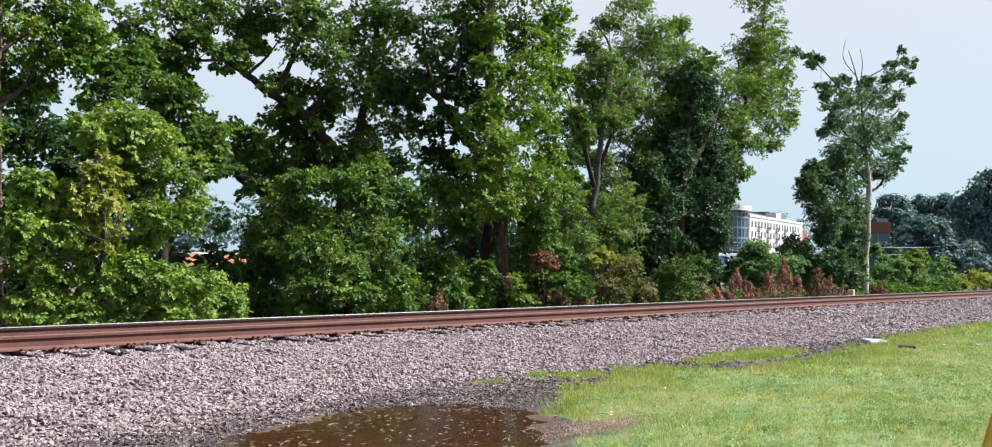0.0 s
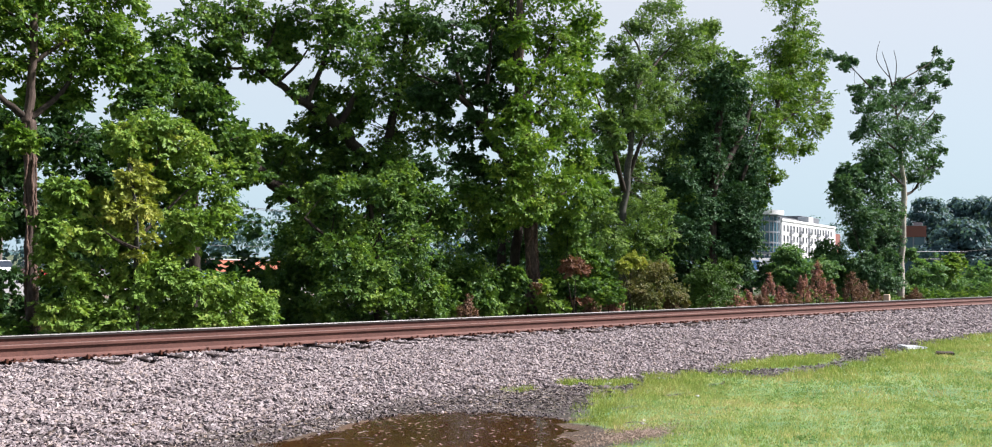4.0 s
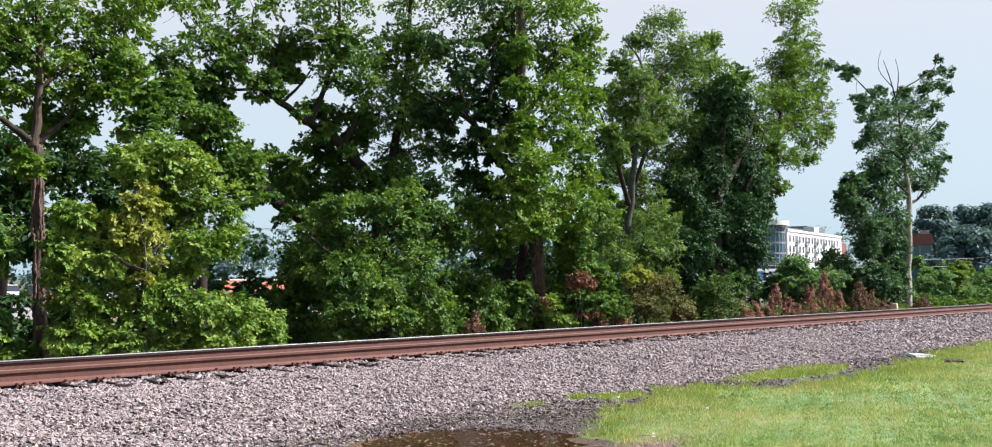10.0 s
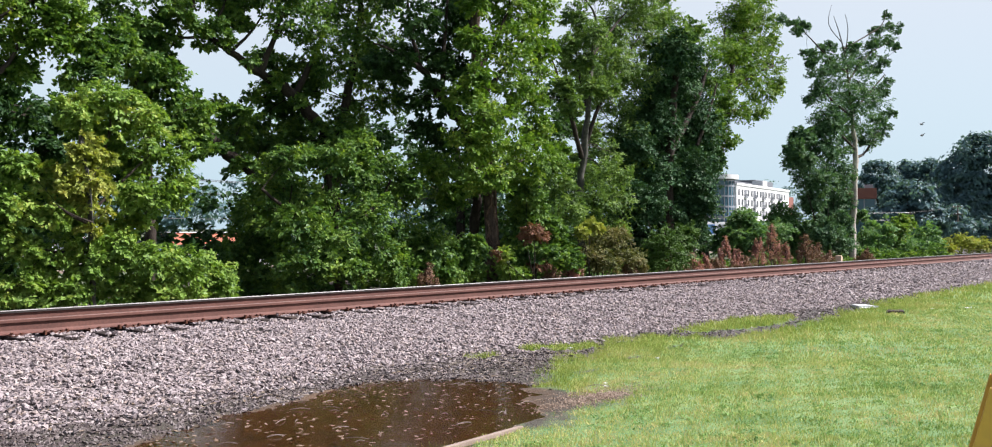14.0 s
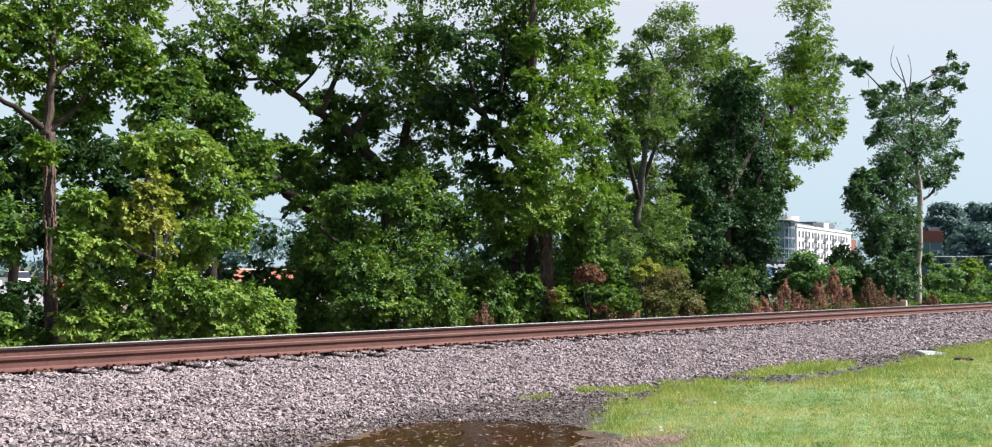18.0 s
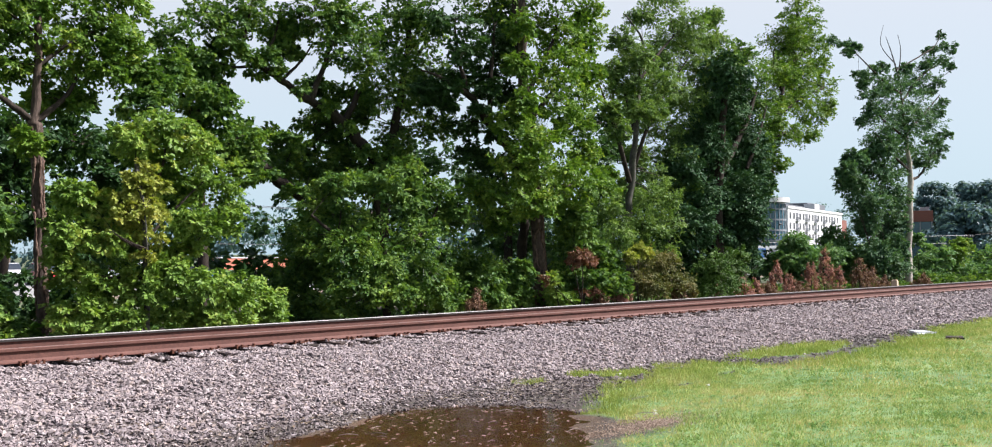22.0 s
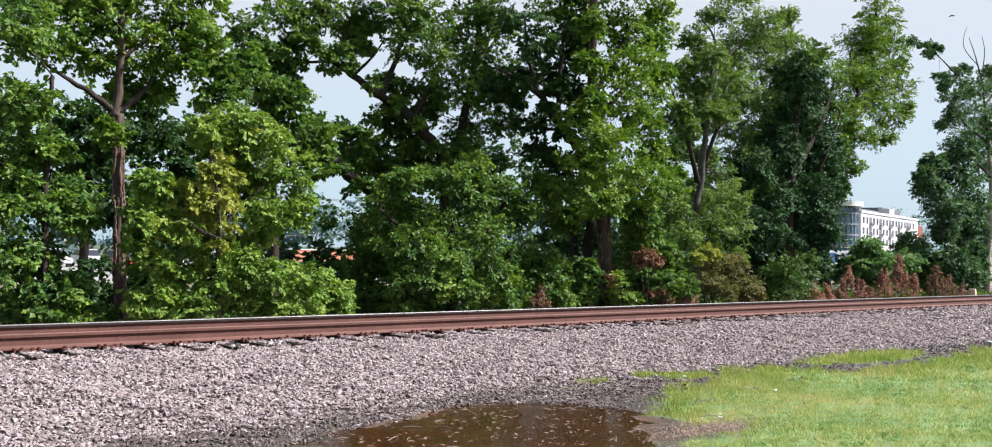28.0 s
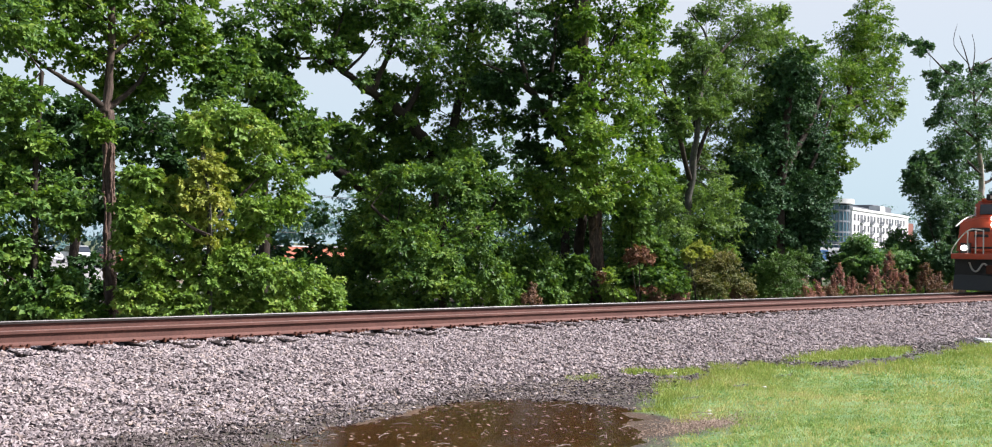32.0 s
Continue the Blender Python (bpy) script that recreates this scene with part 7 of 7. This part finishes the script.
        part("ditch_light_housing", boxed(-0.05, 0.13, y - 0.17, y + 0.17, 1.42, 1.8, 0.03), "loco_black", top)
    for y0, y1, z0, z1 in ((0.25, 0.95, 2.22, 2.36), (-0.45, 0.15, 2.22, 2.40), (-1.1, -0.6, 2.22, 2.36), (0.3, 0.8, 2.02, 2.12), (-0.9, 0.1, 2.02, 2.10)):
        part("emblem_bar", boxed(0.115, 0.155, y0, y1, z0, z1, 0.005), "loco_black", top, "black emblem stroke on the nose")
    part("nose_stripe", boxed(0.11, 0.15, -1.3, 1.3, 1.60, 1.66), "loco_black", top)
    part("anticlimber", boxed(-0.3, 0.5, -1.45, 1.45, 1.2, 1.40, 0.04), "loco_orange", top)
    part("pilot", boxed(0.15, 0.6, -1.5, 1.5, 0.35, 1.22, 0.03), "loco_black", top, "black pilot plate")
    bm = boxed(-0.25, 0.3, -1.5, 1.5, 0.06, 0.62, 0.02)
    for v in bm.verts:                                # plough blade comes to a shallow point
        if v.co.x < 0:
            v.co.x += 0.35 * abs(v.co.y) / 1.5 - (0.1 if v.co.z < 0.3 else 0)
    part("plough", bm, "plough_steel", top, "black steel snow plough")
    part("coupler", boxed(-0.55, 0.2, -0.14, 0.14, 0.7, 0.98, 0.05), "rust_iron", top, "rusty knuckle coupler")
    part("coupler_jaw", boxed(-0.75, -0.5, -0.18, 0.05, 0.68, 1.0, 0.05), "rust_iron", top)
    for s in (-1, 1):
        p = [(0.1, s * 0.95, 1.08, 0.035), (0.0, s * 0.8, 0.82, 0.035), (-0.02, s * 0.62, 0.78, 0.035), (0.0, s * 0.42, 1.05, 0.035), (0.0, s * 0.25, 0.92, 0.035)]
        child("air_hose", mesh_of("air_hose", *tube(p, 8), "loco_white", True), top, "pale looping air hose")
        for y in (0.35, 0.62, 0.9):
            child("handrail_post", mesh_of("handrail_post", *tube([(-0.2, s * y, 1.4, 0.022), (-0.2, s * y, 2.25, 0.022)], 6), "loco_white", True), top)
        child("handrail", mesh_of("handrail", *tube([(-0.2, s * 0.35, 2.25, 0.022), (-0.2, s * 0.9, 2.25, 0.022), (-0.1, s * 1.5, 1.55, 0.022), (0.2, s * 1.56, 1.3, 0.022)], 6), "loco_white", True), top)
        child("nose_rail", mesh_of("nose_rail", *tube([(0.16, s * 1.46, 2.42, 0.03), (0.8, s * 1.4, 2.72, 0.03), (1.5, s * 1.3, 2.9, 0.03)], 6), "loco_white", True), top, "pale edge rail along the nose")
        for z in (0.5, 0.8, 1.1):
            part("step", boxed(0.55, 1.0, s * 1.3, s * 1.55, z - 0.02, z + 0.02, 0.005), "loco_black", top)
        for i in range(14):
            x = 5.3 + i * 1.12
            child("handrail_post", mesh_of("handrail_post", *tube([(x, s * 1.46, 1.4, 0.02), (x, s * 1.46, 2.3, 0.02)], 6), "loco_white", True), top)
        child("handrail", mesh_of("handrail", *tube([(5.2, s * 1.46, 2.3, 0.02), (12, s * 1.46, 2.3, 0.02), (20, s * 1.46, 2.3, 0.02)], 6), "loco_white", True), top)
    part("hood", boxed(4.9, 20.6, -0.95, 0.95, 1.42, 3.4, 0.08), "loco_orange", top)
    part("radiator", boxed(16.5, 20.2, -1.45, 1.45, 2.7, 3.55, 0.06), "loco_black", top)
    for i in range(9):
        part("hood_door", boxed(5.3 + i * 1.2, 6.4 + i * 1.2, -0.975, 0.975, 1.55, 2.75, 0.01), "loco_orange", top)
    part("exhaust", boxed(11, 12.4, -0.4, 0.4, 3.4, 3.62, 0.04), "loco_black", top)
    part("fuel_tank", boxed(7.6, 13.6, -1.3, 1.3, 0.25, 0.95, 0.12), "loco_black", top)
    axles = []
    for x0 in (1.9, 14.6):
        for s in (-1, 1):
            part("truck_frame", boxed(x0 - 0.3, x0 + 4.7, s * 1.0 - 0.1, s * 1.0 + 0.1, 0.35, 0.85, 0.06), "loco_black", top)
        for k in range(3):
            ax = new("wheelset")
            ax.parent = top
            child("axle", mesh_of("axle", *tube([(0, -0.9, 0, 0.09), (0, 0.9, 0, 0.09)], 10), "rust_iron", True), ax)
            for s in (-1, 1):
                bm = bmesh.new()
                bmesh.ops.create_cone(bm, cap_ends=True, segments=32, radius1=0.53, radius2=0.50, depth=0.13, matrix=Matrix.Translation((0, s * 0.76, 0)) @ Matrix.Rotation(radians(90), 4, "X"))
                box(bm, -0.4, 0.4, s * 0.76 - 0.08, s * 0.76 + 0.08, -0.06, 0.06, 0.01)
                part("wheel", bm, "rust_iron", ax)
            axles.append((ax, x0 + 0.3 + k * 1.9))
    return top, axles


loco, wheelsets = locomotive()


# ---- bird ----
def bird():
    top = empty("bird", (30, 25, 12), "small dark bird in flight against the sky", "bird")
    bm = bmesh.new()
    bmesh.ops.create_uvsphere(bm, u_segments=14, v_segments=8, radius=0.06)
    bmesh.ops.transform(bm, verts=bm.verts, matrix=Matrix.Diagonal((2.2, 0.9, 0.85, 1)))
    part("body", bm, "loco_black", top, smooth=True)
    part("tail", boxed(0.1, 0.24, -0.04, 0.04, -0.01, 0.01, 0.004), "loco_black", top)
    wings = []
    for s in (-1, 1):
        bm = bmesh.new()
        pts = [(-0.07, 0, 0), (-0.08, s * 0.10, 0.01), (0.0, s * 0.21, 0), (0.06, s * 0.11, 0), (0.06, 0, 0)]
        f = bm.faces.new([bm.verts.new(p) for p in pts])
        bmesh.ops.solidify(bm, geom=[f], thickness=0.012)
        wings.append((part("wing", bm, "loco_black", top), s))
    return top, wings


flyer, flyer_wings = bird()
flock = [copy_thing(flyer, Matrix.Identity(4)) for _ in range(7)]
for bird_thing in (flyer, *flock):
    tagged(bird_thing, group="birds in flight")


# ---- lawn edge, sign and litter ----
def kerb():
    top = empty("kerb", (0, 0, 0), "worn concrete kerb edging the lawn beside the puddle", "kerb", kind="structure")
    x = -4.0
    while x < 5.9:
        y0, y1 = 5.38 + 0.07 * (x - 5), 5.38 + 0.07 * (x + 1.0 - 5)
        bm = boxed(0, 0.99 if x < 4.9 else 1.55, -0.024, 0.024, -0.15, 0.01 if x < 5 else 0.0, 0.008)
        part("kerb_stone", bm, "concrete", top, at=pose(x, y0, 0, 0, 0, math.degrees(math.atan2(y1 - y0, 1.0))))
        x += 1.0


def sign_board():
    top = empty("floor_sign", pose(5.46, 1.31, 0, 0, 0, 104), "yellow-orange folding floor sign standing on the lawn", "sign")
    for s in (-1, 1):
        for y in (-0.26, 0.26):
            bm = boxed(-0.045, 0.045, -0.02, 0.02, 0, 0.98, 0.008)
            part("leg", bm, "sign_yellow", top, at=pose(s * 0.26, y, 0, 0, -s * 14.5, 0))
        bm = boxed(-0.012, 0.012, -0.24, 0.24, 0.42, 0.94, 0.006)
        board = part("board", bm, "sign_yellow", top, at=pose(s * 0.27, 0, 0, 0, -s * 14.5, 0))
        for z in (0.60, 0.72):
            part("text_bar", boxed(s * 0.013, s * 0.016, -0.17, 0.17, z, z + 0.05), "red_paint", board)
    part("hinge_bar", boxed(-0.03, 0.03, -0.31, 0.31, 0.92, 0.99, 0.012), "sign_yellow", top)


def grass_material():
    """Blades from green to straw: mown patches, thin spots, and each blade its own shade."""
    m, n, l, b = nodes_of("grass_blade")
    geo = n.new("ShaderNodeNewGeometry")
    big, mid = noise_tex(n, l, (0.5, 0.9, 1), 3), noise_tex(n, l, (2.4, 5.5, 1), 7, 0.8)
    s = n.new("ShaderNodeMath")
    s.operation = "MULTIPLY_ADD"
    l.new(geo.outputs["Random Per Island"], s.inputs[0])
    s.inputs[1].default_value = 0.26
    l.new(mixed(n, l, big, mid, 0.5), s.inputs[2])
    r = ramp(n, [(0.105, 0.200, 0.050), (0.215, 0.325, 0.080), (0.345, 0.425, 0.118), (0.490, 0.470, 0.175), (0.560, 0.430, 0.210)], [0.42, 0.54, 0.62, 0.71, 0.84])
    rank = ramp(n, [(0.133, 0.211, 0.039), (0.226, 0.312, 0.058), (0.312, 0.359, 0.078), (0.390, 0.367, 0.133)], [0.42, 0.55, 0.66, 0.82])
    l.new(s.outputs[0], r.inputs[0])
    l.new(s.outputs[0], rank.inputs[0])
    at = n.new("ShaderNodeAttribute")
    at.attribute_name = "lush"
    tint = mixed(n, l, r.outputs[0], rank.outputs[0], at.outputs["Fac"])
    l.new(tint, b.inputs["Base Color"])
    b.inputs["Roughness"].default_value = 0.6
    b.inputs["Specular IOR Level"].default_value = 0.15
    tr, mx = n.new("ShaderNodeBsdfTranslucent"), n.new("ShaderNodeMixShader")
    l.new(tint, tr.inputs["Color"])
    mx.inputs[0].default_value = 0.3
    l.new(b.outputs[0], mx.inputs[1])
    l.new(tr.outputs[0], mx.inputs[2])
    l.new(mx.outputs[0], n["Material Output"].inputs["Surface"])
    return m


def scatter_blades(rng, x0, x1, y0, y1, per, height, width):
    n = int((x1 - x0) * (y1 - y0) * per)
    x, y = rng.uniform(x0, x1, n), rng.uniform(y0, y1, n)
    keep = rng.uniform(size=n) < np.clip(lawn_at(x, y) * 1.5 - 0.25 + 0.12 * wave(x, y, 2.2, 5), 0, 1)
    x, y = x[keep], y[keep]
    n = len(x)
    tall = height * rng.uniform(0.5, 1.3, n) * (1 + 0.3 * np.clip(wave(x, y, 1.7, 3), -0.6, 1) + 0.45 * np.clip(wave(x, 2 * y, 7.0, 6), -0.8, 1)) * (1 + 1.1 * lush_at(x, y))
    a = rng.uniform(0, 2 * math.pi, n)
    lean = rng.uniform(0.1, 0.9, n) * tall
    b = rng.uniform(0, 2 * math.pi, n)
    z = ground_at(x, y) - 0.004
    w = width * rng.uniform(0.6, 1.3, n)
    p0 = np.stack([x - np.cos(a) * w, y - np.sin(a) * w, z], -1)
    p1 = np.stack([x + np.cos(a) * w, y + np.sin(a) * w, z], -1)
    p2 = np.stack([x + np.cos(b) * lean, y + np.sin(b) * lean, z + tall], -1)
    return np.stack([p0, p1, p2], 1).reshape(-1, 3), np.arange(n * 3).reshape(-1, 3)


def build_grass():
    rng = np.random.default_rng(31)
    v, f = joined([scatter_blades(rng, 4.2, 13, 1.0, 9.3, 3200, 0.032, 0.0045), scatter_blades(rng, 13, 26, 1.5, 9.3, 1100, 0.036, 0.008), scatter_blades(rng, 26, 60, 3, 9.3, 240, 0.045, 0.016)])
    me = mesh_of("grass", v, f, grass_material())
    a = me.attributes.new("lush", "FLOAT", "POINT")
    a.data.foreach_set("value", lush_at(v[:, 0], v[:, 1]).astype(np.float32))
    tagged(new("grass", me), "short mown bright green grass", "grass", kind="stuff")


def lawn_weeds():
    """Darker broad-leaved clumps in the turf."""
    rng = np.random.default_rng(77)
    lobes = []
    for _ in range(600):
        x = rng.uniform(5, 22)
        y = rng.uniform(1.6, 7.6 if x > 10 else 5.2)
        if float(lawn_at(np.array(x), np.array(y))) > 0.9:
            r = rng.uniform(0.03, 0.16)
            lobes.append((x, y, float(ground_at(np.array(x), np.array(y))) + 0.012, r, 0.016))
    tagged(new("lawn_weeds", mesh_of("lawn_weeds", *leaf_cloud(rng, lobes, 0.022, 0.56, 6), "weed_leaf")), "darker clover and weeds in the lawn", "weeds", kind="stuff")


def litter():
    rng = np.random.default_rng(41)
    leaves = []
    for count, x0, x1, y0, y1, lift in ((800, 3.0, 8.8, 5.6, 8.6, 0.004), (500, 3.5, 13, 8.2, 9.4, 0.02), (200, 8.4, 11.5, 7.2, 8.8, 0.012)):
        x, y = rng.uniform(x0, x1, count), rng.uniform(y0, y1, count)
        z = np.maximum(np.maximum(ground_at(x, y), np.where((y > 8.5), bed_at(x, y), -1)), WATER) + lift
        L, a = rng.uniform(0.012, 0.042, count), rng.uniform(0, 2 * math.pi, count)
        d, s = np.stack([np.cos(a), np.sin(a), rng.normal(0, 0.12, count)], -1), np.stack([-np.sin(a), np.cos(a), rng.normal(0, 0.12, count)], -1)
        p = np.stack([x, y, z], -1)
        v = np.stack([p - d * L[:, None], p + s * L[:, None] * 0.45, p + d * L[:, None], p - s * L[:, None] * 0.45], 1).reshape(-1, 3)
        leaves.append((v, np.arange(count * 4).reshape(-1, 4)))
    m = surface("dead_leaf", [(0.060, 0.036, 0.020), (0.145, 0.098, 0.060), (0.310, 0.255, 0.190)], 9, 30, 0.7, 0)
    tagged(new("leaf_litter", mesh_of("leaf_litter", *joined(leaves), m)), "dead leaves and scraps in the puddle and mud", "leaf litter", kind="stuff")
    n = 2600
    x, y = rng.normal(8.25, 0.45, n), rng.normal(5.85, 0.18, n)
    v, f = crushed(rng, np.stack([x, y, ground_at(x, y) + 0.004], -1), rng.uniform(0.008, 0.022, n))
    g = surface("tan_grit", [(0.172, 0.117, 0.086), (0.281, 0.211, 0.164), (0.390, 0.328, 0.273)], 4, 60, 0.9, 0)
    tagged(new("grit", mesh_of("grit", v, f, g)), "tan grit washed onto the puddle's edge", "grit", kind="stuff")
    m = surface("twig", [(0.062, 0.047, 0.039), (0.156, 0.125, 0.101), (0.273, 0.234, 0.195)], 9, 30, 0.8, 0)
    sticks = []
    for _ in range(620):
        x, y, a = rng.uniform(3.5, 14), rng.uniform(8.2, 9.5), rng.uniform(0, math.pi)
        if _ > 400:
            x, y = rng.uniform(7.8, 11), rng.uniform(7.5, 9.0)
        if _ < 60:
            x, y = rng.uniform(3.2, 9), rng.uniform(6.0, 8.6)
        z = max(float(ground_at(np.array(x), np.array(y))), float(bed_at(x, np.array(y))) if y > 8.6 else -1, WATER) + 0.008
        L = rng.uniform(0.05, 0.22)
        sticks.append(tube([(x, y, z, 0.004), (x + L * math.cos(a) * 0.5, y + L * math.sin(a) * 0.5, z + 0.012, 0.004), (x + L * math.cos(a), y + L * math.sin(a), z, 0.003)], 4, 0, rng))
    tagged(new("twigs", mesh_of("twigs", *joined(sticks), m)), "scattered thin twigs on the wet mud", "twigs", kind="stuff")


def slab(name, x, y, sx, sy, sz, turn, material, label, category):
    rng = np.random.default_rng(int(x * 10))
    bm = boxed(-sx, sx, -sy, sy, 0, sz, min(sx, sy, sz) * 0.4)
    for v in bm.verts:
        v.co += Vector(rng.normal(0, min(sx, sy) * 0.12, 3) * np.array((1, 1, 0.25)))
    me = bpy.data.meshes.new(name)
    bm.to_mesh(me)
    bm.free()
    me.materials.append(MAT[material])
    ob = tagged(new(name, me), label, category)
    ob.matrix_basis = pose(x, y, max(float(ground_at(np.array(x), np.array(y))), float(bed_at(x, np.array(y))) if y > 8.7 else -1) - 0.004, 0, 0, turn)


kerb()
sign_board()
build_grass()
lawn_weeds()
litter()
slab("flat_stone", 21.25, 7.14, 0.26, 0.16, 0.05, 20, "tie_wood", "dark flat stone lying in the lawn edge", "stone")
slab("plastic_bag", 21.85, 8.06, 0.30, 0.2, 0.08, 40, "white_paint", "crumpled pale plastic bag by the lawn edge", "litter")
slab("paper_scrap", 22.5, 6.76, 0.14, 0.08, 0.02, 10, "white_paint", "white paper scrap on the grass", "litter")
slab("paper_scrap", 23.4, 6.27, 0.18, 0.08, 0.02, -20, "white_paint", "white paper scrap on the grass", "litter")
slab("pebble", 11.28, 8.5, 0.035, 0.03, 0.03, 10, "white_stucco", "single pale pebble on the mud", "stone")
slab("pebble", 11.26, 6.99, 0.03, 0.025, 0.025, 50, "white_stucco", "single pale pebble in the grass", "stone")
slab("pebble", 8.75, 6.1, 0.02, 0.02, 0.02, 50, "white_stucco", "single pale pebble at the lawn edge", "stone")
slab("pebble", 8.95, 6.25, 0.022, 0.02, 0.02, 80, "white_stucco", "single pale pebble at the lawn edge", "stone")
slab("marker_stone", 41.6, 16.4, 0.15, 0.13, 0.62, 15, "tan_stone", "small tan marker stone beside the track", "stone")


# ---- small pieces last ----
build_ballast(track_bed)


def motions():
    speed = 14.0
    front = 36.35
    walk(loco, [(0, pose(front + speed * 32, 13.17, RAIL_TOP)), (16, pose(front + speed * 16, 13.17, RAIL_TOP)), (32, pose(front, 13.17, RAIL_TOP))])
    for ax, x in wheelsets:                            # the wheels roll while the engine is near
        rows = [(0, pose(x, 0, 0.53))]
        rows += [(30 + i / 30, pose(x, 0, 0.53, 0, -math.degrees(speed * i / 30 / 0.53), 0)) for i in range(61)]
        walk(ax, rows)
    fly = [(0, (150, -50, 30)), (25.5, (78, -12, 20)), (27.0, (57.6, 18.5, 15.6)), (27.6, (55.0, 22, 15.4)), (28.0, (52.9, 22, 15.43)), (28.5, (47.9, 22, 15.4)), (29.5, (36, 23, 16.5)), (32, (8, 26, 20))]
    walk(flyer, [(t, pose(*p)) for t, p in fly])
    walk(flock[0], [(0, pose(150, -60, 25)), (12, pose(80, -20, 20)), (13.4, pose(47.8, 18.5, 10.5)), (13.8, pose(49.2, 15.8, 8.0)), (14.4, pose(49.7, 14.8, 6.1)), (16, pose(60, -10, 5)), (32, pose(150, -60, 12))])
    walk(flock[1], [(0, pose(160, -60, 25)), (12, pose(84, -20, 20)), (13.6, pose(48.5, 17.1, 9.2)), (14.0, pose(49.5, 15.3, 6.6)), (14.2, pose(49.8, 14.1, 6.7)), (16, pose(62, -12, 6)), (32, pose(160, -60, 12))])
    walk(flock[2], [(0, pose(150, -70, 12)), (17.5, pose(64, -12, 6)), (19.0, pose(49.1, 16.0, 7.6)), (19.5, pose(47.2, 20.7, 8.6)), (20.5, pose(46.8, 21.7, 8.7)), (21.5, pose(45.8, 24.5, 9.5)), (32, pose(30, 80, 20))])
    walk(flock[3], [(0, pose(155, -70, 12)), (17.7, pose(64, -10, 8)), (19.0, pose(49.4, 14.7, 8.4)), (19.5, pose(47.7, 19.3, 9.4)), (20.0, pose(47.1, 20.9, 8.6)), (20.6, pose(46.6, 21.9, 8.8)), (21.5, pose(45.4, 25.0, 9.5)), (32, pose(34, 80, 20))])
    walk(flock[4], [(0, pose(150, -60, 30)), (18, pose(58, -8, 20)), (19.2, pose(48.2, 14.4, 14.9)), (20.0, pose(47.6, 17.7, 12.8)), (20.5, pose(47.0, 18.5, 14.3)), (21.2, pose(46.1, 19.8, 17)), (32, pose(20, 40, 60))])
    walk(flock[5], [(0, pose(62, 70, 4)), (23, pose(49.5, 24.5, 3.6)), (24.5, pose(48.0, 21.8, 4.7)), (25.0, pose(47.3, 20.5, 8.2)), (25.4, pose(47.1, 19.0, 12.8)), (26.0, pose(46.6, 18.0, 17)), (32, pose(30, -40, 50))])
    walk(flock[6], [(0, pose(90, 60, 2)), (24, pose(48.0, 24.0, 6.5)), (24.9, pose(45.7, 22.8, 11.5)), (25.4, pose(43.7, 25.2, 14.3)), (26.0, pose(42.0, 26.6, 18)), (32, pose(20, 40, 60))])
    for one, near in zip(flock, (13.4, 13.6, 19.0, 19.0, 19.2, 24.5, 24.9)):
        for wing in one.children:
            if wing.name.startswith("wing"):
                side = 1 if wing.data == flyer_wings[1][0].data else -1
                walk(wing, [(0, pose(0, 0, 0))] + [(near - 0.5 + i * 0.1, pose(0, 0, 0, side * (32 if i % 2 else -18), 0, 0)) for i in range(26)] + [(32, pose(0, 0, 0))])
    for wing, s in flyer_wings:
        rows = [(0, pose(0, 0, 0))] + [(27 + i * 0.1, pose(0, 0, 0, s * (32 if i % 2 else -18), 0, 0)) for i in range(21)] + [(32, pose(0, 0, 0))]
        walk(wing, rows)


motions()
